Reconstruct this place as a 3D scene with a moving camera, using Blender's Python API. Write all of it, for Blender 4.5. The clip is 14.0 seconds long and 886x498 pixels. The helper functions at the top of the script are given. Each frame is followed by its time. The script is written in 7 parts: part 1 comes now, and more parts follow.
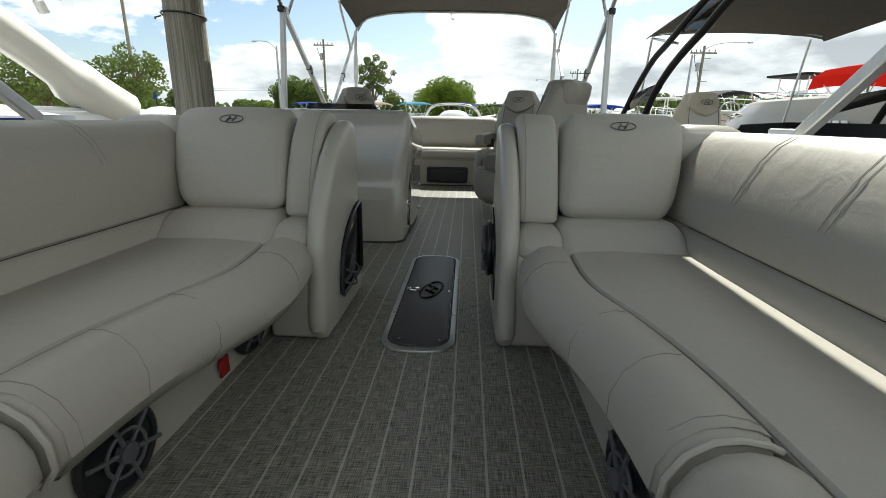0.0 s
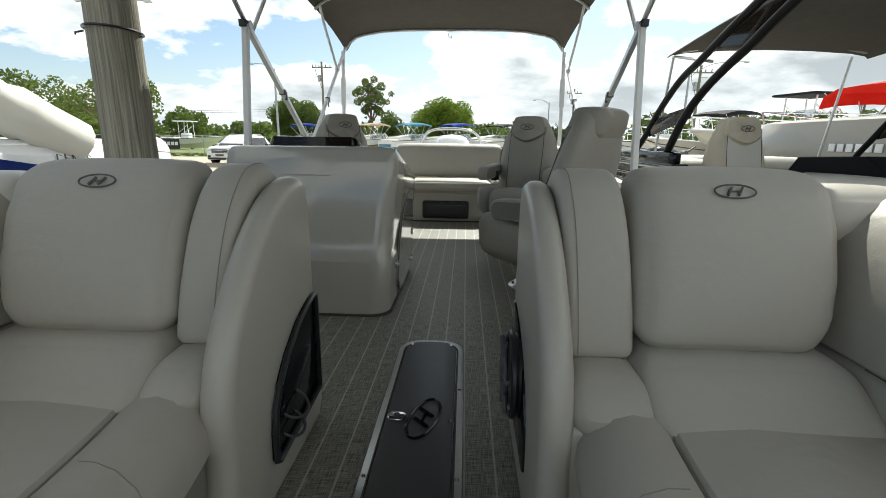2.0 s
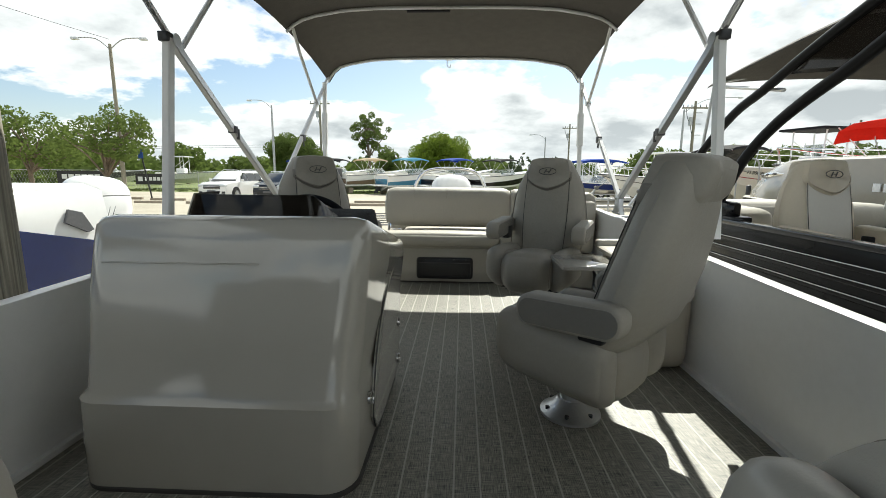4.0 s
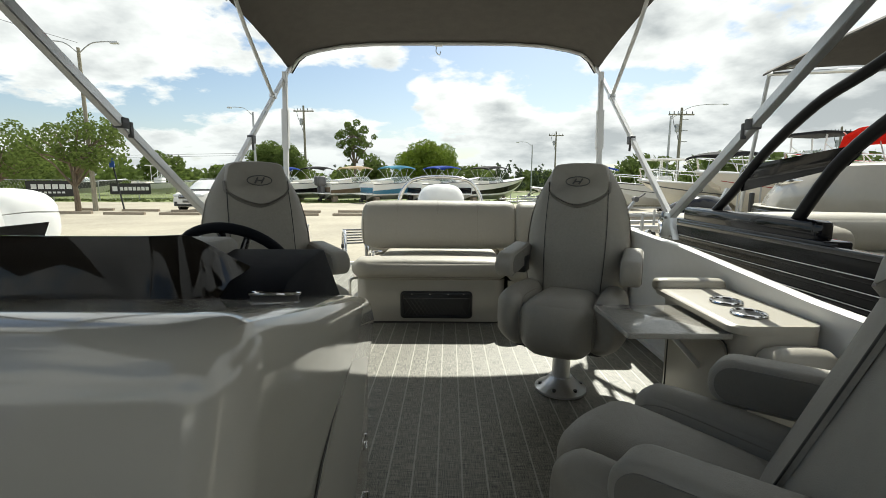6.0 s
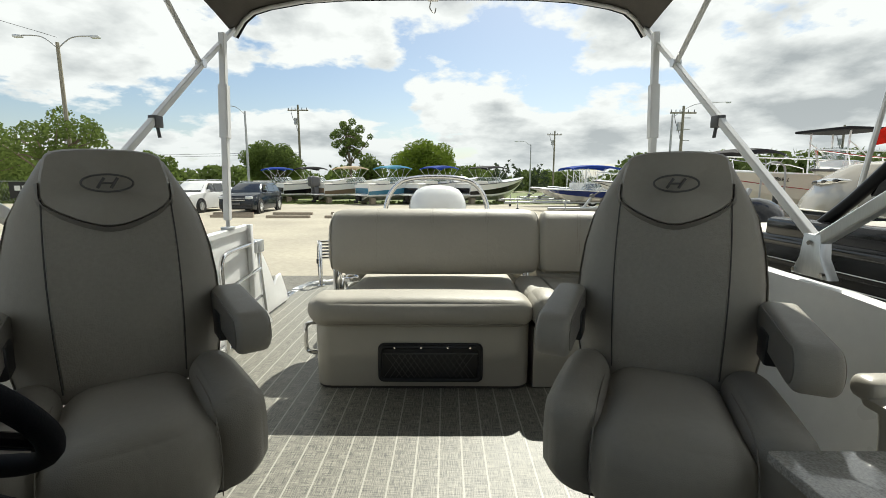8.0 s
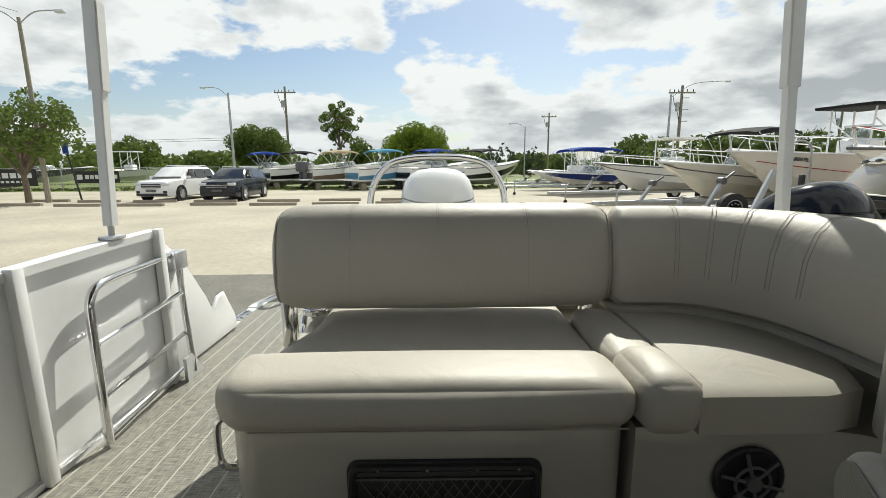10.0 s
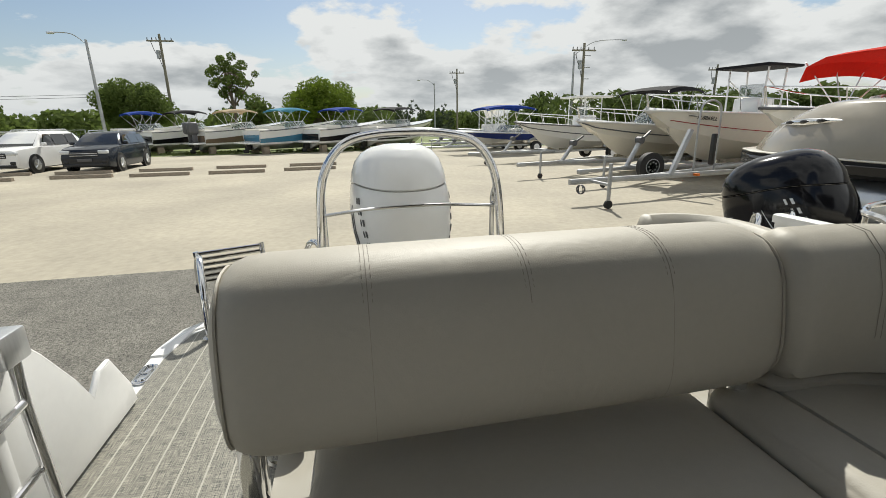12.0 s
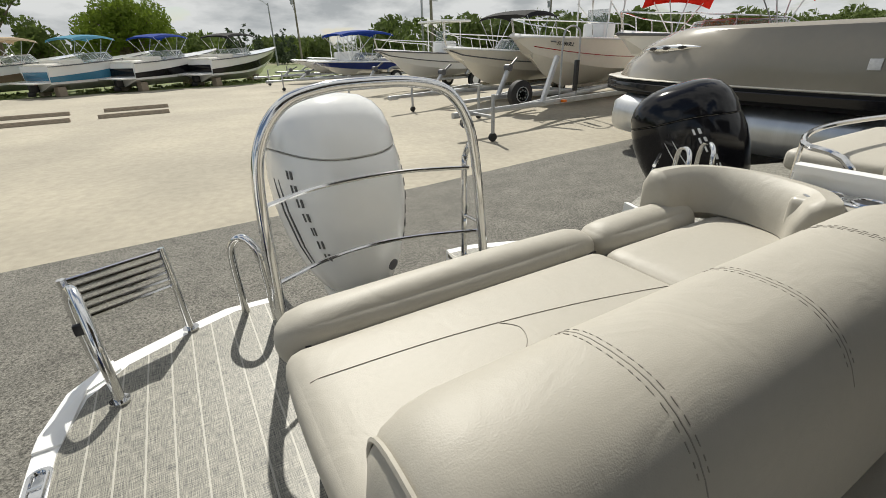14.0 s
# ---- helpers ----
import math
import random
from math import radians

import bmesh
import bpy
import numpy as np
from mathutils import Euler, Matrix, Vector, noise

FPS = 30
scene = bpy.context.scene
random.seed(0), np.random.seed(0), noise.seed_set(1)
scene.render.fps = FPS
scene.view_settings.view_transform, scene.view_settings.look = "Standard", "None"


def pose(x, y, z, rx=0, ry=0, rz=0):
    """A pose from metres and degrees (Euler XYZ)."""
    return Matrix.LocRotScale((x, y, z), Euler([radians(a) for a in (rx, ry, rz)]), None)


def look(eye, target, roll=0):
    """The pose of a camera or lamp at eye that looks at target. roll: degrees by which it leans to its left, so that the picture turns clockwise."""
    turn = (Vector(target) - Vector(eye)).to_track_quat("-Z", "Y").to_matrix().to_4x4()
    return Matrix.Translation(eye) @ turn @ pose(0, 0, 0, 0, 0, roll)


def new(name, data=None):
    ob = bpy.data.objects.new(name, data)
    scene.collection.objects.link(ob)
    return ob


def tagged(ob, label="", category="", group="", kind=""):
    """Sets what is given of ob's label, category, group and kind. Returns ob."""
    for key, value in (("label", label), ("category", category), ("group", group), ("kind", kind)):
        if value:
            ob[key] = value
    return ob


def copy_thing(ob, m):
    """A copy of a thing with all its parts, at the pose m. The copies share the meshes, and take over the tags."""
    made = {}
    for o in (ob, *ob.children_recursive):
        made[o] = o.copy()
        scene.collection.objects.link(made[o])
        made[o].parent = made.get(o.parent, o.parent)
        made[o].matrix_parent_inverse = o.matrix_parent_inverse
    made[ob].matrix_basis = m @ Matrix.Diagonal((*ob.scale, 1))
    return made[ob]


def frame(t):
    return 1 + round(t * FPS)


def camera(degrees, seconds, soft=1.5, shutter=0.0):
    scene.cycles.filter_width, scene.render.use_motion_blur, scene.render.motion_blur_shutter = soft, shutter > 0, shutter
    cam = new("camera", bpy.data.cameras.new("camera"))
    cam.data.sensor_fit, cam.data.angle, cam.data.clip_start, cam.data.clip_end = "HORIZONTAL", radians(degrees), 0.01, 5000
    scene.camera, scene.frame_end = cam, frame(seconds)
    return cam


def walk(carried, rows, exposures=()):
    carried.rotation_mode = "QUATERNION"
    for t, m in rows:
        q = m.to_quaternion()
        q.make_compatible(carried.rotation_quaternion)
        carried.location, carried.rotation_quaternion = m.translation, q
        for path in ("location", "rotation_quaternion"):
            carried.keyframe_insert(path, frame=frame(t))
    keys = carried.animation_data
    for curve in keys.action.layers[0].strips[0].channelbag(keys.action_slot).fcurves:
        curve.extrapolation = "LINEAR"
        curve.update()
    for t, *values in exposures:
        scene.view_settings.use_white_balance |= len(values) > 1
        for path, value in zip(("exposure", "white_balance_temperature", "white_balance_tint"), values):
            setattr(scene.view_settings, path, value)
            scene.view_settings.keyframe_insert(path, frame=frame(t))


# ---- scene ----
cam = camera(89.1, 14.0, 0.6)
PATH = [
    (0, (0.216, 0.192, 0.806), (0.124, 2.113, 0.257), 1.1),
    (0.5, (0.226, 0.342, 0.831), (0.13, 2.265, 0.288), 0.9),
    (1, (0.219, 0.517, 0.855), (0.123, 2.443, 0.324), 0.7),
    (1.5, (0.2, 0.702, 0.877), (0.109, 2.635, 0.372), 0.8),
    (2, (0.184, 0.921, 0.904), (0.094, 2.863, 0.433), 0.7),
    (2.5, (0.18, 1.147, 0.937), (0.091, 3.098, 0.509), 0.8),
    (3, (0.171, 1.382, 0.967), (0.081, 3.342, 0.583), 0.7),
    (5.5, (0.067, 2.553, 1.027), (0.021, 4.529, 0.723), 0.2),
    (6, (0.063, 2.772, 1.028), (0.037, 4.75, 0.73), 0.2),
    (6.5, (0.049, 3.005, 1.029), (0.028, 4.983, 0.732), 0.2),
    (7, (0.038, 3.239, 1.033), (0.02, 5.217, 0.739), 0.2),
    (7.5, (0.054, 3.52, 1.037), (0.037, 5.498, 0.743), 0.1),
    (10, (-0.033, 4.853, 1.013), (-0.018, 6.819, 0.648), -0.4),
    (10.5, (-0.102, 5.108, 1.028), (-0.022, 7.068, 0.635), -0.5),
    (11, (-0.184, 5.321, 1.046), (-0.026, 7.269, 0.62), -0.6),
    (11.5, (-0.302, 5.525, 1.082), (-0.036, 7.45, 0.608), -0.8),
    (12, (-0.391, 5.706, 1.123), (0.0, 7.591, 0.581), -1.0),
    (12.5, (-0.492, 5.886, 1.165), (0.027, 7.717, 0.547), -1.3),
    (13, (-0.616, 6.065, 1.21), (0.035, 7.824, 0.515), -1.4),
    (13.5, (-0.712, 6.219, 1.222), (0.08, 7.887, 0.452), -1.4),
    (14, (-0.761, 6.379, 1.207), (0.134, 7.964, 0.379), -1.9),
]
EXPOSURES = [(0, 0.72, 6200, 4), (3, 0.76, 6250, 4), (5.5, 0.57, 6400, 4), (7.5, 0.44, 6400, 4), (10, 0.34, 6350, 5), (12, 0.12, 6400, 7), (14, 0.02, 6450, 8)]
walk(cam, [(t, look(eye, target, roll)) for t, eye, target, roll in PATH], EXPOSURES)

# ---- light ----
SUN = Vector((0.27, 0.89, 1.0)).normalized()
sun_data = bpy.data.lights.new("sun", "SUN")
sun_data.energy, sun_data.angle, sun_data.color = 5.0, radians(0.55), (1.0, 0.95, 0.86)
new("sun", sun_data).matrix_world = look(SUN * 60, (0, 0, 0))

world = bpy.data.worlds.new("sky")
scene.world = world
world.use_nodes = True


def build_sky():
    nt = world.node_tree
    nt.nodes.clear()

    def node(kind, **sets):
        n = nt.nodes.new(kind)
        for k, v in sets.items():
            setattr(n, k, v)
        return n

    def math_node(op, a, b=None):
        n = node("ShaderNodeMath", operation=op)
        for i, v in enumerate((a, b)):
            if v is None:
                continue
            if isinstance(v, (int, float)):
                n.inputs[i].default_value = v
            else:
                nt.links.new(v, n.inputs[i])
        return n.outputs[0]

    sky = node("ShaderNodeTexSky", sky_type="NISHITA", sun_disc=False)
    sky.sun_elevation = math.asin(SUN.z)
    sky.sun_rotation = math.atan2(SUN.x, SUN.y)
    tc = node("ShaderNodeTexCoord")
    sep = node("ShaderNodeSeparateXYZ")
    nt.links.new(tc.outputs["Generated"], sep.inputs[0])
    # a flat layer of cumulus seen in perspective, thinner to one side, with grey cores and a pale horizon
    up = math_node("MAXIMUM", sep.outputs[2], 0.0)
    den = math_node("ADD", up, 0.30)
    comb = node("ShaderNodeCombineXYZ")
    nt.links.new(math_node("DIVIDE", sep.outputs[0], den), comb.inputs[0])
    nt.links.new(math_node("DIVIDE", sep.outputs[1], den), comb.inputs[1])
    comb.inputs[2].default_value = 3.7
    big = node("ShaderNodeTexNoise")
    big.inputs["Scale"].default_value, big.inputs["Detail"].default_value, big.inputs["Roughness"].default_value = 1.35, 13.0, 0.56
    nt.links.new(comb.outputs[0], big.inputs["Vector"])
    dens = math_node("ADD", big.outputs["Fac"], math_node("MULTIPLY", sep.outputs[0], 0.048))
    dens = math_node("ADD", dens, math_node("MULTIPLY", math_node("POWER", math_node("SUBTRACT", 1.0, up), 5.0), 0.05))
    cover = node("ShaderNodeMapRange")
    cover.inputs[1].default_value, cover.inputs[2].default_value = 0.442, 0.478
    nt.links.new(dens, cover.inputs[0])
    ramp = node("ShaderNodeValToRGB")
    ramp.color_ramp.elements[0].position, ramp.color_ramp.elements[0].color = 0.50, (9.2, 9.15, 9.0, 1)
    ramp.color_ramp.elements[1].position, ramp.color_ramp.elements[1].color = 0.70, (4.1, 4.3, 4.45, 1)
    fine = node("ShaderNodeTexNoise")
    fine.inputs["Scale"].default_value, fine.inputs["Detail"].default_value = 3.6, 9.0
    nt.links.new(comb.outputs[0], fine.inputs["Vector"])
    nt.links.new(math_node("ADD", dens, math_node("MULTIPLY", math_node("SUBTRACT", fine.outputs["Fac"], 0.5), 0.62)), ramp.inputs[0])
    mix = node("ShaderNodeMix", data_type="RGBA")
    nt.links.new(cover.outputs[0], mix.inputs["Factor"])
    nt.links.new(sky.outputs[0], mix.inputs["A"])
    nt.links.new(ramp.outputs[0], mix.inputs["B"])
    low = node("ShaderNodeMix", data_type="RGBA")
    nt.links.new(math_node("MULTIPLY", math_node("POWER", math_node("SUBTRACT", 1.0, up), 14.0), 0.75), low.inputs["Factor"])
    nt.links.new(mix.outputs["Result"], low.inputs["A"])
    low.inputs["B"].default_value = (6.9, 7.1, 7.2, 1)
    mix = low
    bg = node("ShaderNodeBackground")
    bg.inputs["Strength"].default_value = 0.081
    nt.links.new(mix.outputs["Result"], bg.inputs["Color"])
    out = node("ShaderNodeOutputWorld")
    nt.links.new(bg.outputs[0], out.inputs["Surface"])


build_sky()


# ---- materials ----
def material(name, color, rough=0.5, metal=0.0, scale=40.0, vary=0.12, bump=0.0, bump_scale=None, coat=0.0,
             stretch=(1, 1, 1), stain=0.1, spec=0.5, emit=None):
    """A surface with fine grain, broad stains and relief, at real size."""
    m = bpy.data.materials.new(name)
    m.use_nodes = True
    nt = m.node_tree
    b = nt.nodes["Principled BSDF"]
    b.inputs["Metallic"].default_value = metal
    b.inputs["Coat Weight"].default_value = coat
    b.inputs["Coat Roughness"].default_value = 0.08
    b.inputs["Specular IOR Level"].default_value = spec
    tc = nt.nodes.new("ShaderNodeTexCoord")
    mp = nt.nodes.new("ShaderNodeMapping")
    mp.inputs["Scale"].default_value = stretch
    nt.links.new(tc.outputs["Object"], mp.inputs[0])
    fine = nt.nodes.new("ShaderNodeTexNoise")
    fine.inputs["Scale"].default_value, fine.inputs["Detail"].default_value = scale, 6
    nt.links.new(mp.outputs[0], fine.inputs["Vector"])
    broad = nt.nodes.new("ShaderNodeTexNoise")
    broad.inputs["Scale"].default_value, broad.inputs["Detail"].default_value = max(scale / 25, 0.3), 4
    nt.links.new(mp.outputs[0], broad.inputs["Vector"])
    value = 1.0
    last = None
    for tex, amount in ((fine, vary), (broad, stain)):
        mr = nt.nodes.new("ShaderNodeMapRange")
        mr.inputs[1].default_value, mr.inputs[2].default_value = 0.25, 0.75
        mr.inputs[3].default_value, mr.inputs[4].default_value = 1 - amount, 1 + amount
        nt.links.new(tex.outputs["Fac"], mr.inputs[0])
        if last is None:
            last = mr.outputs[0]
        else:
            mu = nt.nodes.new("ShaderNodeMath")
            mu.operation = "MULTIPLY"
            nt.links.new(last, mu.inputs[0])
            nt.links.new(mr.outputs[0], mu.inputs[1])
            last = mu.outputs[0]
    col = nt.nodes.new("ShaderNodeVectorMath")
    col.operation = "SCALE"
    col.inputs[0].default_value = color[:3]
    nt.links.new(last, col.inputs["Scale"])
    nt.links.new(col.outputs[0], b.inputs["Base Color"])
    rr = nt.nodes.new("ShaderNodeMapRange")
    rr.inputs[3].default_value, rr.inputs[4].default_value = max(rough - 0.08, 0.02), min(rough + 0.08, 1)
    nt.links.new(broad.outputs["Fac"], rr.inputs[0])
    nt.links.new(rr.outputs[0], b.inputs["Roughness"])
    if bump:
        bt = nt.nodes.new("ShaderNodeTexNoise")
        bt.inputs["Scale"].default_value, bt.inputs["Detail"].default_value = bump_scale or scale, 3
        nt.links.new(mp.outputs[0], bt.inputs["Vector"])
        bn = nt.nodes.new("ShaderNodeBump")
        bn.inputs["Strength"].default_value, bn.inputs["Distance"].default_value = bump, 0.01
        nt.links.new(bt.outputs["Fac"], bn.inputs["Height"])
        nt.links.new(bn.outputs[0], b.inputs["Normal"])
    return m


def woven_floor(name):
    """Woven vinyl: two crossed thread directions with pale pin stripes along the boat."""
    m = material(name, (0.2, 0.195, 0.185), 0.5, bump=0.0, spec=0.6)
    nt = m.node_tree
    b = nt.nodes["Principled BSDF"]
    tc = nt.nodes.new("ShaderNodeTexCoord")
    threads = []
    for stretch in ((420, 20, 1), (20, 420, 1)):
        mp = nt.nodes.new("ShaderNodeMapping")
        mp.inputs["Scale"].default_value = stretch
        nt.links.new(tc.outputs["Object"], mp.inputs[0])
        n = nt.nodes.new("ShaderNodeTexNoise")
        n.inputs["Scale"].default_value, n.inputs["Detail"].default_value = 1.0, 2
        nt.links.new(mp.outputs[0], n.inputs["Vector"])
        threads.append(n.outputs["Fac"])
    add = nt.nodes.new("ShaderNodeMath")
    add.operation = "ADD"
    nt.links.new(threads[0], add.inputs[0])
    nt.links.new(threads[1], add.inputs[1])
    ramp = nt.nodes.new("ShaderNodeValToRGB")
    ramp.color_ramp.elements[0].position, ramp.color_ramp.elements[0].color = 0.36, (0.028, 0.029, 0.029, 1)
    ramp.color_ramp.elements[1].position, ramp.color_ramp.elements[1].color = 0.66, (0.36, 0.343, 0.28, 1)
    half = nt.nodes.new("ShaderNodeMath")
    half.operation = "MULTIPLY"
    half.inputs[1].default_value = 0.5
    nt.links.new(add.outputs[0], half.inputs[0])
    nt.links.new(half.outputs[0], ramp.inputs[0])
    sep = nt.nodes.new("ShaderNodeSeparateXYZ")
    nt.links.new(tc.outputs["Object"], sep.inputs[0])

    def op(kind, a, v):
        n = nt.nodes.new("ShaderNodeMath")
        n.operation = kind
        nt.links.new(a, n.inputs[0])
        n.inputs[1].default_value = v
        return n.outputs[0]

    at = op("FRACT", op("DIVIDE", op("ADD", sep.outputs[0], 10.0 * 0.0867 - 0.027 + 0.0433), 0.0867), 0)
    line = op("LESS_THAN", op("ABSOLUTE", op("SUBTRACT", at, 0.5), 0), 0.036)
    mix = nt.nodes.new("ShaderNodeMix")
    mix.data_type = "RGBA"
    nt.links.new(op("MULTIPLY", line, 0.62), mix.inputs["Factor"])
    nt.links.new(ramp.outputs[0], mix.inputs["A"])
    mix.inputs["B"].default_value = (0.50, 0.48, 0.42, 1)
    nt.links.new(mix.outputs["Result"], b.inputs["Base Color"])
    bn = nt.nodes.new("ShaderNodeBump")
    bn.inputs["Strength"].default_value, bn.inputs["Distance"].default_value = 0.35, 0.002
    nt.links.new(half.outputs[0], bn.inputs["Height"])
    nt.links.new(bn.outputs[0], b.inputs["Normal"])
    return m


def glass(name, color, rough=0.03, alpha=0.35, spec=0.5):
    m = bpy.data.materials.new(name)
    m.use_nodes = True
    nt = m.node_tree
    b = nt.nodes["Principled BSDF"]
    b.inputs["Base Color"].default_value = (*color, 1)
    b.inputs["Roughness"].default_value = rough
    b.inputs["Alpha"].default_value = alpha
    b.inputs["Specular IOR Level"].default_value = spec
    return m


def canvas(name, color, through_light=0.12):
    m = material(name, color, 0.85, scale=300, vary=0.15, bump=0.15, stain=0.12, spec=0.2)
    nt = m.node_tree
    b = nt.nodes["Principled BSDF"]
    tr = nt.nodes.new("ShaderNodeBsdfTranslucent")
    tr.inputs[0].default_value = (*color, 1)
    mx = nt.nodes.new("ShaderNodeMixShader")
    mx.inputs[0].default_value = through_light
    nt.links.new(b.outputs[0], mx.inputs[1])
    nt.links.new(tr.outputs[0], mx.inputs[2])
    nt.links.new(mx.outputs[0], nt.nodes["Material Output"].inputs["Surface"])
    return m


VINYL = material("vinyl", (0.415, 0.39, 0.335), 0.52, spec=0.4, scale=60, vary=0.02, bump=0.10, bump_scale=420, stain=0.035)
VINYL_DARK = material("vinyl_grey", (0.19, 0.178, 0.156), 0.48, scale=60, vary=0.03, bump=0.2, bump_scale=420, stain=0.05)
CHAIR_VINYL = material("chair_vinyl", (0.32, 0.302, 0.262), 0.5, spec=0.4, scale=60, vary=0.03, bump=0.18, bump_scale=420, stain=0.04)
CREAM_VINYL = material("cream_vinyl", (0.62, 0.55, 0.43), 0.45, scale=60, vary=0.02, bump=0.16, bump_scale=420, stain=0.04)
PALE_VINYL = material("pale_vinyl", (0.66, 0.63, 0.57), 0.45, scale=60, vary=0.02, bump=0.16, bump_scale=420, stain=0.04)
VINYL_INSERT = material("vinyl_insert", (0.30, 0.283, 0.245), 0.6, scale=90, vary=0.06, bump=0.3, bump_scale=250, stain=0.08)


def wrinkled(m, size, depth):
    """Slack covers: broad soft folds under the fine grain."""
    nt = m.node_tree
    tc = nt.nodes["Texture Coordinate"]
    n = nt.nodes.new("ShaderNodeTexNoise")
    n.inputs["Scale"].default_value, n.inputs["Detail"].default_value, n.inputs["Distortion"].default_value = size, 3.0, 1.6
    nt.links.new(tc.outputs["Object"], n.inputs["Vector"])
    b = nt.nodes.new("ShaderNodeBump")
    b.inputs["Strength"].default_value, b.inputs["Distance"].default_value = depth, 0.03
    nt.links.new(n.outputs["Fac"], b.inputs["Height"])
    nt.links.new(b.outputs[0], nt.nodes["Bump"].inputs["Normal"])


for cover, folds in ((VINYL, 0.11), (CHAIR_VINYL, 0.11), (VINYL_INSERT, 0.2)):
    wrinkled(cover, 7.0, folds)
SEAM = material("seam_thread", (0.27, 0.25, 0.215), 0.8, scale=300)
PIPING = material("dark_piping", (0.05, 0.048, 0.045), 0.7)
WOVEN = woven_floor("woven_vinyl")
GEL = material("moulded_shell", (0.42, 0.40, 0.35), 0.10, scale=8, vary=0.02, coat=0.5, stain=0.04, bump=0.008, bump_scale=4)
SHELL = material("plastic_shell", (0.44, 0.415, 0.36), 0.32, scale=50, vary=0.02, stain=0.04, bump=0.05, bump_scale=300)
CHROME = material("stainless_steel", (0.72, 0.72, 0.72), 0.1, metal=1.0, scale=120, vary=0.03)
ALU = material("brushed_aluminium", (0.62, 0.63, 0.64), 0.33, metal=0.85, scale=160, vary=0.06, stretch=(1, 1, 0.1))
WHITE_ALU = material("white_painted_aluminium", (0.80, 0.80, 0.79), 0.3, scale=30, vary=0.02, coat=0.15, stain=0.04)
WHITE = material("white_gelcoat", (0.80, 0.80, 0.785), 0.16, scale=12, vary=0.015, coat=0.4, stain=0.03)
CREAM = material("cream_gelcoat", (0.80, 0.765, 0.68), 0.2, scale=12, vary=0.02, coat=0.3, stain=0.04)
TAN = material("tan_gelcoat", (0.27, 0.245, 0.20), 0.2, scale=12, vary=0.02, coat=0.4, stain=0.05)
SATIN_BLACK = material("satin_black_panel", (0.008, 0.008, 0.009), 0.14, scale=3, vary=0.1, spec=0.10, bump=0.10, bump_scale=1.6, stretch=(1, 1, 9))
BLACK = material("black_plastic", (0.018, 0.018, 0.02), 0.35, scale=80, vary=0.2)
GLOSS_BLACK = material("black_gloss_paint", (0.008, 0.008, 0.010), 0.12, spec=0.3, coat=0.1, scale=2, vary=0.03, stain=0.0)
TOWER_BLACK = material("black_powder_coat", (0.010, 0.010, 0.011), 0.3, spec=0.12, scale=60, vary=0.1)
DASH = material("black_stitched_vinyl", (0.009, 0.010, 0.013), 0.65, spec=0.08, scale=300, vary=0.2, bump=0.2)
LID = material("dark_grey_lid", (0.055, 0.056, 0.058), 0.42, scale=300, vary=0.12, bump=0.15)
NAVY = material("navy_gelcoat", (0.012, 0.03, 0.17), 0.12, coat=0.6, scale=10, vary=0.05)
TEAL = material("blue_gelcoat", (0.05, 0.19, 0.30), 0.15, coat=0.5, scale=10, vary=0.05)
BROWN = material("bronze_gelcoat", (0.17, 0.125, 0.085), 0.15, coat=0.5, scale=10, vary=0.05)
CANVAS = canvas("grey_canvas", (0.13, 0.12, 0.108), 0.16)
CANVAS_RED = canvas("red_canvas", (0.62, 0.03, 0.015), 0.35)
CANVAS_BLUE = canvas("blue_canvas", (0.015, 0.05, 0.28), 0.2)
CANVAS_TEAL = canvas("teal_canvas", (0.10, 0.30, 0.42), 0.25)
CANVAS_TAN = canvas("tan_canvas", (0.50, 0.40, 0.27), 0.3)
CANVAS_BLACK = canvas("black_canvas", (0.016, 0.016, 0.018), 0.05)
SMOKE = glass("smoked_acrylic", (0.016, 0.013, 0.010), 0.03, 0.88, 0.25)
CLEAR = glass("clear_acrylic", (0.35, 0.40, 0.40), 0.03, 0.35)
RUBBER = material("rubber", (0.02, 0.02, 0.02), 0.75, scale=90, vary=0.25, bump=0.2)
GALV = material("galvanised_steel", (0.42, 0.43, 0.44), 0.45, metal=0.6, scale=70, vary=0.2, stain=0.2)
WOOD = material("weathered_pole_wood", (0.27, 0.25, 0.195), 0.88, scale=34, vary=0.55, bump=1.0, bump_scale=36, stretch=(2.6, 2.6, 0.07), stain=0.3)
STONE = material("speckled_table_stone", (0.38, 0.365, 0.33), 0.09, scale=220, vary=0.4, coat=0.5)
RED = material("red_reflector", (0.35, 0.01, 0.01), 0.25, scale=200)
AMBER = material("amber_lens", (0.7, 0.16, 0.01), 0.3)
ASPHALT = material("gravelly_asphalt", (0.16, 0.153, 0.134), 0.92, scale=75, vary=0.85, bump=0.9, bump_scale=110, stain=0.2, spec=0.3)
CONCRETE = material("pale_shell_paving", (0.345, 0.312, 0.245), 0.9, scale=9, vary=0.12, bump=0.35, bump_scale=60, stain=0.2)
GRASS = material("grass", (0.12, 0.15, 0.04), 0.9, scale=14, vary=0.5, bump=0.6, stain=0.3)
SOIL = material("far_ground", (0.17, 0.17, 0.09), 0.95, scale=2, vary=0.3, stain=0.3)
LEAF = canvas("leaves", (0.125, 0.17, 0.045), 0.5)
LEAF_BRIGHT = canvas("sunny_leaves", (0.17, 0.235, 0.03), 0.42)
LEAF_DARK = canvas("pine_leaves", (0.06, 0.085, 0.04), 0.3)
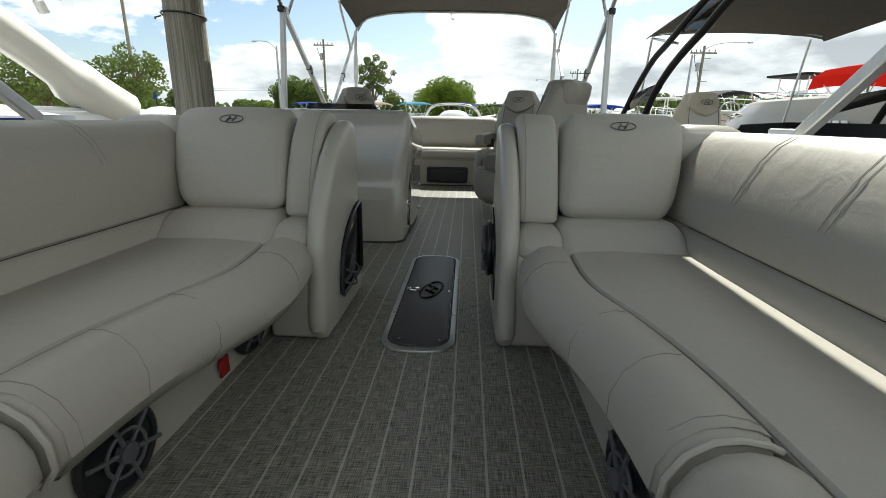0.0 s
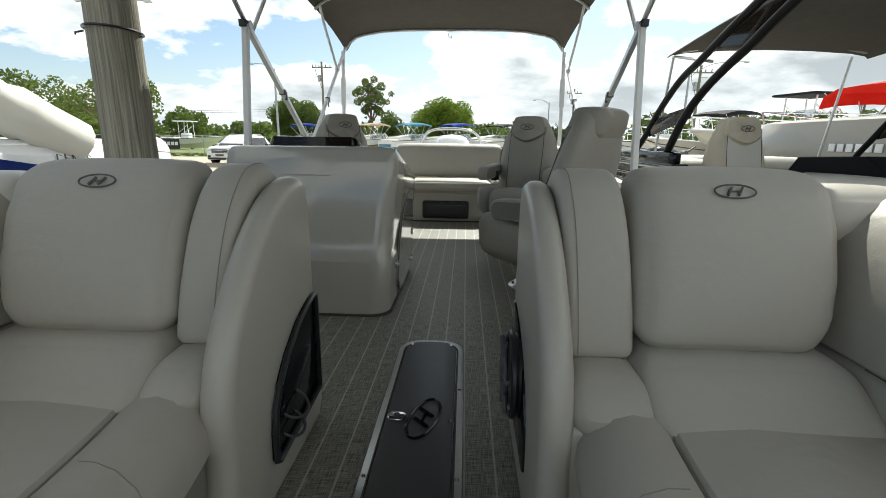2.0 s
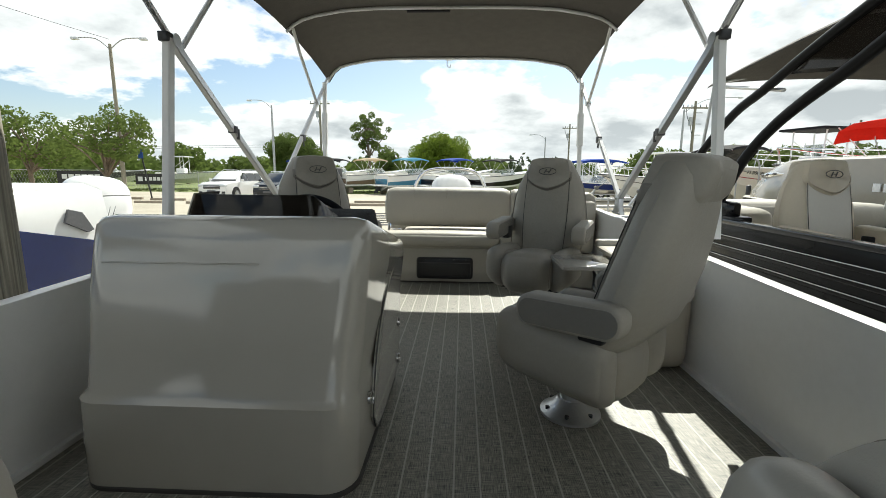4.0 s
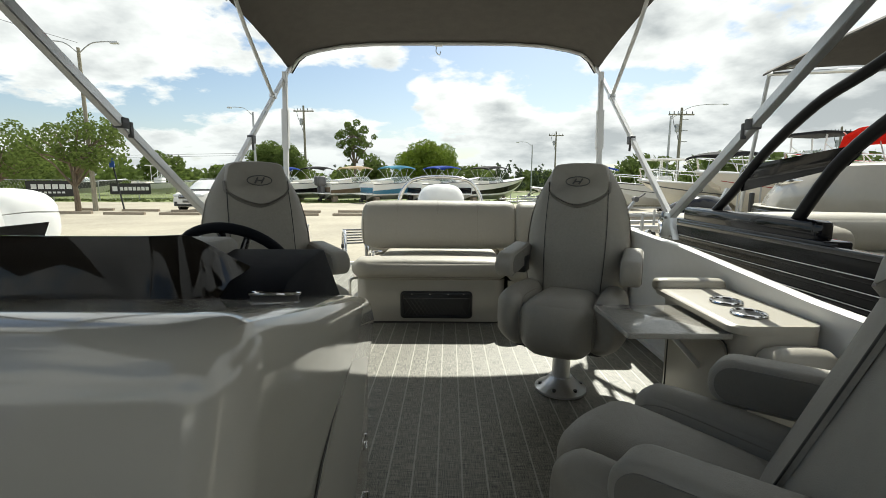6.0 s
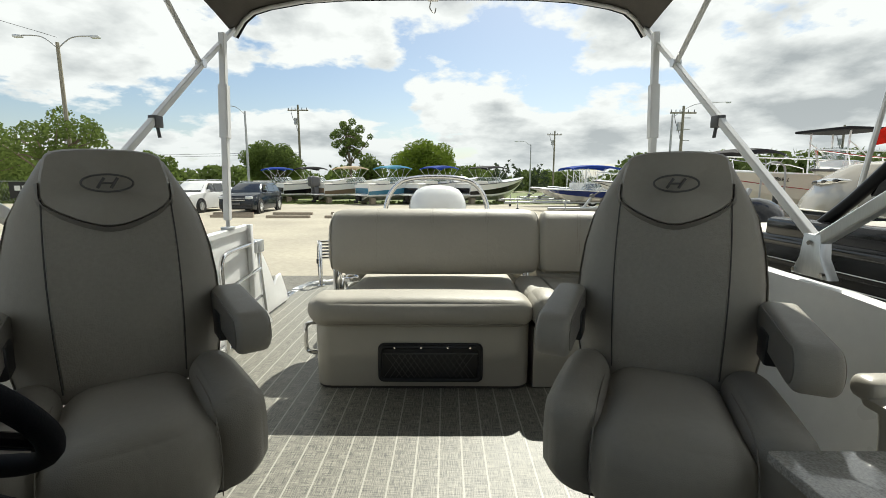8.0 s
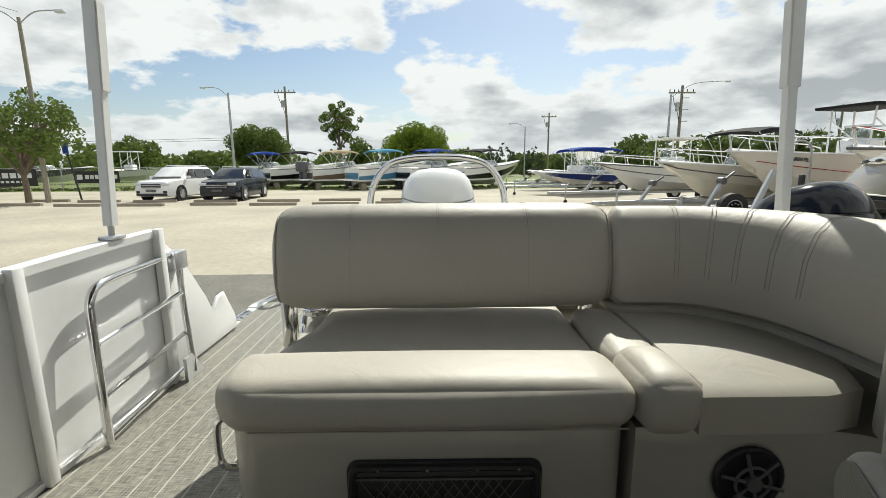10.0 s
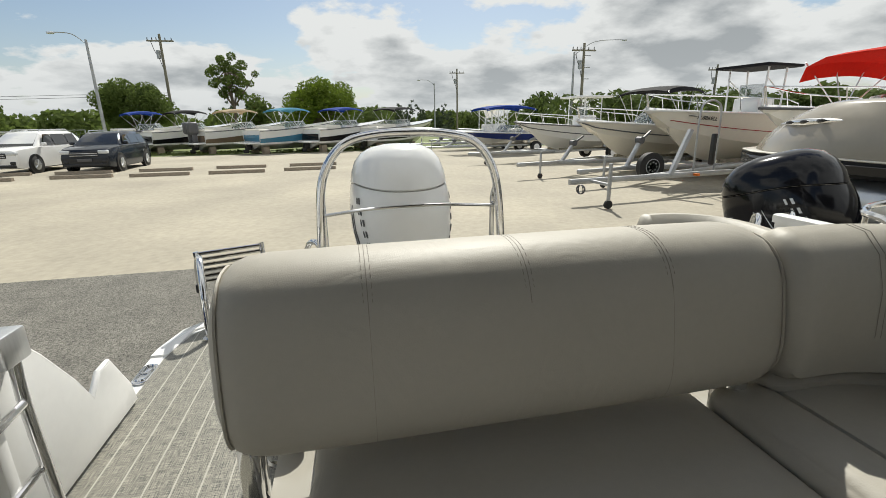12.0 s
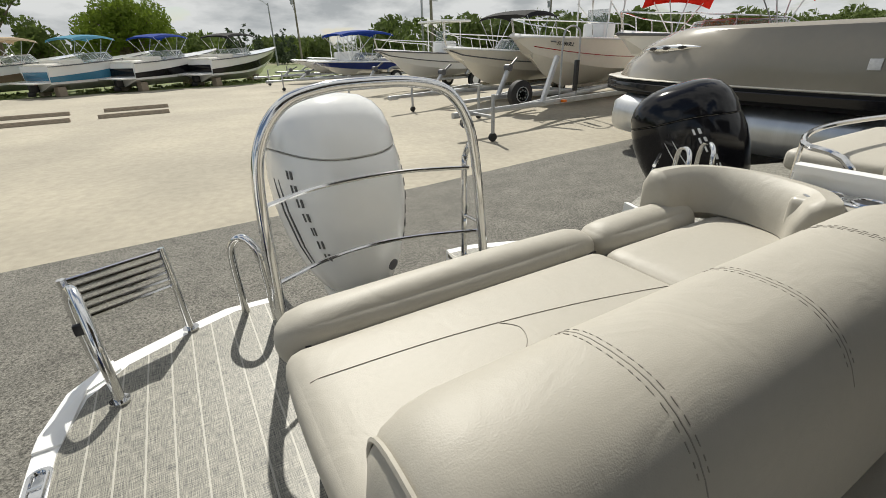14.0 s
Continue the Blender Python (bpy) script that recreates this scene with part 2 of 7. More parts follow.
BARK = material("bark", (0.16, 0.125, 0.09), 0.9, scale=30, vary=0.4, bump=0.7, stretch=(1, 1, 0.2))
BLUE_MARK = material("blue_sign_paint", (0.02, 0.08, 0.35), 0.5)
LOGO = material("embroidered_grey", (0.10, 0.098, 0.095), 0.7, scale=400, vary=0.2)
PRINT = material("dark_grey_print", (0.10, 0.10, 0.105), 0.5)
SILVER_PRINT = material("silver_print", (0.75, 0.75, 0.75), 0.35)
CAR_WHITE = material("white_car_paint", (0.78, 0.78, 0.77), 0.15, coat=0.8, scale=10, vary=0.01)
CAR_DARK = material("dark_blue_car_paint", (0.012, 0.016, 0.024), 0.15, spec=0.3, coat=0.35, scale=10, vary=0.05)
CAR_GLASS = material("car_glass", (0.015, 0.018, 0.02), 0.04, coat=0.5)
LAMP_GLASS = material("headlamp_lens", (0.6, 0.62, 0.64), 0.08, coat=0.6)
CURB = material("weathered_timber_stop", (0.30, 0.25, 0.19), 0.9, scale=30, vary=0.35, bump=0.5, stretch=(0.3, 2, 2))


# ---- mesh helpers ----
from mathutils.bvhtree import BVHTree


def finish(bm, angle=38):
    bmesh.ops.recalc_face_normals(bm, faces=bm.faces)
    for f in bm.faces:
        f.smooth = True
    lim = radians(angle)
    for e in bm.edges:
        if len(e.link_faces) == 2 and e.calc_face_angle(0) > lim:
            e.smooth = False
    return bm


def thing(name, base, label, category, group="", rz=0.0, kind=""):
    ob = new(name)
    ob.empty_display_size = 0.1
    ob.matrix_basis = pose(*base, 0, 0, rz)
    return tagged(ob, label, category, group, kind)


def part(name, bm, mat, parent=None, label="", local=False, angle=38):
    """One mesh object under its thing; bm is in world places, or in the thing's own when local."""
    finish(bm, angle)
    if parent is not None and not local:
        top = parent
        m = Matrix()
        while top is not None:
            m = top.matrix_basis @ m
            top = top.parent
        bm.transform(m.inverted())
    me = bpy.data.meshes.new(name)
    bm.to_mesh(me)
    bm.free()
    me.materials.append(mat)
    ob = new(name, me)
    ob.parent = parent
    if label:
        tagged(ob, label)
    return ob


def structure(name, bm, mat, label, category):
    ob = part(name, bm, mat)
    return tagged(ob, label, category, kind="structure")


def merge(*bms):
    out = bmesh.new()
    for b in bms:
        me = bpy.data.meshes.new("scratch")
        b.to_mesh(me)
        b.free()
        out.from_mesh(me)
        bpy.data.meshes.remove(me)
    return out


def box(x0, x1, y0, y1, z0, z1, bev=0.01, seg=2):
    bm = bmesh.new()
    bmesh.ops.create_cube(bm, size=1)
    for v in bm.verts:
        v.co = Vector(((x0 + x1) / 2 + v.co.x * (x1 - x0), (y0 + y1) / 2 + v.co.y * (y1 - y0), (z0 + z1) / 2 + v.co.z * (z1 - z0)))
    if bev:
        bmesh.ops.bevel(bm, geom=bm.edges[:], offset=min(bev, 0.45 * min(x1 - x0, y1 - y0, z1 - z0)), segments=seg, profile=0.5, affect="EDGES")
    return bm


def cushion(x0, x1, y0, y1, z0, z1, r=0.05, puff=0.012, n=9, bend=None):
    """A padded block: rounded edges, faces swollen in the middle."""
    half = Vector(((x1 - x0) / 2, (y1 - y0) / 2, (z1 - z0) / 2))
    mid = Vector(((x0 + x1) / 2, (y0 + y1) / 2, (z0 + z1) / 2))
    r = min(r, min(half) * 0.98)
    bm = bmesh.new()
    bmesh.ops.create_cube(bm, size=2)
    bmesh.ops.subdivide_edges(bm, edges=bm.edges[:], cuts=n, use_grid_fill=True)
    for v in bm.verts:
        q = Vector([math.sin(c * math.pi / 2) for c in v.co])
        p = Vector([q[i] * half[i] for i in range(3)])
        inner = Vector([max(-half[i] + r, min(half[i] - r, p[i])) for i in range(3)])
        d = p - inner
        if d.length > 1e-9:
            p = inner + d.normalized() * r
        for i in range(3):
            if abs(abs(q[i]) - 1) < 1e-4:
                o = [q[j] for j in range(3) if j != i]
                p[i] += math.copysign(puff * (1 - o[0] ** 2) * (1 - o[1] ** 2), q[i])
        v.co = p + mid
        if bend:
            v.co = bend(v.co)
    return bm


def loft(rings, cap=True, closed=True):
    bm = bmesh.new()
    vs = [[bm.verts.new(p) for p in ring] for ring in rings]
    n = len(vs[0])
    for a, b in zip(vs, vs[1:]):
        for i in range(n if closed else n - 1):
            j = (i + 1) % n
            bm.faces.new((a[i], a[j], b[j], b[i]))
    if cap and closed:
        bm.faces.new(vs[0][::-1])
        bm.faces.new(vs[-1])
    return bm


def smooth_path(pts, steps=6, closed=False):
    pts = [Vector(p) for p in pts]
    if len(pts) < 3:
        return pts
    out = []
    n = len(pts)
    for i in range(n if closed else n - 1):
        if closed:
            a, b, c, d = pts[i - 1], pts[i], pts[(i + 1) % n], pts[(i + 2) % n]
        else:
            a, b, c, d = pts[max(i - 1, 0)], pts[i], pts[i + 1], pts[min(i + 2, n - 1)]
        for k in range(steps):
            t = k / steps
            out.append(0.5 * (2 * b + (c - a) * t + (2 * a - 5 * b + 4 * c - d) * t * t + (3 * b - a - 3 * c + d) * t ** 3))
    if not closed:
        out.append(pts[-1])
    return out


def tube(pts, r, n=10, closed=False):
    pts = [Vector(p) for p in pts]
    rings = []
    side = None
    for i, p in enumerate(pts):
        if closed:
            d = pts[(i + 1) % len(pts)] - pts[i - 1]
        else:
            d = pts[min(i + 1, len(pts) - 1)] - pts[max(i - 1, 0)]
        d = d.normalized()
        if side is None:
            side = d.orthogonal().normalized()
        side = (side - d * side.dot(d)).normalized()
        up = d.cross(side)
        rad = r[i] if isinstance(r, (list, tuple)) else r
        rings.append([p + (side * math.cos(a) + up * math.sin(a)) * rad for a in (2 * math.pi * k / n for k in range(n))])
    if closed:
        rings.append(rings[0])
        bm = loft(rings, cap=False)
        bmesh.ops.remove_doubles(bm, verts=bm.verts, dist=1e-5)
        return bm
    return loft(rings)


def cyl(p0, p1, r0, r1=None, n=16):
    return tube([p0, p1], [r0, r0 if r1 is None else r1], n)


def bar(p0, p1, w, h):
    """A straight rectangular tube from p0 to p1."""
    p0, p1 = Vector(p0), Vector(p1)
    d = (p1 - p0).normalized()
    s = d.cross(Vector((1, 0, 0)))
    s = s.normalized() if s.length > 0.1 else d.cross(Vector((0, 0, 1))).normalized()
    u = d.cross(s)
    ring = lambda p: [p + s * a * h / 2 + u * b * w / 2 for a, b in ((-1, -0.8), (-0.8, -1), (0.8, -1), (1, -0.8), (1, 0.8), (0.8, 1), (-0.8, 1), (-1, 0.8))]
    return loft([ring(p0), ring(p1)])


def extrude(profile, axis, a0, a1, bev=0.0, seg=2):
    """A flat outline (pairs) drawn across the axis and pulled from a0 to a1."""
    def at(p, a):
        return {"x": (a, p[0], p[1]), "y": (p[0], a, p[1]), "z": (p[0], p[1], a)}[axis]
    bm = loft([[at(p, a0) for p in profile], [at(p, a1) for p in profile]])
    if bev:
        caps = [e for e in bm.edges if all(abs(v.co["xyz".index(axis)] - a0) < 1e-6 for v in e.verts) or all(abs(v.co["xyz".index(axis)] - a1) < 1e-6 for v in e.verts)]
        bmesh.ops.recalc_face_normals(bm, faces=bm.faces)
        bmesh.ops.bevel(bm, geom=caps, offset=bev, segments=seg, profile=0.5, affect="EDGES")
    return bm


def rounded(x0, x1, y0, y1, r, n=6):
    out = []
    for cx, cy, a in ((x1 - r, y1 - r, 0), (x0 + r, y1 - r, 90), (x0 + r, y0 + r, 180), (x1 - r, y0 + r, 270)):
        for k in range(n + 1):
            t = radians(a + 90 * k / n)
            out.append((cx + r * math.cos(t), cy + r * math.sin(t)))
    return out


def arc_profile(pts, steps=5):
    return [(p.x, p.y) for p in smooth_path([(*p, 0) for p in pts], steps, closed=True)]


def disc(c, axis, r, h, n=24, bev=0.0):
    c, d = Vector(c), Vector(axis).normalized()
    return tube([c - d * h / 2, c + d * h / 2], r, n)


def ring_tube(c, axis, r, w, n=28, m=8):
    c, d = Vector(c), Vector(axis).normalized()
    s = d.orthogonal().normalized()
    u = d.cross(s)
    return tube([c + (s * math.cos(2 * math.pi * k / n) + u * math.sin(2 * math.pi * k / n)) * r for k in range(n)], w, m, closed=True)


def emblem(parent, c, right, up, w, mat=None, local=False):
    """A slanted mark in an oval ring, a few millimetres proud."""
    c, right, up = Vector(c), Vector(right).normalized(), Vector(up).normalized()
    at = lambda a, b: c + right * a * w + up * b * w
    oval = [at(0.5 * math.cos(2 * math.pi * k / 32), 0.205 * math.sin(2 * math.pi * k / 32)) for k in range(32)]
    out = [tube(oval, 0.012 * w / 0.5, 5, closed=True)]
    for x in (-0.13, 0.13):
        out.append(tube([at(x - 0.07, -0.12), at(x + 0.07, 0.12)], 0.017 * w / 0.5, 5))
    out.append(tube([at(-0.13, 0), at(0.13, 0)], 0.013 * w / 0.5, 5))
    return part("emblem", merge(*out), mat or LOGO, parent, "dark grey oval emblem", local)


def speaker(parent, c, axis, r, label="black round loudspeaker with a spoked grille"):
    """A round loudspeaker: cone, ring and six spokes."""
    c, d = Vector(c), Vector(axis).normalized()
    sp = part("speaker", merge(disc(c - d * 0.01, d, r * 0.96, 0.02), ring_tube(c, d, r * 0.94, r * 0.09)), BLACK, parent, label)
    s = d.orthogonal().normalized()
    u = d.cross(s)
    spokes = []
    for k in range(6):
        a = math.pi * k / 3
        v = s * math.cos(a) + u * math.sin(a)
        spokes.append(tube([c + d * 0.02 + v * r * 0.2, c + d * 0.02 + v * r * 0.92], r * 0.055, 6))
    part("grille", merge(*spokes, ring_tube(c + d * 0.02, d, r * 0.5, r * 0.045), disc(c + d * 0.02, d, r * 0.22, 0.02)), PRINT, sp, "dark grey spoked grille")
    return sp


# ---- the boat: deck and sides ----
CX = 0.03
DECK = [(-1.40, -1.7), (1.40, -1.7), (1.40, 8.0), (1.36, 8.28), (1.22, 8.45), (0.97, 8.57), (0.74, 8.66), (0.56, 8.68),
        (0.50, 8.30), (-0.46, 8.30), (-0.50, 8.68), (-0.76, 8.69), (-0.99, 8.60), (-1.24, 8.48), (-1.38, 8.32), (-1.44, 8.05), (-1.44, 7.6)]
structure("floor_frame", extrude(DECK, "z", -0.12, -0.002, 0.012), WHITE_ALU, "white painted aluminium deck edge round the boat", "deck edge")
inset = []
for x, y in DECK:
    inset.append((x * 0.945, y - 0.075 if y > 8 else y + (0.07 if y < 0 else 0)))
structure("floor", extrude(inset, "z", -0.02, 0.004), WOVEN, "grey woven vinyl deck floor with pale pin stripes", "floor")
structure("deck_underside", box(-1.2, 1.2, -1.6, 8.2, -0.2, -0.122, 0.01), ALU, "aluminium cross beams under the deck", "deck frame")
for sx in (-0.85, 0.85):
    tubes = thing("pontoon_tube", (sx, 3, -0.7), "long aluminium float tube under the deck", "pontoon", "float tubes")
    part("tube", tube([(sx, -1.9, -0.42), (sx, -1.2, -0.44), (sx, 8.1, -0.44), (sx, 8.5, -0.42)], [0.06, 0.24, 0.24, 0.2], 20), ALU, tubes)


RAIL = [(-1.68, 0.56), (2.4, 0.575), (3.5, 0.60), (4.3, 0.625), (5.2, 0.69), (5.5, 0.695), (6.6, 0.735), (6.9, 0.74), (7.2, 0.74)]


def rail_z(y):
    return float(np.interp(y, [r[0] for r in RAIL], [r[1] for r in RAIL]))


def side_wall(name, x, y1, posts):
    s = 1 if x > 0 else -1
    ys = [r[0] for r in RAIL if r[0] < y1] + [y1]
    def sheet(x0, x1, lo, hi):
        return loft([[(x0, y, lo(y)), (x1, y, lo(y)), (x1, y, hi(y) - 0.004), ((x0 + x1) / 2 + 0.3 * (x1 - x0), y, hi(y)), ((x0 + x1) / 2 - 0.3 * (x1 - x0), y, hi(y)), (x0, y, hi(y) - 0.004)] for y in ys])
    structure(name, sheet(x - 0.012, x + 0.012, lambda y: 0.015, lambda y: rail_z(y) - 0.03), WHITE_ALU, "white aluminium side panel of the boat", "boat side")
    structure("trim_" + name, sheet(x - 0.028, x + 0.028, lambda y: rail_z(y) - 0.034, rail_z), WHITE_ALU, "white rounded top rail of the side fence", "rail")
    for y in posts:
        structure("trim_post_" + name, box(x - s * 0.034 - 0.016, x - s * 0.034 + 0.016, y - 0.02, y + 0.02, 0.005, rail_z(y) + 0.004, 0.004), WHITE_ALU, "upright white fence post", "post")
    structure("trim_foot_" + name, sheet(x - 0.03, x + 0.03, lambda y: 0.004, lambda y: 0.03), WHITE_ALU, "white bottom rail of the side fence", "rail")


side_wall("wall_left", -1.33, 6.88, (2.6, 4.4, 6.16, 6.86))
side_wall("wall_right", 1.33, 7.2, (2.6, 6.3))
# bow end closing the deck behind the walk's start
structure("wall_bow", box(-1.33, 1.33, -1.70, -1.67, 0.015, 0.55, 0.005), WHITE_ALU, "white aluminium front panel of the boat", "boat side")

fin = thing("stern_fin", (-1.34, 7.2, 0), "white curved side fin dropping to the stern deck", "boat fin")
fin_out = [(6.89, 0.02), (7.60, 0.02), (7.58, 0.10), (7.47, 0.27), (7.40, 0.265), (7.33, 0.20), (7.26, 0.31), (7.14, 0.47), (7.02, 0.60), (6.89, 0.70)]
part("panel", extrude(fin_out, "x", -1.352, -1.325, 0.004), WHITE_ALU, fin)
part("edge", tube([(-1.338, y, z) for y, z in fin_out[1:]], 0.011, 8), WHITE_ALU, fin)

gate = thing("side_gate", (-1.27, 6.65, 0), "polished tube gate folded open against the side", "gate")
part("frame", tube(smooth_path([(-1.25, 6.36, 0.02), (-1.265, 6.38, 0.45), (-1.27, 6.40, 0.56), (-1.275, 6.48, 0.60), (-1.29, 6.75, 0.605), (-1.30, 6.95, 0.605), (-1.30, 7.0, 0.57), (-1.29, 6.98, 0.40), (-1.24, 6.93, 0.03)], 5), 0.015, 10), CHROME, gate)
for z in (0.42, 0.22, 0.06):
    part("bar", tube([(-1.26, 6.385, z - 0.03), (-1.28, 6.96, z)], 0.011, 8), CHROME, gate)
part("hinge", box(-1.34, -1.27, 6.93, 7.03, 0.53, 0.62, 0.008), ALU, gate, "aluminium hinge bracket")
part("foot_plate", extrude([(6.86, 0.005), (7.02, 0.005), (6.92, 0.12), (6.86, 0.12)], "x", -1.25, -1.235), ALU, gate, "triangular foot plate")

hatch = thing("floor_hatch", (0.055, 2.2, 0), "dark grey floor locker lid in a bright metal frame", "hatch")
part("frame", extrude(rounded(-0.085, 0.195, 1.63, 2.82, 0.10, 8), "z", 0.004, 0.014, 0.004), ALU, hatch, "bright metal rim")
part("lid", extrude(rounded(-0.055, 0.165, 1.665, 2.785, 0.08, 8), "z", 0.010, 0.021, 0.004), LID, hatch)
part("recess", tube([(x, y, 0.0145) for x, y in rounded(-0.06, 0.17, 1.66, 2.79, 0.083, 8)], 0.004, 6, closed=True), PIPING, hatch)
emblem(hatch, (0.068, 2.215, 0.023), (0.25, 1, 0), (-1, 0.25, 0), 0.22, GLOSS_BLACK)
latch = part("latch", extrude(rounded(-0.052, 0.01, 2.19, 2.235, 0.02, 5), "z", 0.02, 0.03, 0.004), CHROME, hatch, "chrome turning latch")
part("hole", disc((-0.02, 2.213, 0.0305), (0, 0, 1), 0.011, 0.004), BLACK, latch)
for x, y in ((-0.014, 1.703), (0.136, 1.703), (-0.03, 2.75), (0.14, 2.75), (0.152, 2.2), (0.182, 1.95), (-0.072, 1.95), (0.182, 2.4), (0.055, 1.645)):
    part("screw", disc((x, y, 0.0225 if -0.05 < x < 0.16 and y > 1.66 else 0.0155), (0, 0, 1), 0.006, 0.005, 10), CHROME, hatch)

# ---- front lounges ----
EDGE_R = [(1.76, 0.42), (1.55, 0.40), (1.35, 0.40), (1.15, 0.452), (0.95, 0.487), (0.75, 0.50), (0.5, 0.50), (0.2, 0.47), (-0.2, 0.41), (-1.4, 0.36)]
EDGE_L = [(1.76, 0.33), (1.55, 0.295), (1.35, 0.287), (1.15, 0.335), (0.95, 0.378), (0.75, 0.388), (0.5, 0.39), (0.2, 0.39), (-0.2, 0.38), (-1.4, 0.36)]
LIP = [(0.165, 0.235), (0.09, 0.222), (0.03, 0.242), (0.0, 0.285), (0.003, 0.33), (0.026, 0.371), (0.062, 0.396), (0.10, 0.402), (0.138, 0.396), (0.158, 0.386), (0.164, 0.366)]


def lounge(s, edge, pod_u, pad_u, head_u):
    """A long front seat along one side. s: +1 or -1, the side of the boat; edge: how far its lip lies from the middle line."""
    X = lambda u: CX + s * u
    span = lambda u0, u1: sorted((X(u0), X(u1)))
    th = thing("lounge_seat", (X(0.75), 0.6, 0), "long beige-grey vinyl lounge seat with padded backrests", "lounge seat", "front lounges")
    edge = [(y, u - (CX if s > 0 else -CX)) for y, u in edge]
    path = [(p.x, p.y) for p in smooth_path([(y, u, 0) for y, u in edge], 6)]

    def lip_ring(y, u, grow=1.0):
        return [(X(u + 0.085 + (a - 0.085) * grow), y, 0.31 + (z - 0.31) * grow) for a, z in LIP]

    def lip_run(run, first, last):
        # ends drawn in softly like a stuffed roll
        rows = [lip_ring(y, u) for y, u in run]
        ends = ((0.0, 0.55), (0.004, 0.80), (0.014, 0.93), (0.03, 0.985))
        if first:
            y, u = run[0]
            rows = [lip_ring(y + 0.03 - d, u, g) for d, g in ends] + [r for r in rows[1:] if r[0][1] < y - 0.01]
        if last:
            y, u = run[-1]
            rows = rows[:-1] + [lip_ring(y - 0.03 + d, u, g) for d, g in reversed(ends)]
        return loft(rows)
    split = 0.725
    aft = [q for q in path if q[0] > split + 0.02] + [(split + 0.034, np.interp(split, [q[0] for q in reversed(path)], [q[1] for q in reversed(path)]))]
    fore = [(split - 0.034, aft[-1][1])] + [q for q in path if q[0] < split - 0.05]
    part("seat_lip", lip_run(aft, True, True), VINYL, th)
    part("front_lip", lip_run(fore, True, False), VINYL, th, "rounded end roll of the seat")
    part("lip_welt", tube([lip_ring(split + 0.002, aft[-1][1], 0.95)[k] for k in range(2, 10)], 0.006, 8), VINYL, th)
    part("lip_stitch", tube([lip_ring(split + 0.05, aft[-1][1], 1.004)[k] for k in range(3, 10)], 0.0011, 5), SEAM, th)
    pad = [[(X(a), y, z) for a, z in ((u + 0.166, 0.22), (u + 0.166, 0.376), (u + 0.176, 0.387), (u + 0.24, 0.392), ((u + 1.0) / 2, 0.396), (0.93, 0.390), (0.96, 0.37), (0.97, 0.22))] for y, u in path]
    part("seat_pad", loft(pad), VINYL, th)
    part("pad_welt", tube([(X(u + 0.168), y, 0.381) for y, u in path], 0.0016, 5), SEAM, th)
    for y in (1.48, 1.12, 0.93):
        u = float(np.interp(y, [q[0] for q in reversed(path)], [q[1] for q in reversed(path)]))
        part("seam", tube([Vector(p) + Vector((0, 0.05 * (k - 2) / 6, 0.0006)) for k, p in enumerate(lip_ring(y, u, 1.002)[2:9])], 0.0008, 5), SEAM, th)
    base = [[(X(0.545 + 0.012 * math.sin(y)), y, z) for z in (0.005, 0.25)] + [(X(0.60), y, 0.25), (X(0.60), y, 0.005)] for y in (-1.4, -0.5, 0.4, 1.0, 1.4, 1.76)]
    part("base_panel", loft(base), SHELL, th, "smooth beige base panel")
    speaker(th, (X(0.535), 0.96, 0.115), (-s, -0.1, 0.0), 0.10)
    if s < 0:
        speaker(th, (X(0.535), 1.56, 0.12), (-s, -0.1, 0.0), 0.095)
        part("reflector", box(X(0.549), X(0.541), 1.375, 1.425, 0.03, 0.09, 0.003), RED, th, "small dark red reflector")
    # side back along the rail
    back_in = 0.03 if s > 0 else -0.012
    face = [(0.942, 0.52), (0.955, 0.58), (0.974, 0.64), (1.0, 0.70), (1.034, 0.75), (1.075, 0.779)] if s > 0 else [(0.93, 0.55), (0.938, 0.65), (0.96, 0.72), (1.0, 0.765), (1.05, 0.785)]
    face = [(u + (0.03 if s > 0 else 0.0), z) for u, z in face]

    def side(y):
        return [(X(u), y, z) for u, z in [(0.952 + back_in, 0.458), (0.942 + back_in, 0.468)] + face + [(1.12, 0.785), (1.20, 0.76), (1.245, 0.70), (1.25, 0.455)]]
    ys = [-1.4 + 3.44 * k / 14 for k in range(15)]
    part("side_back", loft([side(y) for y in ys]), VINYL, th)
    part("side_lower_back", loft([[(X(u), y, z) for u, z in ((0.93, 0.37), (0.905 + back_in, 0.378), (0.915 + back_in, 0.41), (0.937 + back_in, 0.446), (0.952 + back_in, 0.456), (1.24, 0.456), (1.24, 0.37))] for y in ys]), VINYL, th)
    part("side_shell", loft([[(X(u), y, z) for u, z in ((0.975, 0.01), (0.975, 0.36), (1.27, 0.36), (1.27, 0.01))] for y in (-1.4, 1.76)]), SHELL, th)
    for y in (1.55, 1.2, 0.82, 0.45):
        for dy in (0, 0.022):
            pts = [(X(u - 0.0008), y + dy - 0.5 * (z - 0.62) * 0.25, z + 0.0008) for u, z in face[1:]]
            part("seam", tube(pts, 0.0007, 5), SEAM, th)
    # back at the aft end, curving away and spreading towards its top
    h0, h1 = head_u
    back_at = lambda z: float(np.interp(z, (0.45, 0.48, 0.59, 0.71, 0.80, 0.85), (0.0, 0.004, 0.036, 0.105, 0.178, 0.225)))
    mid_u = (h0 + h1) / 2

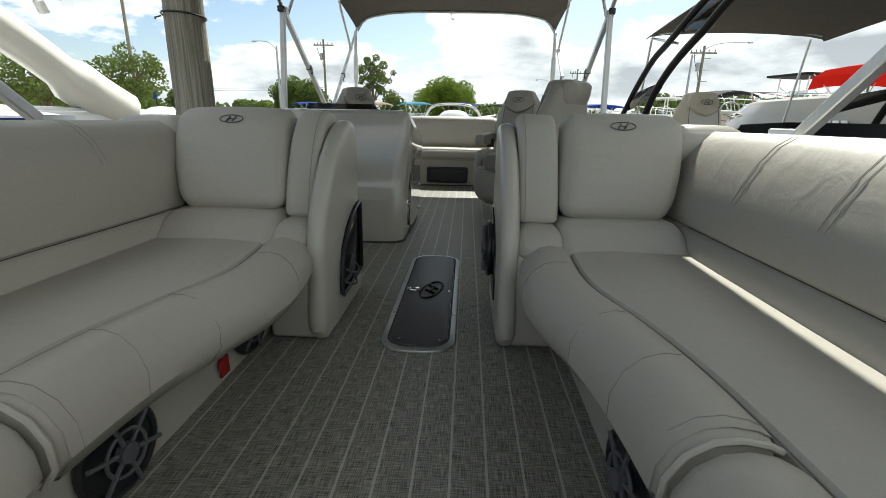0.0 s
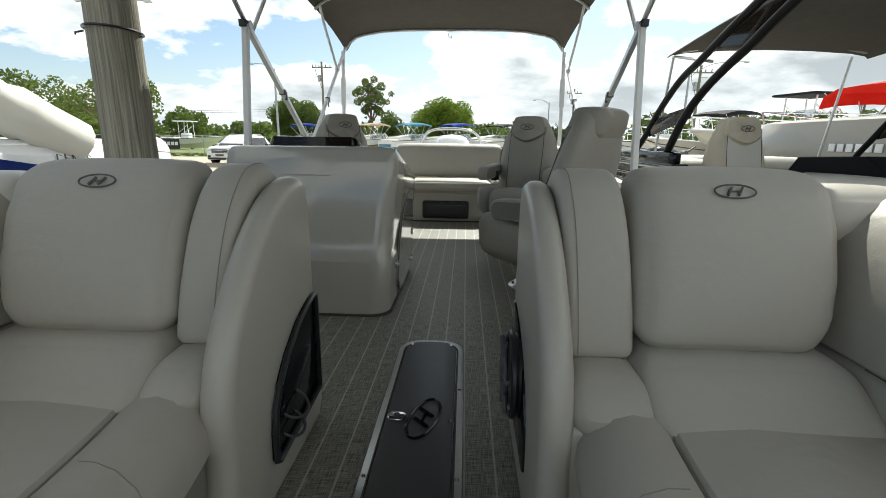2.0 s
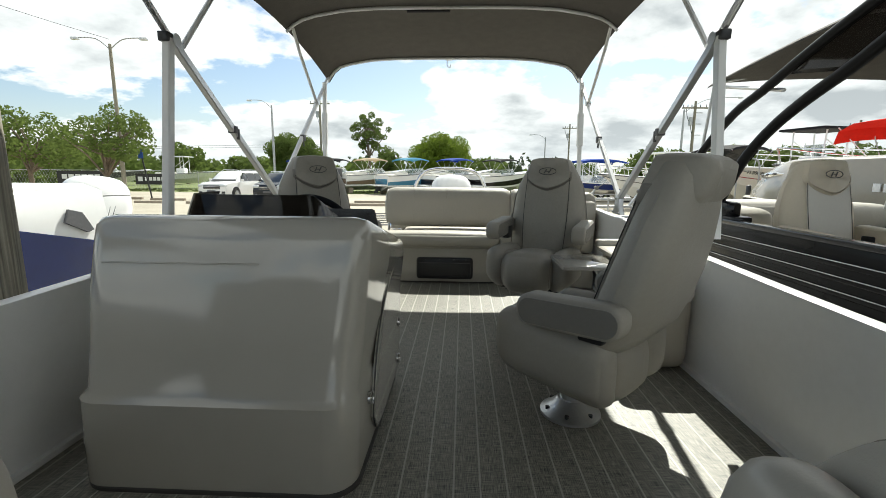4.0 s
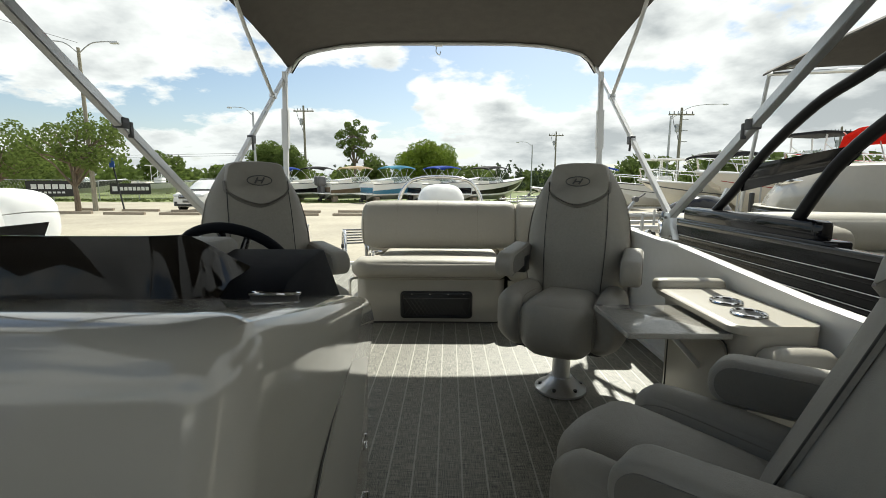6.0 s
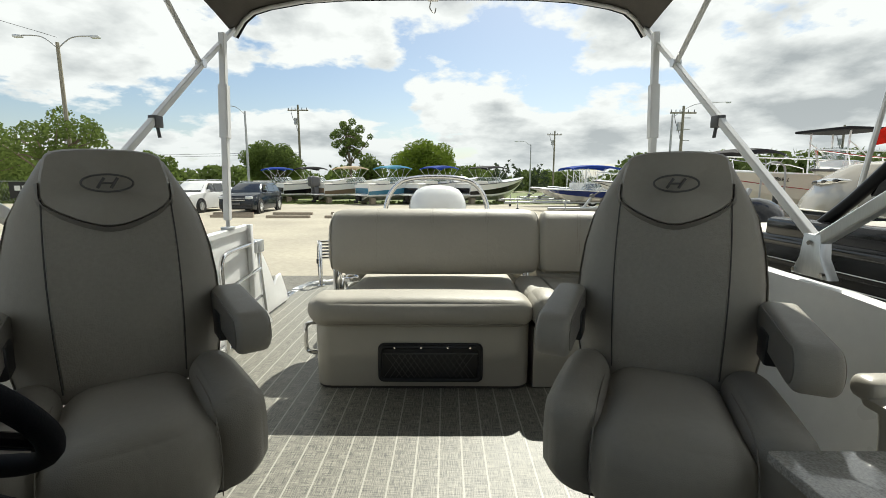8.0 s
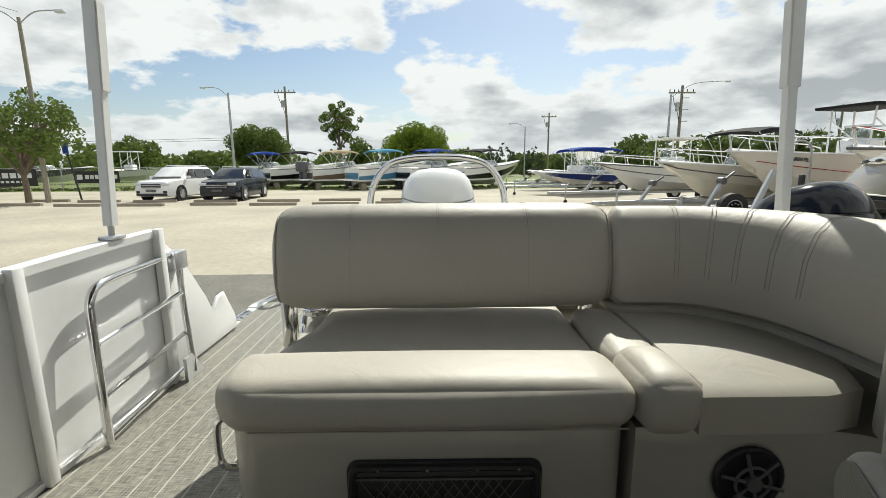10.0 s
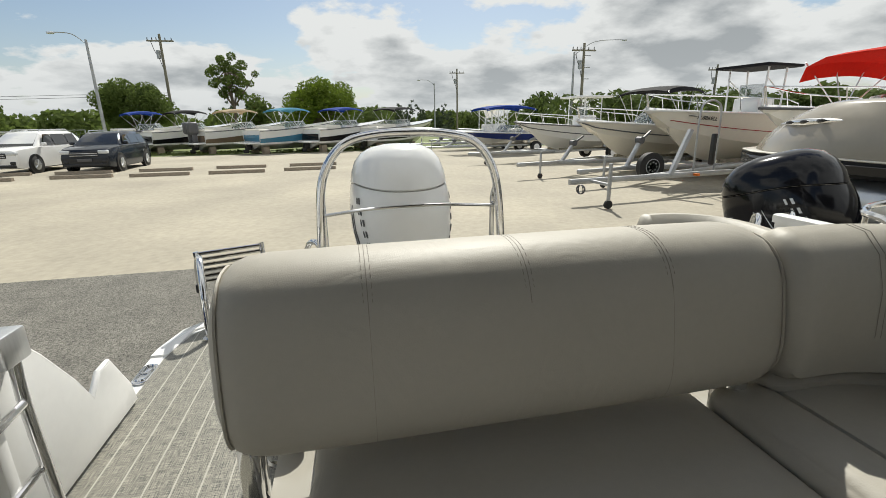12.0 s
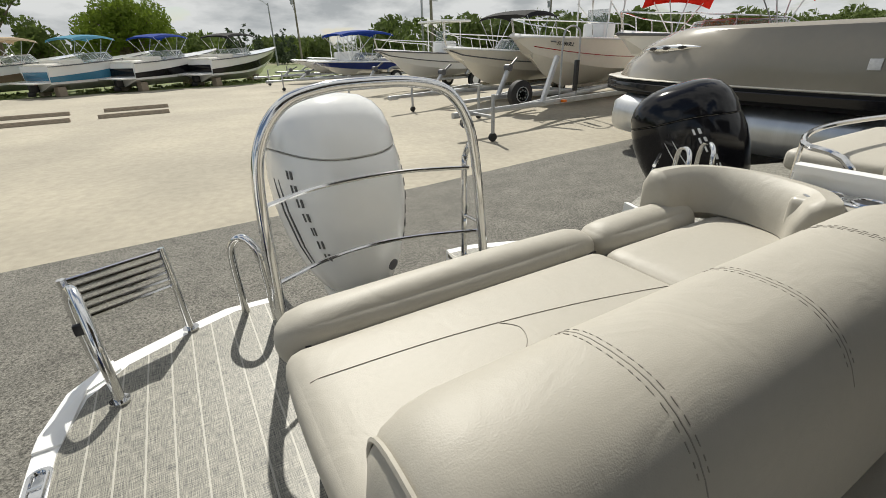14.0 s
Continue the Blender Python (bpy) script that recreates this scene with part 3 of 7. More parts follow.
    def lean(p):
        u = s * (p.x - CX)
        t = max(0.0, p.z - 0.47) / 0.35
        u += t * (0.03 if u < mid_u else 0.085)
        ruck = 0.004 * math.sin(p.z * 75 + 2.1 * math.sin(u * 9)) * max(0.0, 1 - 12 * min(abs(u - h0), abs(u - h1)))
        return Vector((X(u), p.y + back_at(p.z) + ruck, p.z))
    part("backrest", cushion(*span(h0, h1), 1.812, 1.99, 0.464, 0.836, 0.055, 0.010, 15, lean), VINYL, th)
    low_lean = lambda p: Vector((p.x, p.y + 0.125 * max(0.0, min(1.2, (p.z - 0.38) / 0.085)), p.z))
    part("lower_back", cushion(*span(h0 - 0.004, h1 + 0.02), 1.655, 1.86, 0.345, 0.468, 0.032, 0.008, 17, low_lean), VINYL, th)
    # near-black tube draws the thin shadow line between the two side cushions
    part("side_shadow_line", tube([(X(0.952 + back_in), y, 0.457) for y in (-1.3, 0, 1.0, 1.8)], 0.0014, 6), PIPING, th)
    emblem(th, (X(mid_u + 0.04), 1.981, 0.798), (1, 0, 0), (0, 0.66, 0.75), 0.092)
    part("back_shell", merge(box(*span(0.5, 1.26), 2.03, 2.22, 0.01, 0.70, 0.05, 3), cushion(*span(0.95, 1.25), 1.98, 2.2, 0.66, 0.80, 0.06, 0.01, 6)), SHELL, th, "moulded beige back shell")
    # end pod with its arm pad
    prof = arc_profile([(1.70, 0.01), (1.685, 0.25), (1.692, 0.38), (1.745, 0.508), (1.868, 0.655), (2.01, 0.76), (2.14, 0.80), (2.215, 0.765), (2.232, 0.60), (2.228, 0.30), (2.222, 0.01)], 4)
    prof = [(y, max(z, 0.006)) for y, z in prof]
    pod = part("end_pod", extrude(prof, "x", *span(pod_u, pad_u[0] + 0.005), 0.030, 4), SHELL, th, "rounded beige end pod")
    part("pod_core", box(*span(pad_u[0] - 0.02, 0.53), 1.70, 2.215, 0.006, 0.36, 0.02, 3), SHELL, th)
    front = [(p.x, p.y) for p in smooth_path([(1.834, 0.449, 0), (1.832, 0.476, 0), (1.868, 0.583, 0), (1.932, 0.709, 0), (2.005, 0.793, 0), (2.075, 0.832, 0), (2.16, 0.828, 0), (2.225, 0.76, 0)], 4)]
    part("arm_pad", extrude(front + [(2.22, 0.60), (2.0, 0.46)], "x", *span(pad_u[0] + 0.006, pad_u[1]), 0.024, 4), VINYL, th)
    part("pad_seam", tube([(X(pad_u[0] + 0.032), y - 0.0008, z + 0.0008) for y, z in front[2:]], 0.0012, 5), SEAM, th)
    stub = lambda p: Vector((p.x, p.y + 0.09 * max(0.0, (p.z - 0.39) / 0.07), p.z))
    part("arm_cushion", cushion(*span(pad_u[0] + 0.004, pad_u[1] + 0.006), 1.685, 1.98, 0.34, 0.442, 0.034, 0.008, 15, stub), VINYL, th)
    # seam where the pod's inner face turns into its front
    part("pod_seam", tube([(X(pod_u + 0.012), y + 0.016, z - 0.012) for y, z in prof if 0.3 < z and y < 2.12 and y > 1.6][::1], 0.0012, 5), SEAM, pod)
    # recess panel on the inner face
    fx = X(pod_u - 0.006)
    panel = [(1.856, 0.128), (1.860, 0.20), (1.872, 0.255), (1.905, 0.312), (1.965, 0.366), (2.05, 0.414), (2.12, 0.438), (2.175, 0.450), (2.191, 0.445), (2.194, 0.43), (2.192, 0.15), (2.186, 0.138), (2.10, 0.132), (1.868, 0.120)]
    a, b = sorted((fx, fx + s * 0.02))
    if s < 0:
        pan = part("drink_recess", extrude(panel, "x", a, b, 0.004), GLOSS_BLACK, th, "glossy black recessed drink holder panel")
        part("rim", tube([(fx + 0.006, y, z) for y, z in panel], 0.008, 7, closed=True), BLACK, pan)
        part("holder", merge(ring_tube((fx + 0.004, 1.975, 0.215), (0.7, -0.2, 1), 0.045, 0.004), ring_tube((fx + 0.002, 1.96, 0.165), (0.7, -0.2, 1), 0.04, 0.004)), LID, pan, "dark drink holder rings")
    else:
        part("speaker_panel", extrude(panel, "x", a, b, 0.004), GLOSS_BLACK, th, "glossy black loudspeaker panel")
        speaker(th, (fx - 0.015, 2.04, 0.29), (-1, 0, 0), 0.115)
    return th


lounge(1, EDGE_R, 0.312, (0.375, 0.53), (0.532, 0.93))
lounge(-1, EDGE_L, 0.303, (0.370, 0.497), (0.499, 0.90))


# ---- helm console ----
def helm_console():
    th = thing("helm_console", (-0.6, 3.6, 0), "glossy grey-beige moulded helm console with smoked windscreen", "console")
    rings = []
    for z, x0, x1, y0, y1, r in ((0.012, -1.10, -0.20, 3.10, 4.04, 0.10), (0.15, -1.10, -0.195, 3.10, 4.05, 0.10), (0.295, -1.10, -0.19, 3.105, 4.06, 0.10),
                                 (0.318, -1.08, -0.20, 3.125, 4.05, 0.09), (0.45, -1.08, -0.185, 3.15, 4.07, 0.09), (0.66, -1.08, -0.17, 3.19, 4.11, 0.08),
                                 (0.79, -1.07, -0.160, 3.215, 4.14, 0.075), (0.835, -1.065, -0.165, 3.228, 4.13, 0.07), (0.857, -1.05, -0.18, 3.245, 4.11, 0.065), (0.866, -1.02, -0.21, 3.275, 4.07, 0.06), (0.868, -0.98, -0.26, 3.32, 4.0, 0.05)):
        drop = lambda x, y, z=z: z - (max(0, y - 3.30) * 0.225 if z > 0.6 else 0)
        rings.append([(x, y, drop(x, y)) for x, y in rounded(x0, x1, y0, y1, r, 6)])
    part("body", loft(rings), GEL, th)
    part("kick_edge", extrude(rounded(-1.09, -0.19, 3.092, 4.045, 0.10, 6), "z", 0.005, 0.016), PIPING, th)
    part("crease", box(-1.0, -0.50, 3.196, 3.212, 0.7215, 0.7255, 0.0015), GEL, th)
    shield = [(-1.08, 3.95), (-1.08, 3.80), (-1.055, 3.70), (-0.98, 3.655), (-0.74, 3.64), (-0.53, 3.65), (-0.455, 3.69), (-0.41, 3.80), (-0.385, 3.86)]
    line = smooth_path([(x, y, 0) for x, y in shield], 4)
    tuck = lambda p: 0.04 * (p.x + 0.74) / -0.3
    crest = lambda p: 0.914 - (0.62 * max(0, p.y - 3.68) if p.x > -0.7 else 0)
    rings = [[(p.x, p.y, 0.755), (p.x + tuck(p), p.y + 0.035, crest(p)), (p.x + tuck(p), p.y + 0.041, crest(p)), (p.x, p.y + 0.008, 0.755)] for p in line]
    part("windscreen", loft(rings), SMOKE, th, "brown smoked acrylic windscreen")
    part("dash_hood", extrude([(3.72, 0.74), (3.74, 0.86), (3.80, 0.878), (4.05, 0.868), (4.08, 0.85), (4.06, 0.66), (3.72, 0.68)], "x", -1.02, -0.555, 0.014), VINYL_DARK, th, "grey hood over the instruments")
    part("dash_pod", extrude([(3.72, 0.765), (3.78, 0.80), (4.05, 0.832), (4.09, 0.826), (4.285, 0.625), (4.22, 0.57), (3.74, 0.66)], "x", -0.64, -0.305, 0.010), DASH, th, "black stitched instrument pod")
    part("dash_panel", extrude([(4.05, 0.83), (4.24, 0.65), (4.20, 0.58), (4.0, 0.70)], "x", -1.0, -0.635, 0.006), GLOSS_BLACK, th, "black gloss instrument panel")
    part("cup_holder", ring_tube((-0.315, 3.72, 0.786), (0.0, 0.225, 1), 0.052, 0.004), CHROME, th)
    part("cup_hole", disc((-0.315, 3.72, 0.780), (0.0, 0.225, 1), 0.050, 0.013), PIPING, th)
    # access door on the walkway side
    door = arc_profile([(3.42, 0.06), (3.40, 0.30), (3.55, 0.50), (3.78, 0.60), (3.96, 0.60), (4.0, 0.45), (4.0, 0.10), (3.9, 0.05)], 3)
    dr = part("door", loft([[(-0.196 + 0.03 * z * 0.9, y, z) for y, z in door], [(-0.182 + 0.03 * z * 0.9, y, z) for y, z in door]]), GEL, th)
    part("gap", tube([(-0.1885 + 0.03 * z * 0.9, y, z) for y, z in door], 0.003, 5, closed=True), PIPING, dr)
    for y, z in ((3.96, 0.29), (3.30, 0.24), (3.97, 0.10)):
        part("latch", merge(disc((-0.178, y, z), (1, 0, 0), 0.022, 0.014), ring_tube((-0.172, y, z), (1, 0, 0), 0.02, 0.004)), CHROME, th, "round chrome latch")
    wheel = part("steering_wheel", ring_tube((-0.70, 4.36, 0.722), (0, 0.80, 0.60), 0.19, 0.018, 40, 10), DASH, th, "black leather steering wheel")
    c, d = Vector((-0.70, 4.36, 0.722)), Vector((0, 0.8, 0.6)).normalized()
    s = Vector((1, 0, 0))
    u = d.cross(s)
    for a in (90, 60, 210, 330):
        v = s * math.cos(radians(a)) + u * math.sin(radians(a)) * -1
        part("spoke", tube([c - d * 0.02 + v * 0.03, c + v * 0.178], 0.013, 8), GLOSS_BLACK, wheel)
        part("spoke_edge", tube([c - d * 0.032 + v * 0.05, c - d * 0.012 + v * 0.172], 0.004, 6), CHROME, wheel, "chrome edge of a spoke")
    part("hub", disc(c - d * 0.02, d, 0.05, 0.03), CHROME, wheel)
    part("column", cyl(c - d * 0.03, c - d * 0.22, 0.035, 0.05), BLACK, wheel)
    return th


helm_console()


# ---- captain's chairs ----
def captain_chair(recline=0.20, low=0.0, forward=0.0, arm_drop=0.012, skin=CHAIR_VINYL, centre=VINYL_INSERT, trim=VINYL_DARK, label="grey-beige vinyl captain's chair with armrests on a metal pedestal"):
    """Faces -y; its pedestal stands at its own origin."""
    th = thing("captain_chair", (0, 0, 0), label, "chair", "captain's chairs")
    P = lambda name, bm, mat, label="": part(name, bm, mat, th, label, local=True)
    # a deep front roll between two rounded wings that stand back from it
    roll = lambda p: Vector((p.x, p.y - 0.022 * (1 - min(1, abs(p.x) / 0.16) ** 2) * (1 if p.y < 0 else 0) + 0.10 * max(0, 0.36 - p.z) * (1 if p.y < 0 else 0), p.z - 0.10 * p.y - 0.012))
    P("seat", cushion(-0.163, 0.163, -0.262, 0.26, 0.236, 0.500, 0.085, 0.016, 12, roll), skin)
    for s in (-1, 1):
        wing = lambda p: Vector((p.x - s * 0.035 * max(0, 0.33 - p.z) / 0.08, p.y + 0.12 * max(0, 0.38 - p.z) * (1 if p.y < 0 else 0), p.z - 0.07 * p.y - 0.004))
        P("seat_bolster", cushion(*sorted((s * 0.150, s * 0.282)), -0.212, 0.27, 0.252, 0.520, 0.064, 0.010, 10, wing), skin)
        P("seat_seam", tube(smooth_path([(s * 0.158, 0.10, 0.478), (s * 0.158, -0.12, 0.498), (s * 0.160, -0.20, 0.468), (s * 0.160, -0.240, 0.40), (s * 0.158, -0.232, 0.30)], 4), 0.0018, 5), SEAM)
    P("seat_pan", box(-0.2, 0.2, -0.15, 0.2, 0.245, 0.30, 0.02), BLACK, "black seat pan")
    yz = lambda z: 0.285 - forward + recline * (z - 0.5)

    def back_ring(z, hw, hd):
        y = yz(z) - 0.075 + hd
        out = []
        for k in range(32):
            a = 2 * math.pi * k / 32
            ca, sa = math.cos(a), math.sin(a)
            px = hw * math.copysign(abs(ca) ** 0.6, ca)
            bow = 0.05 * (abs(px) / 0.28) ** 2.5 if sa < 0 else 0.0
            out.append((px, y + hd * math.copysign(abs(sa) ** 0.75, sa) + bow, z))
        return out
    prof = [(0.43, 0.20, 0.05), (0.45, 0.25, 0.095), (0.52, 0.268, 0.115), (0.62, 0.276, 0.118), (0.72, 0.275, 0.115), (0.82, 0.263, 0.108), (0.92, 0.238, 0.098), (0.99, 0.205, 0.09), (1.05, 0.172, 0.08), (1.09, 0.148, 0.062), (1.108, 0.11, 0.035)]
    P("backrest", loft([back_ring(*p) for p in prof]), skin)
    wid = lambda z: 0.145 + 0.012 * math.sin((z - 0.45) * 5)
    ins = []
    for z in (0.47, 0.60, 0.75, 0.88, 0.98):
        y = yz(z) - 0.070
        w = wid(z)
        ins.append([(-w, y + 0.012, z), (-w * 0.97, y + 0.002, z), (-w * 0.5, y - 0.006, z), (0, y - 0.008, z), (w * 0.5, y - 0.006, z), (w * 0.97, y + 0.002, z), (w, y + 0.012, z), (0, y + 0.03, z)])
    P("back_insert", loft(ins), centre, "soft quilted centre panel")
    for s in (-1, 1):
        P("seam", tube([(s * wid(z), yz(z) - 0.068, z) for z in (0.46, 0.53, 0.6, 0.68, 0.75, 0.82, 0.88, 0.98)], 0.0022, 5), PIPING)
    # shield-shaped headrest standing proud of the back
    shape = arc_profile([(-0.145, 1.07), (-0.155, 1.01), (-0.146, 0.965), (-0.075, 0.922), (0, 0.902), (0.075, 0.922), (0.146, 0.965), (0.155, 1.01), (0.145, 1.07), (0.12, 1.112), (0, 1.122), (-0.12, 1.112)], 4)
    cz = 1.01
    rings = []
    for sc, off in ((0.55, 0.100), (0.80, 0.086), (0.92, 0.062), (0.98, 0.025), (1.0, -0.02), (1.0, -0.072), (0.985, -0.09), (0.95, -0.10), (0.6, -0.107), (0.05, -0.108)):
        rings.append([(x * sc, yz(cz + (z - cz) * sc) + off + 0.03 * (abs(x) / 0.16) ** 2, cz + (z - cz) * sc) for x, z in shape])
    P("headrest", loft(rings), skin)
    # edge band; its dark default colour stands in for shade under the overhang
    rim = [p for p in shape if p[1] < 1.035]
    band = []
    for x, z in rim:
        y = yz(z) + 0.03 * (abs(x) / 0.16) ** 2
        nx, nz = x * 1.05, cz + (z - cz) * 1.10 - 0.004
        band.append([(nx, y - 0.03, nz), (nx, y - 0.088, nz), (x * 1.0, y - 0.10, cz + (z - cz) * 1.0), (x * 0.97, y - 0.05, cz + (z - cz) * 0.97)])
    P("headrest_shade_band", loft(band), trim, "edge band standing for the shade under the headrest")
    emblem(th, (0, yz(1.025) - 0.109, 1.025), (1, 0, 0), (0, 0.2, 1), 0.12, local=True)
    for s in (-1, 1):
        shear = lambda prof: [(y, z - arm_drop + 0.06 * (y - 0.1)) for y, z in prof]
        arm = P("armrest", extrude(shear(rounded(-0.06, 0.34, 0.572, 0.692, 0.054, 7)), "x", *sorted((s * 0.245, s * 0.335)), 0.018, 3), skin)
        for x in (0.2443, 0.3357):
            part("side_panel", extrude(shear(rounded(-0.042, 0.33, 0.586, 0.678, 0.044, 7)), "x", *sorted((s * (x - 0.0022), s * (x + 0.0022))), 0.001, 1), trim, arm, "darker vinyl side of the armrest", True)
        P("arm_bracket", box(*sorted((s * 0.235, s * 0.29)), 0.17, 0.26, 0.55 - arm_drop, 0.64 - arm_drop, 0.01), BLACK)
    P("pedestal", cyl((0, 0, 0.04 + low), (0, 0, 0.26), 0.045, 0.04, 18), ALU, "brushed metal pedestal")
    P("base_plate", loft([[(r * math.cos(a), r * math.sin(a), z + low) for a in (2 * math.pi * k / 28 for k in range(28))] for r, z in ((0.125, 0.005), (0.125, 0.016), (0.115, 0.022), (0.075, 0.05), (0.055, 0.075))]), ALU, "round metal floor plate")
    for k in range(6):
        a = math.pi * k / 3 + 0.4
        P("bolt", disc((0.10 * math.cos(a), 0.10 * math.sin(a), 0.032 + low), (0, 0, 1), 0.009, 0.012, 10), BLACK)
    P("swivel_knob", merge(cyl((-0.03, -0.02, 0.235), (-0.15, -0.06, 0.235), 0.006), disc((-0.16, -0.065, 0.235), (1, 0.4, 0), 0.017, 0.03, 12)), BLACK)
    return th


chair = captain_chair()
chair.matrix_basis = pose(0.622, 4.897, 0.004, 0, 0, -23.4)
helm_chair = copy_thing(chair, pose(-0.735, 4.85, 0.004, 0, 0, 36.5))
front_chair = captain_chair(0.34, 0.046, 0.10, 0.055, label="grey-beige vinyl captain's chair swivelled towards the middle aisle")
front_chair.matrix_basis = pose(0.60, 3.66, -0.042, 0, 0, -134)
tagged(helm_chair, "grey-beige vinyl helm chair standing behind the steering wheel")

# ---- drinks cabinet and folding table ----
cab = thing("drinks_cabinet", (1.16, 4.5, 0), "cream moulded drinks cabinet with two steel cup holders", "cabinet")
part("body", loft([[(x, y, z) for x, y in rounded(x0, 1.30, 4.20, 4.80, 0.05, 5)] for z, x0 in ((0.006, 1.06), (0.3, 1.055), (0.47, 1.045), (0.525, 1.035), (0.532, 1.0), (0.555, 0.992), (0.562, 1.004))]), SHELL, cab)
part("back_rim", cushion(0.99, 1.30, 4.735, 4.81, 0.54, 0.60, 0.025, 0.0, 6), SHELL, cab)
part("front_pad", cushion(1.06, 1.30, 4.10, 4.215, 0.02, 0.50, 0.05, 0.01, 8), SHELL, cab)
dr = part("door", extrude(rounded(4.30, 4.70, 0.08, 0.46, 0.04, 5), "x", 1.038, 1.06, 0.004), SHELL, cab)
part("gap", tube([(1.041, y, z) for y, z in rounded(4.29, 4.71, 0.07, 0.47, 0.04, 5)], 0.003, 5, closed=True), PIPING, dr)
for x, y in ((1.15, 4.50), (1.13, 4.335)):
    cup = part("cup_holder", merge(ring_tube((x, y, 0.567), (0, 0, 1), 0.052, 0.007), tube([(x, y, 0.566), (x, y, 0.45)], 0.048, 24)), CHROME, cab, "steel cup holder")
    part("cup_hole", disc((x, y, 0.5665), (0, 0, 1), 0.042, 0.003), BLACK, cup)
table = thing("side_table", (0.87, 4.45, 0.5), "small speckled stone flap table beside the cabinet", "table")
part("tabletop", extrude(rounded(0.672, 1.035, 4.250, 4.612, 0.012, 4), "z", 0.498, 0.52, 0.004), STONE, table)
part("hinge_rail", box(0.96, 1.035, 4.29, 4.61, 0.484, 0.498, 0.004), ALU, table)
part("bracket", bar((1.04, 4.45, 0.32), (0.88, 4.45, 0.49), 0.02, 0.012), ALU, table)

# ---- aft bench ----
bench = thing("aft_bench", (-0.05, 6.2, 0), "beige vinyl bench with flip-over backrest on moulded base", "bench")
part("base", loft([[(x, y, z) for x, y in rounded(-0.61, 0.475, 5.93, 6.95, 0.09, 6)] for z in (0.02, 0.15, 0.33)]), GEL, bench)
part("kick_edge", extrude(rounded(-0.605, 0.47, 5.937, 6.94, 0.09, 6), "z", 0.005, 0.022), PIPING, bench)
part("seat_roll", cushion(-0.64, 0.475, 5.888, 6.16, 0.33, 0.468, 0.062, 0.012, 14, lambda p: Vector((p.x + 0.055 * (max(0, 6.04 - p.y) / 0.15) ** 2 * max(0, min(1, (-0.45 - p.x) / 0.18)), p.y, p.z))), VINYL, bench)
part("seat_cushion", cushion(-0.60, 0.472, 6.11, 6.88, 0.33, 0.422, 0.035, 0.010, 12, lambda p: Vector((p.x + (0.10 * min(1, max(0, (p.y - 6.15) / 0.35)) if p.x < -0.2 else 0) * min(1, (-0.2 - p.x) / 0.3), p.y, p.z))), VINYL, bench)
part("seam", tube([(-0.52, 5.884, 0.355), (0.44, 5.884, 0.355)], 0.002, 5), SEAM, bench)
def bench_back(p):
    return Vector((p.x, p.y + 0.16 * (p.z - 0.66), p.z))
def roll_section(grow=1.0):
    out = []
    for k in range(40):
        a = 2 * math.pi * k / 40
        ca, sa = math.cos(a), math.sin(a)
        out.append((6.635 + 0.135 * grow * math.copysign(abs(ca) ** 0.78, ca), 0.660 + 0.202 * grow * math.copysign(abs(sa) ** 0.62, sa)))
    return out
def bench_roll(x0, x1):
    rings = []
    for d, g, pucker in ((0.0, 0.05, 0), (0.003, 0.40, 0), (0.010, 0.64, 0.010), (0.024, 0.82, 0.016), (0.044, 0.918, 0.013), (0.07, 0.968, 0.008), (0.11, 0.994, 0.003), (0.3, 1.004, 0), (0.6, 1.006, 0)):
        rings.append([(x0 + d, y, z, pucker, g) for y, z in roll_section(g)])
    mirrored = [[(x1 - (x - x0), y, z, p, g) for x, y, z, p, g in r] for r in reversed(rings[:-1])]
    out = []
    for r in rings + mirrored:
        row = []
        for k, (x, y, z, p, g) in enumerate(r):
            w = 1 - p * (0.5 + 0.5 * math.sin(k * 2.7)) * (1.5 if k % 3 == 0 else 0.6)
            row.append(bench_back(Vector((x, 6.635 + (y - 6.635) * w, 0.660 + (z - 0.660) * w))))
        out.append(row)
    return loft(out)
back = part("backrest", bench_roll(-0.685, 0.645), VINYL, bench)
for x in (-0.655, 0.615):
    part("piping", tube([bench_back(Vector((x, y, z))) for y, z in roll_section(0.872)], 0.0040, 5, closed=True), VINYL, back)
for x in (-0.37, -0.035, 0.30):
    part("seam", tube([bench_back(Vector((x, y, z))) for y, z in roll_section(1.004)[5:19]], 0.0011, 4), SEAM, back, "pressed seam")
    part("fine_seam", tube([bench_back(Vector((x, y, z))) for y, z in roll_section(1.003)[18:27]], 0.0005, 4), SEAM, back)
    for dx in (-0.009, 0.009):
        pts = roll_section(1.006)
        for k in range(len(pts)):
            a, b = Vector((x + dx, *pts[k])), Vector((x + dx, *pts[(k + 1) % 40]))
            n = max(1, int((b - a).length / 0.011))
            if 5 <= k <= 16:
                part("stitch", merge(*[tube([bench_back(a.lerp(b, (j + 0.15) / n)), bench_back(a.lerp(b, (j + 0.7) / n))], 0.0009, 4) for j in range(n)]), SEAM, back)
for x in (-0.63, 0.545):
    for dy in (0, 0.05):
        part("back_post", box(x - 0.02, x + 0.02, 6.53 + dy, 6.56 + dy, 0.2, 0.50, 0.006), CHROME, bench, "polished backrest post")
gr = part("net_pocket", extrude(rounded(-0.285, 0.235, 0.045, 0.245, 0.03, 5), "y", 5.918, 5.94, 0.004), BLACK, bench, "black netted storage pocket")
part("pocket_rim", tube([(x, 5.916, z) for x, z in rounded(-0.27, 0.22, 0.06, 0.23, 0.025, 5)], 0.011, 7, closed=True), BLACK, gr)
net = []
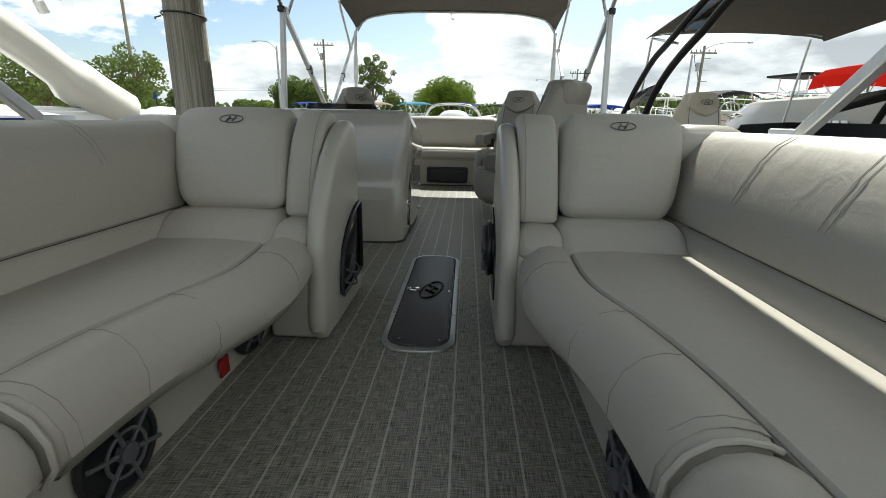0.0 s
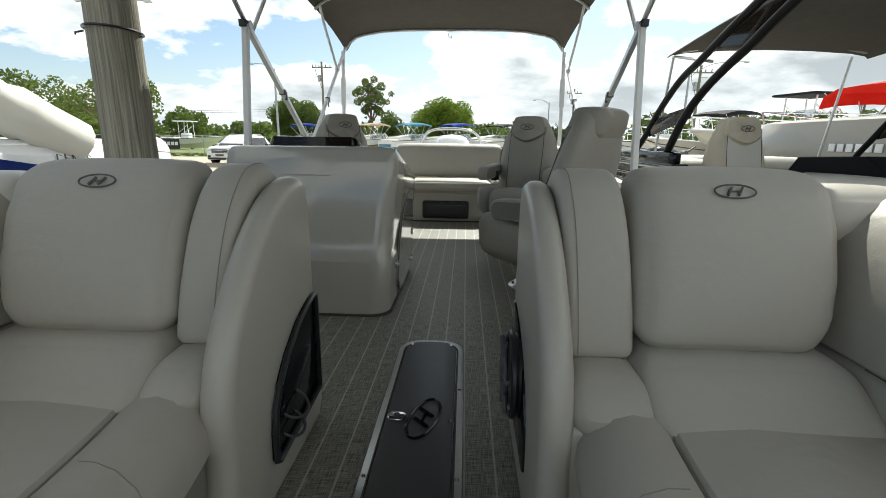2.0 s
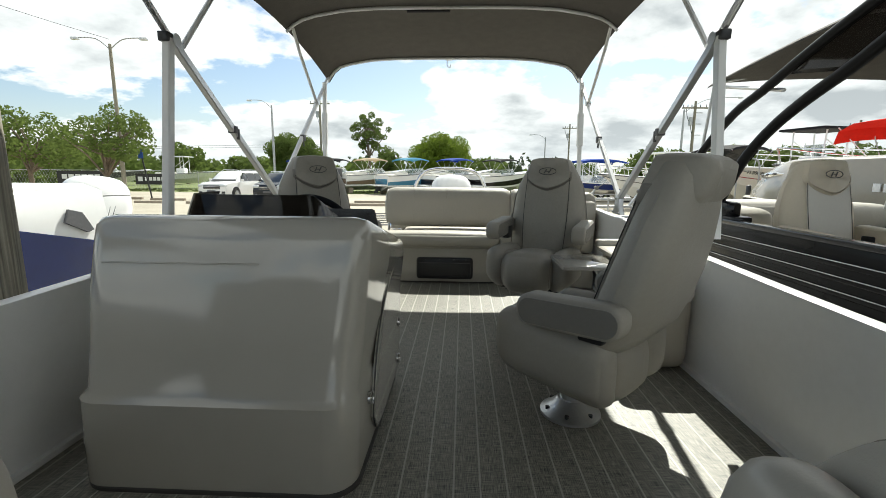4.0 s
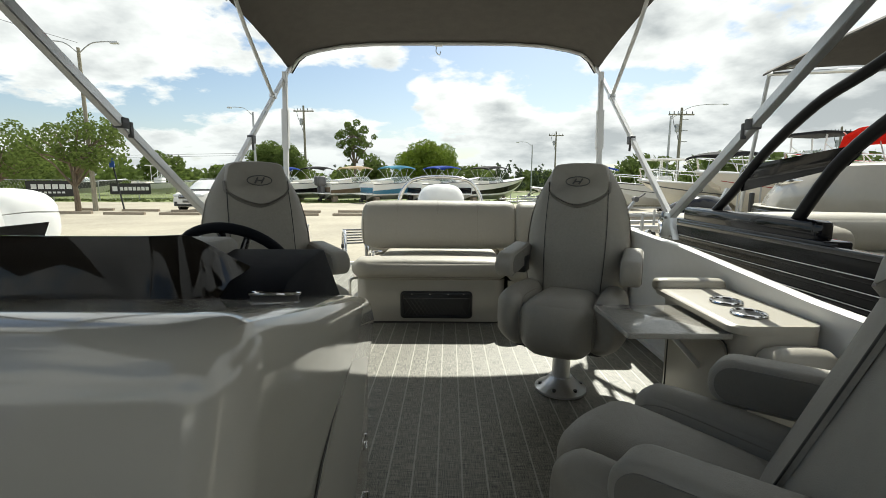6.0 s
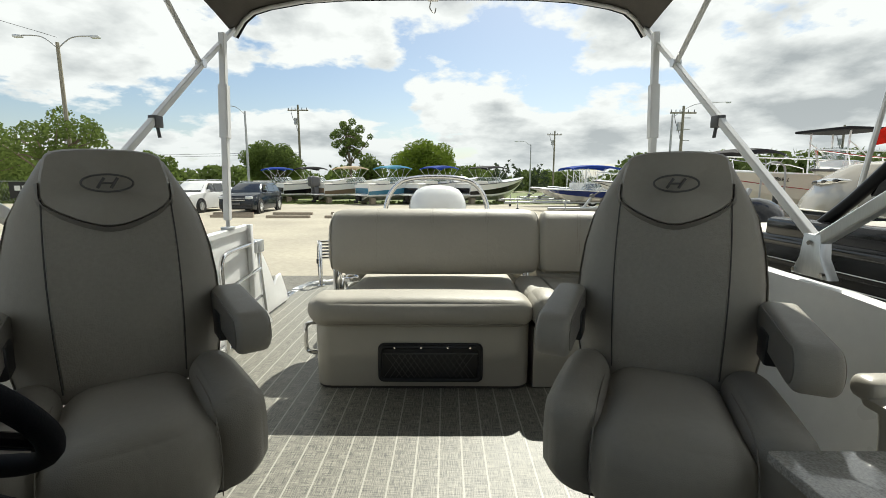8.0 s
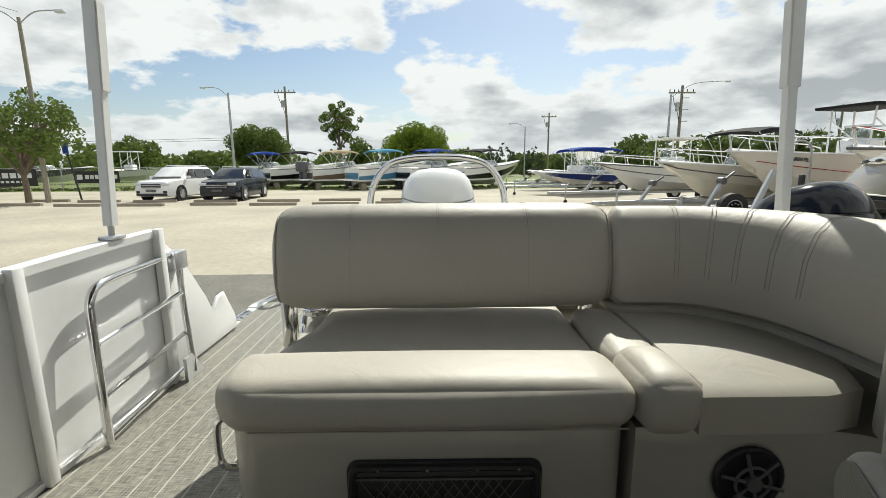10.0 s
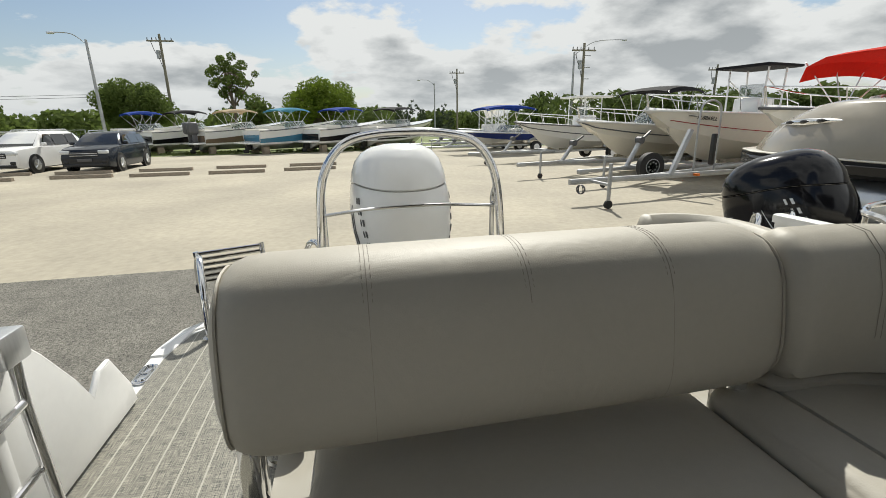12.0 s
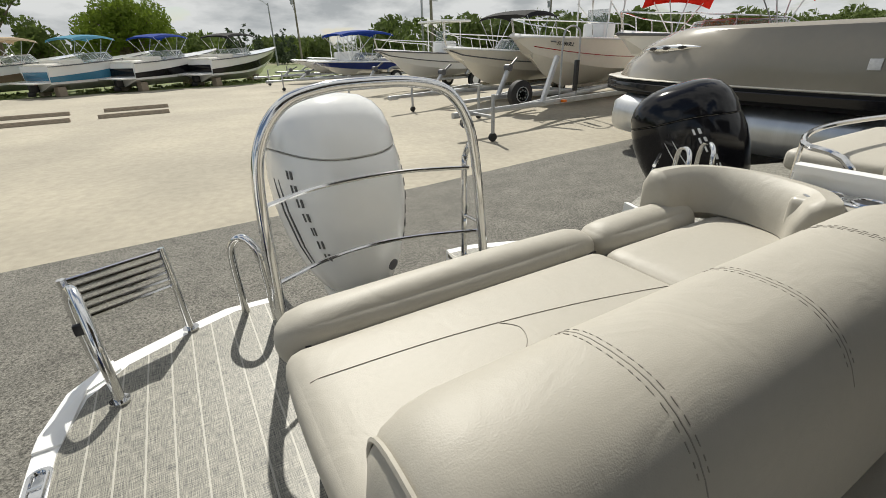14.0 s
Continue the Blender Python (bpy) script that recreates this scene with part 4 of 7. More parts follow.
for k in range(-3, 17):
    for s in (-1, 1):
        x0 = -0.255 + 0.03 * k
        a, b = (x0, 0.072), (x0 + s * 0.085, 0.195)
        if -0.262 <= min(a[0], b[0]) and max(a[0], b[0]) <= 0.212:
            net.append(tube([(a[0], 5.914, a[1]), (b[0], 5.914, b[1])], 0.0018, 4))
part("net", merge(*net, tube([(-0.26, 5.914, 0.196), (0.21, 5.914, 0.196)], 0.004, 5)), LOGO, gr, "stretched cord net")
for x in (-0.2, -0.07, 0.06, 0.17):
    part("screw", disc((x, 5.906, 0.229), (0, 1, 0), 0.005, 0.006, 8), CHROME, gr)
part("grab_rail", tube(smooth_path([(-0.60, 6.02, 0.16), (-0.66, 6.02, 0.17), (-0.67, 6.02, 0.24), (-0.66, 6.02, 0.31), (-0.60, 6.02, 0.32)], 5), 0.011, 8), CHROME, bench, "small steel grab rail")
part("side_grab_rail", tube(smooth_path([(-0.60, 6.86, 0.17), (-0.68, 6.88, 0.2), (-0.69, 7.0, 0.32), (-0.68, 7.12, 0.2), (-0.60, 7.14, 0.17)], 5), 0.012, 8), CHROME, bench, "steel grab rail")
part("cup_holder", merge(ring_tube((-0.585, 6.76, 0.40), (0, 0, 1), 0.05, 0.007), disc((-0.585, 6.76, 0.385), (0, 0, 1), 0.046, 0.02)), CHROME, bench)

corner = thing("corner_seat", (0.85, 6.2, 0), "beige vinyl corner seat with curved stitched backrest", "corner seat")
part("base", loft([[(x, y, z) for x, y in ((0.488, 6.95), (0.488, 5.945), (0.9, 5.945), (1.06, 5.90), (1.18, 5.82), (1.29, 5.80), (1.29, 6.95))] for z in (0.01, 0.32)]), GEL, corner)
speaker(corner, (0.80, 5.935, 0.17), (0, -1, 0), 0.095)
part("seat_cushion", loft([[(x, y, z) for x, y in ((0.63, 6.60), (0.63, 5.90), (0.95, 5.90), (1.07, 5.93), (1.14, 6.05), (1.14, 6.60))] for z in (0.325, 0.36, 0.43)] + [[(x, y, 0.452) for x, y in ((0.645, 6.58), (0.645, 5.93), (0.94, 5.93), (1.05, 5.955), (1.115, 6.06), (1.115, 6.58))]]), VINYL, corner)
part("arm_cushion", cushion(0.482, 0.635, 5.875, 6.14, 0.325, 0.482, 0.05, 0.012, 8), VINYL, corner)
part("inner_cushion", cushion(0.482, 0.65, 6.1, 6.58, 0.325, 0.455, 0.04, 0.01, 8), VINYL, corner)
crv = smooth_path([(0.665, 6.56, 0), (0.85, 6.55, 0), (1.0, 6.48, 0), (1.12, 6.32, 0), (1.17, 6.12, 0), (1.185, 5.90, 0)], 5)
def sweep(path, sec):
    """A cushion section carried along a path, drawn in softly at both ends."""
    ca, cz = sum(q[0] for q in sec) / len(sec), sum(q[1] for q in sec) / len(sec)
    rings = []

    def add(p, d, grow):
        nrm = Vector((d.y, -d.x, 0))
        rings.append([p - nrm * (ca + (q - ca) * grow) + Vector((0, 0, cz + (z - cz) * grow)) for q, z in sec])
    heading = [(path[min(i + 1, len(path) - 1)] - path[max(i - 1, 0)]).normalized() for i in range(len(path))]
    ends = ((0.045, 0.45), (0.040, 0.72), (0.028, 0.89), (0.012, 0.975))
    for d, g in ends:
        add(path[0] - heading[0] * d, heading[0], g)
    for p, d in zip(path, heading):
        add(p, d, 1.0)
    for d, g in reversed(ends):
        add(path[-1] + heading[-1] * d, heading[-1], g)
    return loft(rings)
sec = ((0.03, 0.47), (0.075, 0.50), (0.09, 0.60), (0.08, 0.72), (0.05, 0.80), (0.0, 0.845), (-0.06, 0.852), (-0.11, 0.82), (-0.13, 0.75), (-0.13, 0.47))
part("backrest", sweep(crv, [(-a, z) for a, z in sec]), VINYL, corner)
part("lower_back", sweep(crv, [(-a, z) for a, z in ((0.03, 0.44), (0.055, 0.45), (0.06, 0.47), (0.04, 0.485), (-0.1, 0.485), (-0.1, 0.44))]), VINYL, corner)
for k in (5, 9, 12, 15, 18):
    p = crv[k]
    d = (crv[k + 1] - crv[k - 1]).normalized()
    nrm = Vector((d.y, -d.x, 0))
    for off in (0, 0.014):
        part("seam", tube([p + d * off + nrm * (a + 0.0012) + Vector((0, 0, z + 0.001)) for a, z in sec[2:7]], 0.0007, 5), SEAM, corner)
part("end_shell", box(1.05, 1.29, 5.80, 5.90, 0.32, 0.78, 0.04, 3), SHELL, corner)
plate = thing("cup_holder_panel", (1.2, 6.95, 0.62), "cream panel with three steel cup holders behind corner seat", "cup holder panel")
part("panel", box(1.12, 1.31, 6.70, 7.12, 0.02, 0.662, 0.025, 3), SHELL, plate)
part("rim_plate", extrude(rounded(1.145, 1.275, 6.73, 7.10, 0.05, 6), "z", 0.660, 0.668, 0.003), CHROME, plate, "polished rim round the cup holders")
for y in (7.03, 6.915, 6.80):
    cup = part("cup_holder", ring_tube((1.21, y, 0.670), (0, 0, 1), 0.045, 0.006), CHROME, plate)
    part("cup_hole", disc((1.21, y, 0.668), (0, 0, 1), 0.040, 0.006), BLACK, cup)

pad = thing("stern_sun_pad", (0.2, 7.2, 0), "cream vinyl sun pad with rolled cushions at the stern", "sun pad")
part("base", loft([[(x, y, z) for x, y in rounded(-0.60, 1.29, 6.955, 7.60, 0.08, 6)] for z in (0.02, 0.2, 0.40)]), GEL, pad)
def drape(bm, pts, lift=0.0012):
    """Plan points laid on top of a cushion."""
    tree_of = BVHTree.FromBMesh(bm)
    out = []
    for p in smooth_path([(*q, 0) for q in pts], 10):
        hit = tree_of.ray_cast(Vector((p.x, p.y, 3.0)), Vector((0, 0, -1)))[0]
        if hit:
            out.append(hit + Vector((0, 0, lift)))
    return out


left_pad = cushion(-0.665, 0.505, 6.865, 7.44, 0.36, 0.492, 0.05, 0.012, 14)
seams = [drape(left_pad, [(-0.63, 7.27), (-0.25, 7.235), (0.15, 7.17), (0.47, 7.10)]), drape(left_pad, [(-0.12, 7.215), (-0.085, 7.16), (-0.14, 7.08), (-0.32, 6.99), (-0.50, 6.92)])]
part("left_pad", left_pad, VINYL, pad)
for line in seams:
    part("seam", tube(line, 0.0011, 5), SEAM, pad)
part("right_pad", cushion(0.51, 1.24, 6.865, 7.42, 0.36, 0.49, 0.05, 0.012, 10), VINYL, pad)
part("long_roll", cushion(-0.655, 0.53, 7.43, 7.60, 0.37, 0.545, 0.075, 0.012, 10), VINYL, pad)
part("short_roll", cushion(0.535, 1.14, 7.42, 7.60, 0.37, 0.54, 0.075, 0.012, 10), VINYL, pad)
part("piping", tube([(-0.60, 7.436, 0.474), (0.0, 7.436, 0.474), (0.5, 7.436, 0.474)], 0.004, 6), PIPING, pad)
crv2 = smooth_path([(1.0, 7.55, 0), (1.14, 7.53, 0), (1.24, 7.43, 0), (1.255, 7.26, 0), (1.20, 7.08, 0), (1.10, 7.0, 0)], 5)
part("headrest", sweep(crv2, [(-a, z) for a, z in ((0.04, 0.46), (0.08, 0.50), (0.075, 0.58), (0.045, 0.655), (0.0, 0.685), (-0.05, 0.68), (-0.08, 0.62), (-0.08, 0.46))]), VINYL, pad, "curved cream head cushion")

# ---- sun tops ----
def bimini(name, y0, y1, zc, ze, label, half=1.36):
    th = thing(name, (0, (y0 + y1) / 2, 0.72), label, "bimini top", "sun tops")
    ys = [y0 + (y1 - y0) * k / 12 for k in range(13)]
    xs = [half * v for v in (-1, -0.985, -0.95, -0.9, -0.82, -0.65, -0.45, -0.2, 0, 0.2, 0.45, 0.65, 0.82, 0.9, 0.95, 0.985, 1)]
    def height(x, y):
        t = (y - y0) / (y1 - y0)
        arch = 4 * t * (1 - t)
        a = abs(x) / half
        return ze + (zc - ze) * (1 - a ** 4.5) * 1.0 + 0.14 * arch - 0.10 * max(0, a - 0.93) / 0.07 * (0.3 + 0.7 * (2 * t - 1) ** 2)
    rings = []
    for y in ys:
        top = [(x, y, height(x, y) + 0.006) for x in xs]
        rings.append(top + [(x, y, height(x, y) - 0.004) for x in reversed(xs)])
    part("canopy", loft(rings), CANVAS, th)
    for y in (y0 + 0.01, y1 - 0.01):
        part("hem", tube([(x, y, height(x, y) - 0.006) for x in xs], 0.013, 8), CANVAS_BLACK, th, "dark hem")
    return th, height, xs


top, hgt, xs = bimini("bimini_top", 3.55, 7.0, 2.235, 2.09, "dark grey canvas sun top on aluminium frame")
for y in (4.7, 5.8, 6.95):
    part("bow", tube([(x, y, hgt(x, y) - 0.022) for x in xs], 0.013, 8), WHITE_ALU, top, "white frame tube")
for s, X1 in ((-1, -1.31), (1, 1.31)):
    part("bracket", extrude([(5.24, 0.715), (5.40, 0.715), (5.37, 0.78), (5.36, 0.86), (5.29, 0.86), (5.28, 0.78)], "x", X1 - 0.02, X1 + 0.02, 0.004), ALU, top, "rail bracket")
    for y, z in ((5.26, 0.73), (5.38, 0.73), (5.325, 0.83)):
        part("bolt", disc((X1 - s * 0.024, y, z), (1, 0, 0), 0.008, 0.01, 8), CHROME, top)
    part("main_strut", bar((X1, 5.31, 0.84), (s * 1.29, 4.10, 1.64), 0.036, 0.042), ALU, top)
    part("main_bow", tube(smooth_path([(s * 1.29, 4.14, 1.61), (s * 1.30, 3.85, 1.86), (s * 1.30, 3.62, 2.06), (s * 1.22, 3.58, 2.17)], 4), 0.016, 8), ALU, top)
    part("aft_strut", bar((X1, 5.33, 0.84), (s * 1.33, 6.46, 1.69), 0.03, 0.03), WHITE_ALU, top)
    part("aft_bow", bar((s * 1.33, 6.46, 1.69), (s * 1.35, 6.93, 2.02), 0.028, 0.028), WHITE_ALU, top)
    part("mid_strut", tube([(s * 1.33, 6.44, 1.69), (s * 1.32, 5.98, 2.05), (s * 1.31, 5.82, 2.19)], 0.014, 8), WHITE_ALU, top)
    part("fore_strut", tube([(s * 1.29, 4.2, 1.62), (s * 1.29, 4.55, 2.0), (s * 1.28, 4.68, 2.13)], 0.014, 8), WHITE_ALU, top)
    part("post", bar((s * 1.285, 3.955, 0.72), (s * 1.285, 4.085, 1.63), 0.038, 0.045), WHITE_ALU, top, "upright white post")
    part("post_cap", box(s * 1.29 - 0.024, s * 1.29 + 0.024, 4.045, 4.10, 1.61, 1.655, 0.006), BLACK, top)
    part("post", bar((s * 1.325, 6.62, 0.79), (s * 1.325, 6.716, 1.93), 0.038, 0.04), WHITE_ALU, top, "upright white post")
    part("post_sleeve", bar((s * 1.325, 6.663, 1.30), (s * 1.325, 6.69, 1.62), 0.056, 0.05), WHITE_ALU, top)
    part("post_foot", merge(cyl((s * 1.325, 6.62, 0.70), (s * 1.325, 6.62, 0.80), 0.012), box(s * 1.325 - 0.03, s * 1.325 + 0.03, 6.58, 6.66, 0.735, 0.75, 0.004)), ALU, top)
    part("joint", disc((s * 1.29, 4.12, 1.63), (1, 0, 0), 0.032, 0.055, 14), ALU, top)
    part("joint", disc((s * 1.33, 6.45, 1.69), (1, 0, 0), 0.024, 0.045, 14), ALU, top)
    part("strut_clip", merge(box(s * 1.30 - 0.024, s * 1.30 + 0.024, 4.655, 4.70, 1.24, 1.285, 0.006), box(s * 1.285 - 0.008, s * 1.285 + 0.008, 4.70, 4.72, 1.205, 1.27, 0.003)), PRINT, top, "dark strut clip")
    part("strut_clip", merge(box(s * 1.32 - 0.02, s * 1.32 + 0.02, 5.95, 6.01, 1.285, 1.34, 0.006), tube([(s * 1.32, 5.99, 1.29), (s * 1.32, 6.0, 1.24)], 0.008, 6)), PRINT, top, "dark strut clip")
lamp = part("dome_light", merge(box(-0.075, 0.0, 6.93, 6.98, 2.205, 2.235, 0.008), tube(smooth_path([(-0.05, 6.96, 2.21), (-0.06, 6.96, 2.16), (-0.03, 6.96, 2.13), (-0.02, 6.96, 2.16)], 4), 0.004, 6)), WHITE_ALU, top, "small white light with a loose wire")
part("zip_pocket", box(-0.36, 0.0, 5.86, 5.90, 2.335, 2.345, 0.003), CANVAS_BLACK, top)

top2, hgt2, xs2 = bimini("bimini_top", 0.0, 3.74, 2.27, 2.12, "dark grey canvas sun top over the front lounges", 1.405)
for s in (-1, 1):
    part("strut", bar((s * 1.31, 1.83, 0.74), (s * 1.31, 0.2, 2.08), 0.036, 0.042), ALU, top2)
    part("bracket", box(s * 1.31 - 0.02, s * 1.31 + 0.02, 1.78, 1.92, 0.715, 0.80, 0.006), ALU, top2)

# ---- stern fittings ----
arch = thing("tow_arch", (-0.05, 8.2, 0), "polished steel tow arch over the outboard motor", "tow arch")
part("hoop", tube(smooth_path([(-0.565, 8.12, 0.0), (-0.56, 8.15, 0.35), (-0.545, 8.19, 0.72), (-0.50, 8.20, 0.90), (-0.40, 8.2, 1.02), (-0.25, 8.2, 1.065), (-0.05, 8.2, 1.075), (0.15, 8.2, 1.065), (0.31, 8.2, 1.02), (0.41, 8.2, 0.90), (0.455, 8.19, 0.72), (0.47, 8.15, 0.35), (0.475, 8.12, 0.0)], 6), 0.024, 12), CHROME, arch)
for s, x in ((-1, -0.54), (1, 0.45)):
    part("rear_leg", tube(smooth_path([(x, 8.20, 0.78), (x, 8.26, 0.72), (x, 8.28, 0.6), (x, 8.29, 0.0)], 4), 0.016, 8), CHROME, arch)
    for z in (0.15, 0.38):
        part("tie", tube([(x, 8.16, z), (x, 8.285, z)], 0.009, 6), CHROME, arch)
part("cross_bar", tube(smooth_path([(-0.54, 8.21, 0.64), (-0.3, 8.36, 0.635), (-0.05, 8.40, 0.635), (0.2, 8.36, 0.64), (0.45, 8.23, 0.645)], 6), 0.010, 8), CHROME, arch)
part("cross_bar", tube(smooth_path([(-0.55, 8.16, 0.32), (-0.3, 8.30, 0.31), (-0.05, 8.34, 0.31), (0.2, 8.30, 0.31), (0.46, 8.18, 0.32)], 6), 0.010, 8), CHROME, arch)
part("foot", merge(disc((-0.565, 8.12, 0.008), (0, 0, 1), 0.045, 0.012), disc((0.475, 8.12, 0.008), (0, 0, 1), 0.045, 0.012)), CHROME, arch)

hand = thing("grab_hoop", (-0.62, 8.5, 0), "polished steel grab hoop on the stern deck", "grab rail", "stern hoops")
part("tube", tube(smooth_path([(-0.555, 8.42, 0.0), (-0.565, 8.44, 0.30), (-0.59, 8.47, 0.40), (-0.63, 8.51, 0.425), (-0.67, 8.55, 0.38), (-0.68, 8.57, 0.28), (-0.675, 8.58, 0.0)], 6), 0.018, 10), CHROME, hand)
ladder = thing("boarding_ladder", (-1.08, 8.35, 0), "folded polished steel boarding ladder on the stern deck", "ladder")
part("handrail", tube(smooth_path([(-1.188, 8.155, 0.0), (-1.20, 8.20, 0.22), (-1.225, 8.30, 0.36), (-1.255, 8.40, 0.40), (-1.285, 8.45, 0.34), (-1.29, 8.46, 0.2), (-1.28, 8.45, 0.0)], 6), 0.019, 10), CHROME, ladder)
part("handrail", tube([(-0.925, 8.555, 0.0), (-0.935, 8.575, 0.2), (-0.95, 8.60, 0.42)], 0.016, 10), CHROME, ladder)
part("side_rail", tube([(-1.27, 8.46, 0.02), (-1.29, 8.47, 0.42)], 0.016, 8), CHROME, ladder)
for k in range(6):
    z = 0.405 - 0.034 * k
    part("rung", tube([(-1.29 + 0.006 * k, 8.475, z), (-0.945 + 0.004 * k, 8.60, z)], 0.011, 8), CHROME, ladder)
for x, y in ((-1.188, 8.155), (-0.925, 8.555)):
    part("foot", disc((x, y, 0.01), (0, 0, 1), 0.035, 0.014, 16), CHROME, ladder)
part("clamp", box(-1.31, -1.26, 8.43, 8.48, 0.18, 0.23, 0.006), BLACK, ladder)
cleat = thing("deck_cleat", (-1.39, 7.84, 0), "pull-up chrome mooring cleat in the deck edge", "cleat")
part("plate", extrude(rounded(-1.425, -1.355, 7.75, 7.93, 0.03, 5), "z", 0.0, 0.01, 0.003), CHROME, cleat)
part("grip", merge(tube([(x, y, 0.012) for x, y in rounded(-1.412, -1.368, 7.77, 7.91, 0.018, 4)], 0.006, 6, closed=True), tube([(-1.41, 7.84, 0.012), (-1.37, 7.84, 0.012)], 0.005, 6)), CHROME, cleat)
corner_cap = thing("deck_corner_cap", (-1.3, 8.3, 0), "white moulded corner cap of the deck", "corner cap")
part("cap", extrude([(-1.435, 8.02), (-1.35, 8.02), (-1.31, 8.30), (-1.20, 8.39), (-1.235, 8.478), (-1.375, 8.318), (-1.43, 8.1)], "z", -0.1, 0.009, 0.004), WHITE, corner_cap)


def outboard(name, base, tilt, lean, paint, label, text, sc=1.0, mark=205):
    """An outboard motor; base: the middle of its cowl."""
    th = thing(name, base, label, "outboard motor", "", lean)
    th.matrix_basis = pose(*base, tilt, 0, lean)
    cowl = ((-0.47, 0.11, -0.20, 0.15), (-0.42, 0.165, -0.25, 0.20), (-0.32, 0.215, -0.295, 0.25), (-0.18, 0.258, -0.325, 0.30), (-0.02, 0.282, -0.34, 0.34), (0.10, 0.284, -0.335, 0.355), (0.19, 0.275, -0.322, 0.352), (0.232, 0.267, -0.312, 0.345), (0.236, 0.260, -0.305, 0.338))
    cap = ((0.240, 0.260, -0.305, 0.338), (0.245, 0.267, -0.312, 0.345), (0.30, 0.258, -0.302, 0.335), (0.36, 0.236, -0.272, 0.30), (0.405, 0.20, -0.225, 0.25), (0.432, 0.15, -0.165, 0.18), (0.446, 0.08, -0.09, 0.10), (0.449, 0.01, -0.01, 0.01))

    def at(z, hw, y0, y1, a):
        ca, sa = math.cos(a), math.sin(a)
        dip = 0.055 * max(0.0, -sa) ** 1.5 * max(0.0, 1 - abs(z - 0.24) / 0.2)
        return Vector((hw * math.copysign(abs(ca) ** 0.8, ca) * sc, ((y0 + y1) / 2 + (y1 - y0) / 2 * math.copysign(abs(sa) ** 0.8, sa)) * sc, (z - dip) * sc))

    def ring(z, hw, y0, y1):
        return [at(z, hw, y0, y1, 2 * math.pi * k / 36) for k in range(36)]

    def skin_at(z, deg, off=0.003):
        """A place on the cowl's side, a little proud of it."""
        v = [float(np.interp(z, [c[0] for c in cowl], [c[j] for c in cowl])) for j in (1, 2, 3)]
        p = at(z, *v, radians(deg))
        out = Vector((p.x, p.y, 0)).normalized()
        return p + out * off * sc
    part("cowl", loft([ring(*c) for c in cowl]), paint, th, local=True)
    part("cowl_top", loft([ring(*c) for c in cap]), paint, th, local=True)
    part("gap", tube([Vector(p) * 1.001 for p in ring(0.238, 0.264, -0.309, 0.342)], 0.0010 * sc, 5, closed=True), SEAM, th, local=True)
    part("midsection", loft([ring(z, w, a, b) for z, w, a, b in ((-1.15, 0.05, -0.12, 0.22), (-0.8, 0.07, -0.14, 0.2), (-0.6, 0.11, -0.2, 0.18), (-0.44, 0.15, -0.23, 0.19))]), paint, th, local=True)
    part("bracket", merge(box(-0.13 * sc, 0.13 * sc, -0.50 * sc, -0.22 * sc, -0.75 * sc, -0.42 * sc, 0.03), box(-0.10 * sc, 0.10 * sc, -0.56 * sc, -0.46 * sc, -0.95 * sc, -0.60 * sc, 0.02)), BLACK, th, local=True)
    part("badge", disc(skin_at(-0.33, 292, 0.002), (0.3, -1, -0.3), 0.028 * sc, 0.006, 16), PRINT, th, "small dark badge", True)
    # side lettering as plain strokes that follow the cowl, and two sweeping stripes
    for side in (0, 1):
        turn = (lambda d: d) if side == 0 else (lambda d: 540 - d)
        if text:
            for k in range(7):
                z, d = 0.15 - 0.062 * k, mark + 3.2 * k
                w, h = (3.4 if k != 4 else 2.2), 0.019
                for e in ((-1, -0.5), (0.3, 1)):
                    quad = [(z - h * 0.9, turn(d + w * e[0])), (z - h * 0.9, turn(d + w * e[1])), (z + h, turn(d + w * e[1] - 0.8)), (z + h, turn(d + w * e[0] - 0.8))]
                    part("side_mark", loft([[skin_at(q, a, 0.0005) for q, a in quad], [skin_at(q, a, 0.0035) for q, a in quad]]), text, th, local=True)
        for o in (0, 7):
            part("side_stripe", tube([skin_at(0.12 - 0.05 * k, turn(mark - 17 - o + 1.6 * k), 0.001) for k in range(9)], [0.002 + 0.004 * math.sin(math.pi * k / 8) for k in range(9)], 5), text or PRINT, th, local=True)
    return th


outboard("outboard_motor", (-0.045, 8.85, 0.45), -6, 6, WHITE, "large white outboard motor with grey lettering strokes", LOGO, 1.2)


# ---- ground ----
G = -0.7
structure("ground", box(-1500, 1500, -1500, 1500, G - 0.5, G - 0.012, 0), SOIL, "flat grassy land reaching the horizon", "ground")
structure("pavement", extrude([(-90, 11.9), (-2.6, 11.97), (2.3, 12.15), (5.2, 12.45), (20, 13.5), (90, 16), (90, 38), (-90, 38.6)], "z", G - 0.1, G - 0.004), CONCRETE, "pale sandy paved boat yard lot", "paving")
structure("road", extrude([(-90, -60), (90, -60), (90, 16), (20, 13.5), (5.2, 12.45), (2.3, 12.15), (-2.6, 11.97), (-90, 11.9)], "z", G - 0.1, G), ASPHALT, "worn grey gravelly asphalt strip under the boats", "asphalt")
structure("grass_verge", extrude([(-90, 38.6), (90, 38), (90, 75), (-90, 75)], "z", G - 0.1, G - 0.002), GRASS, "green grass strip behind the lot", "grass")


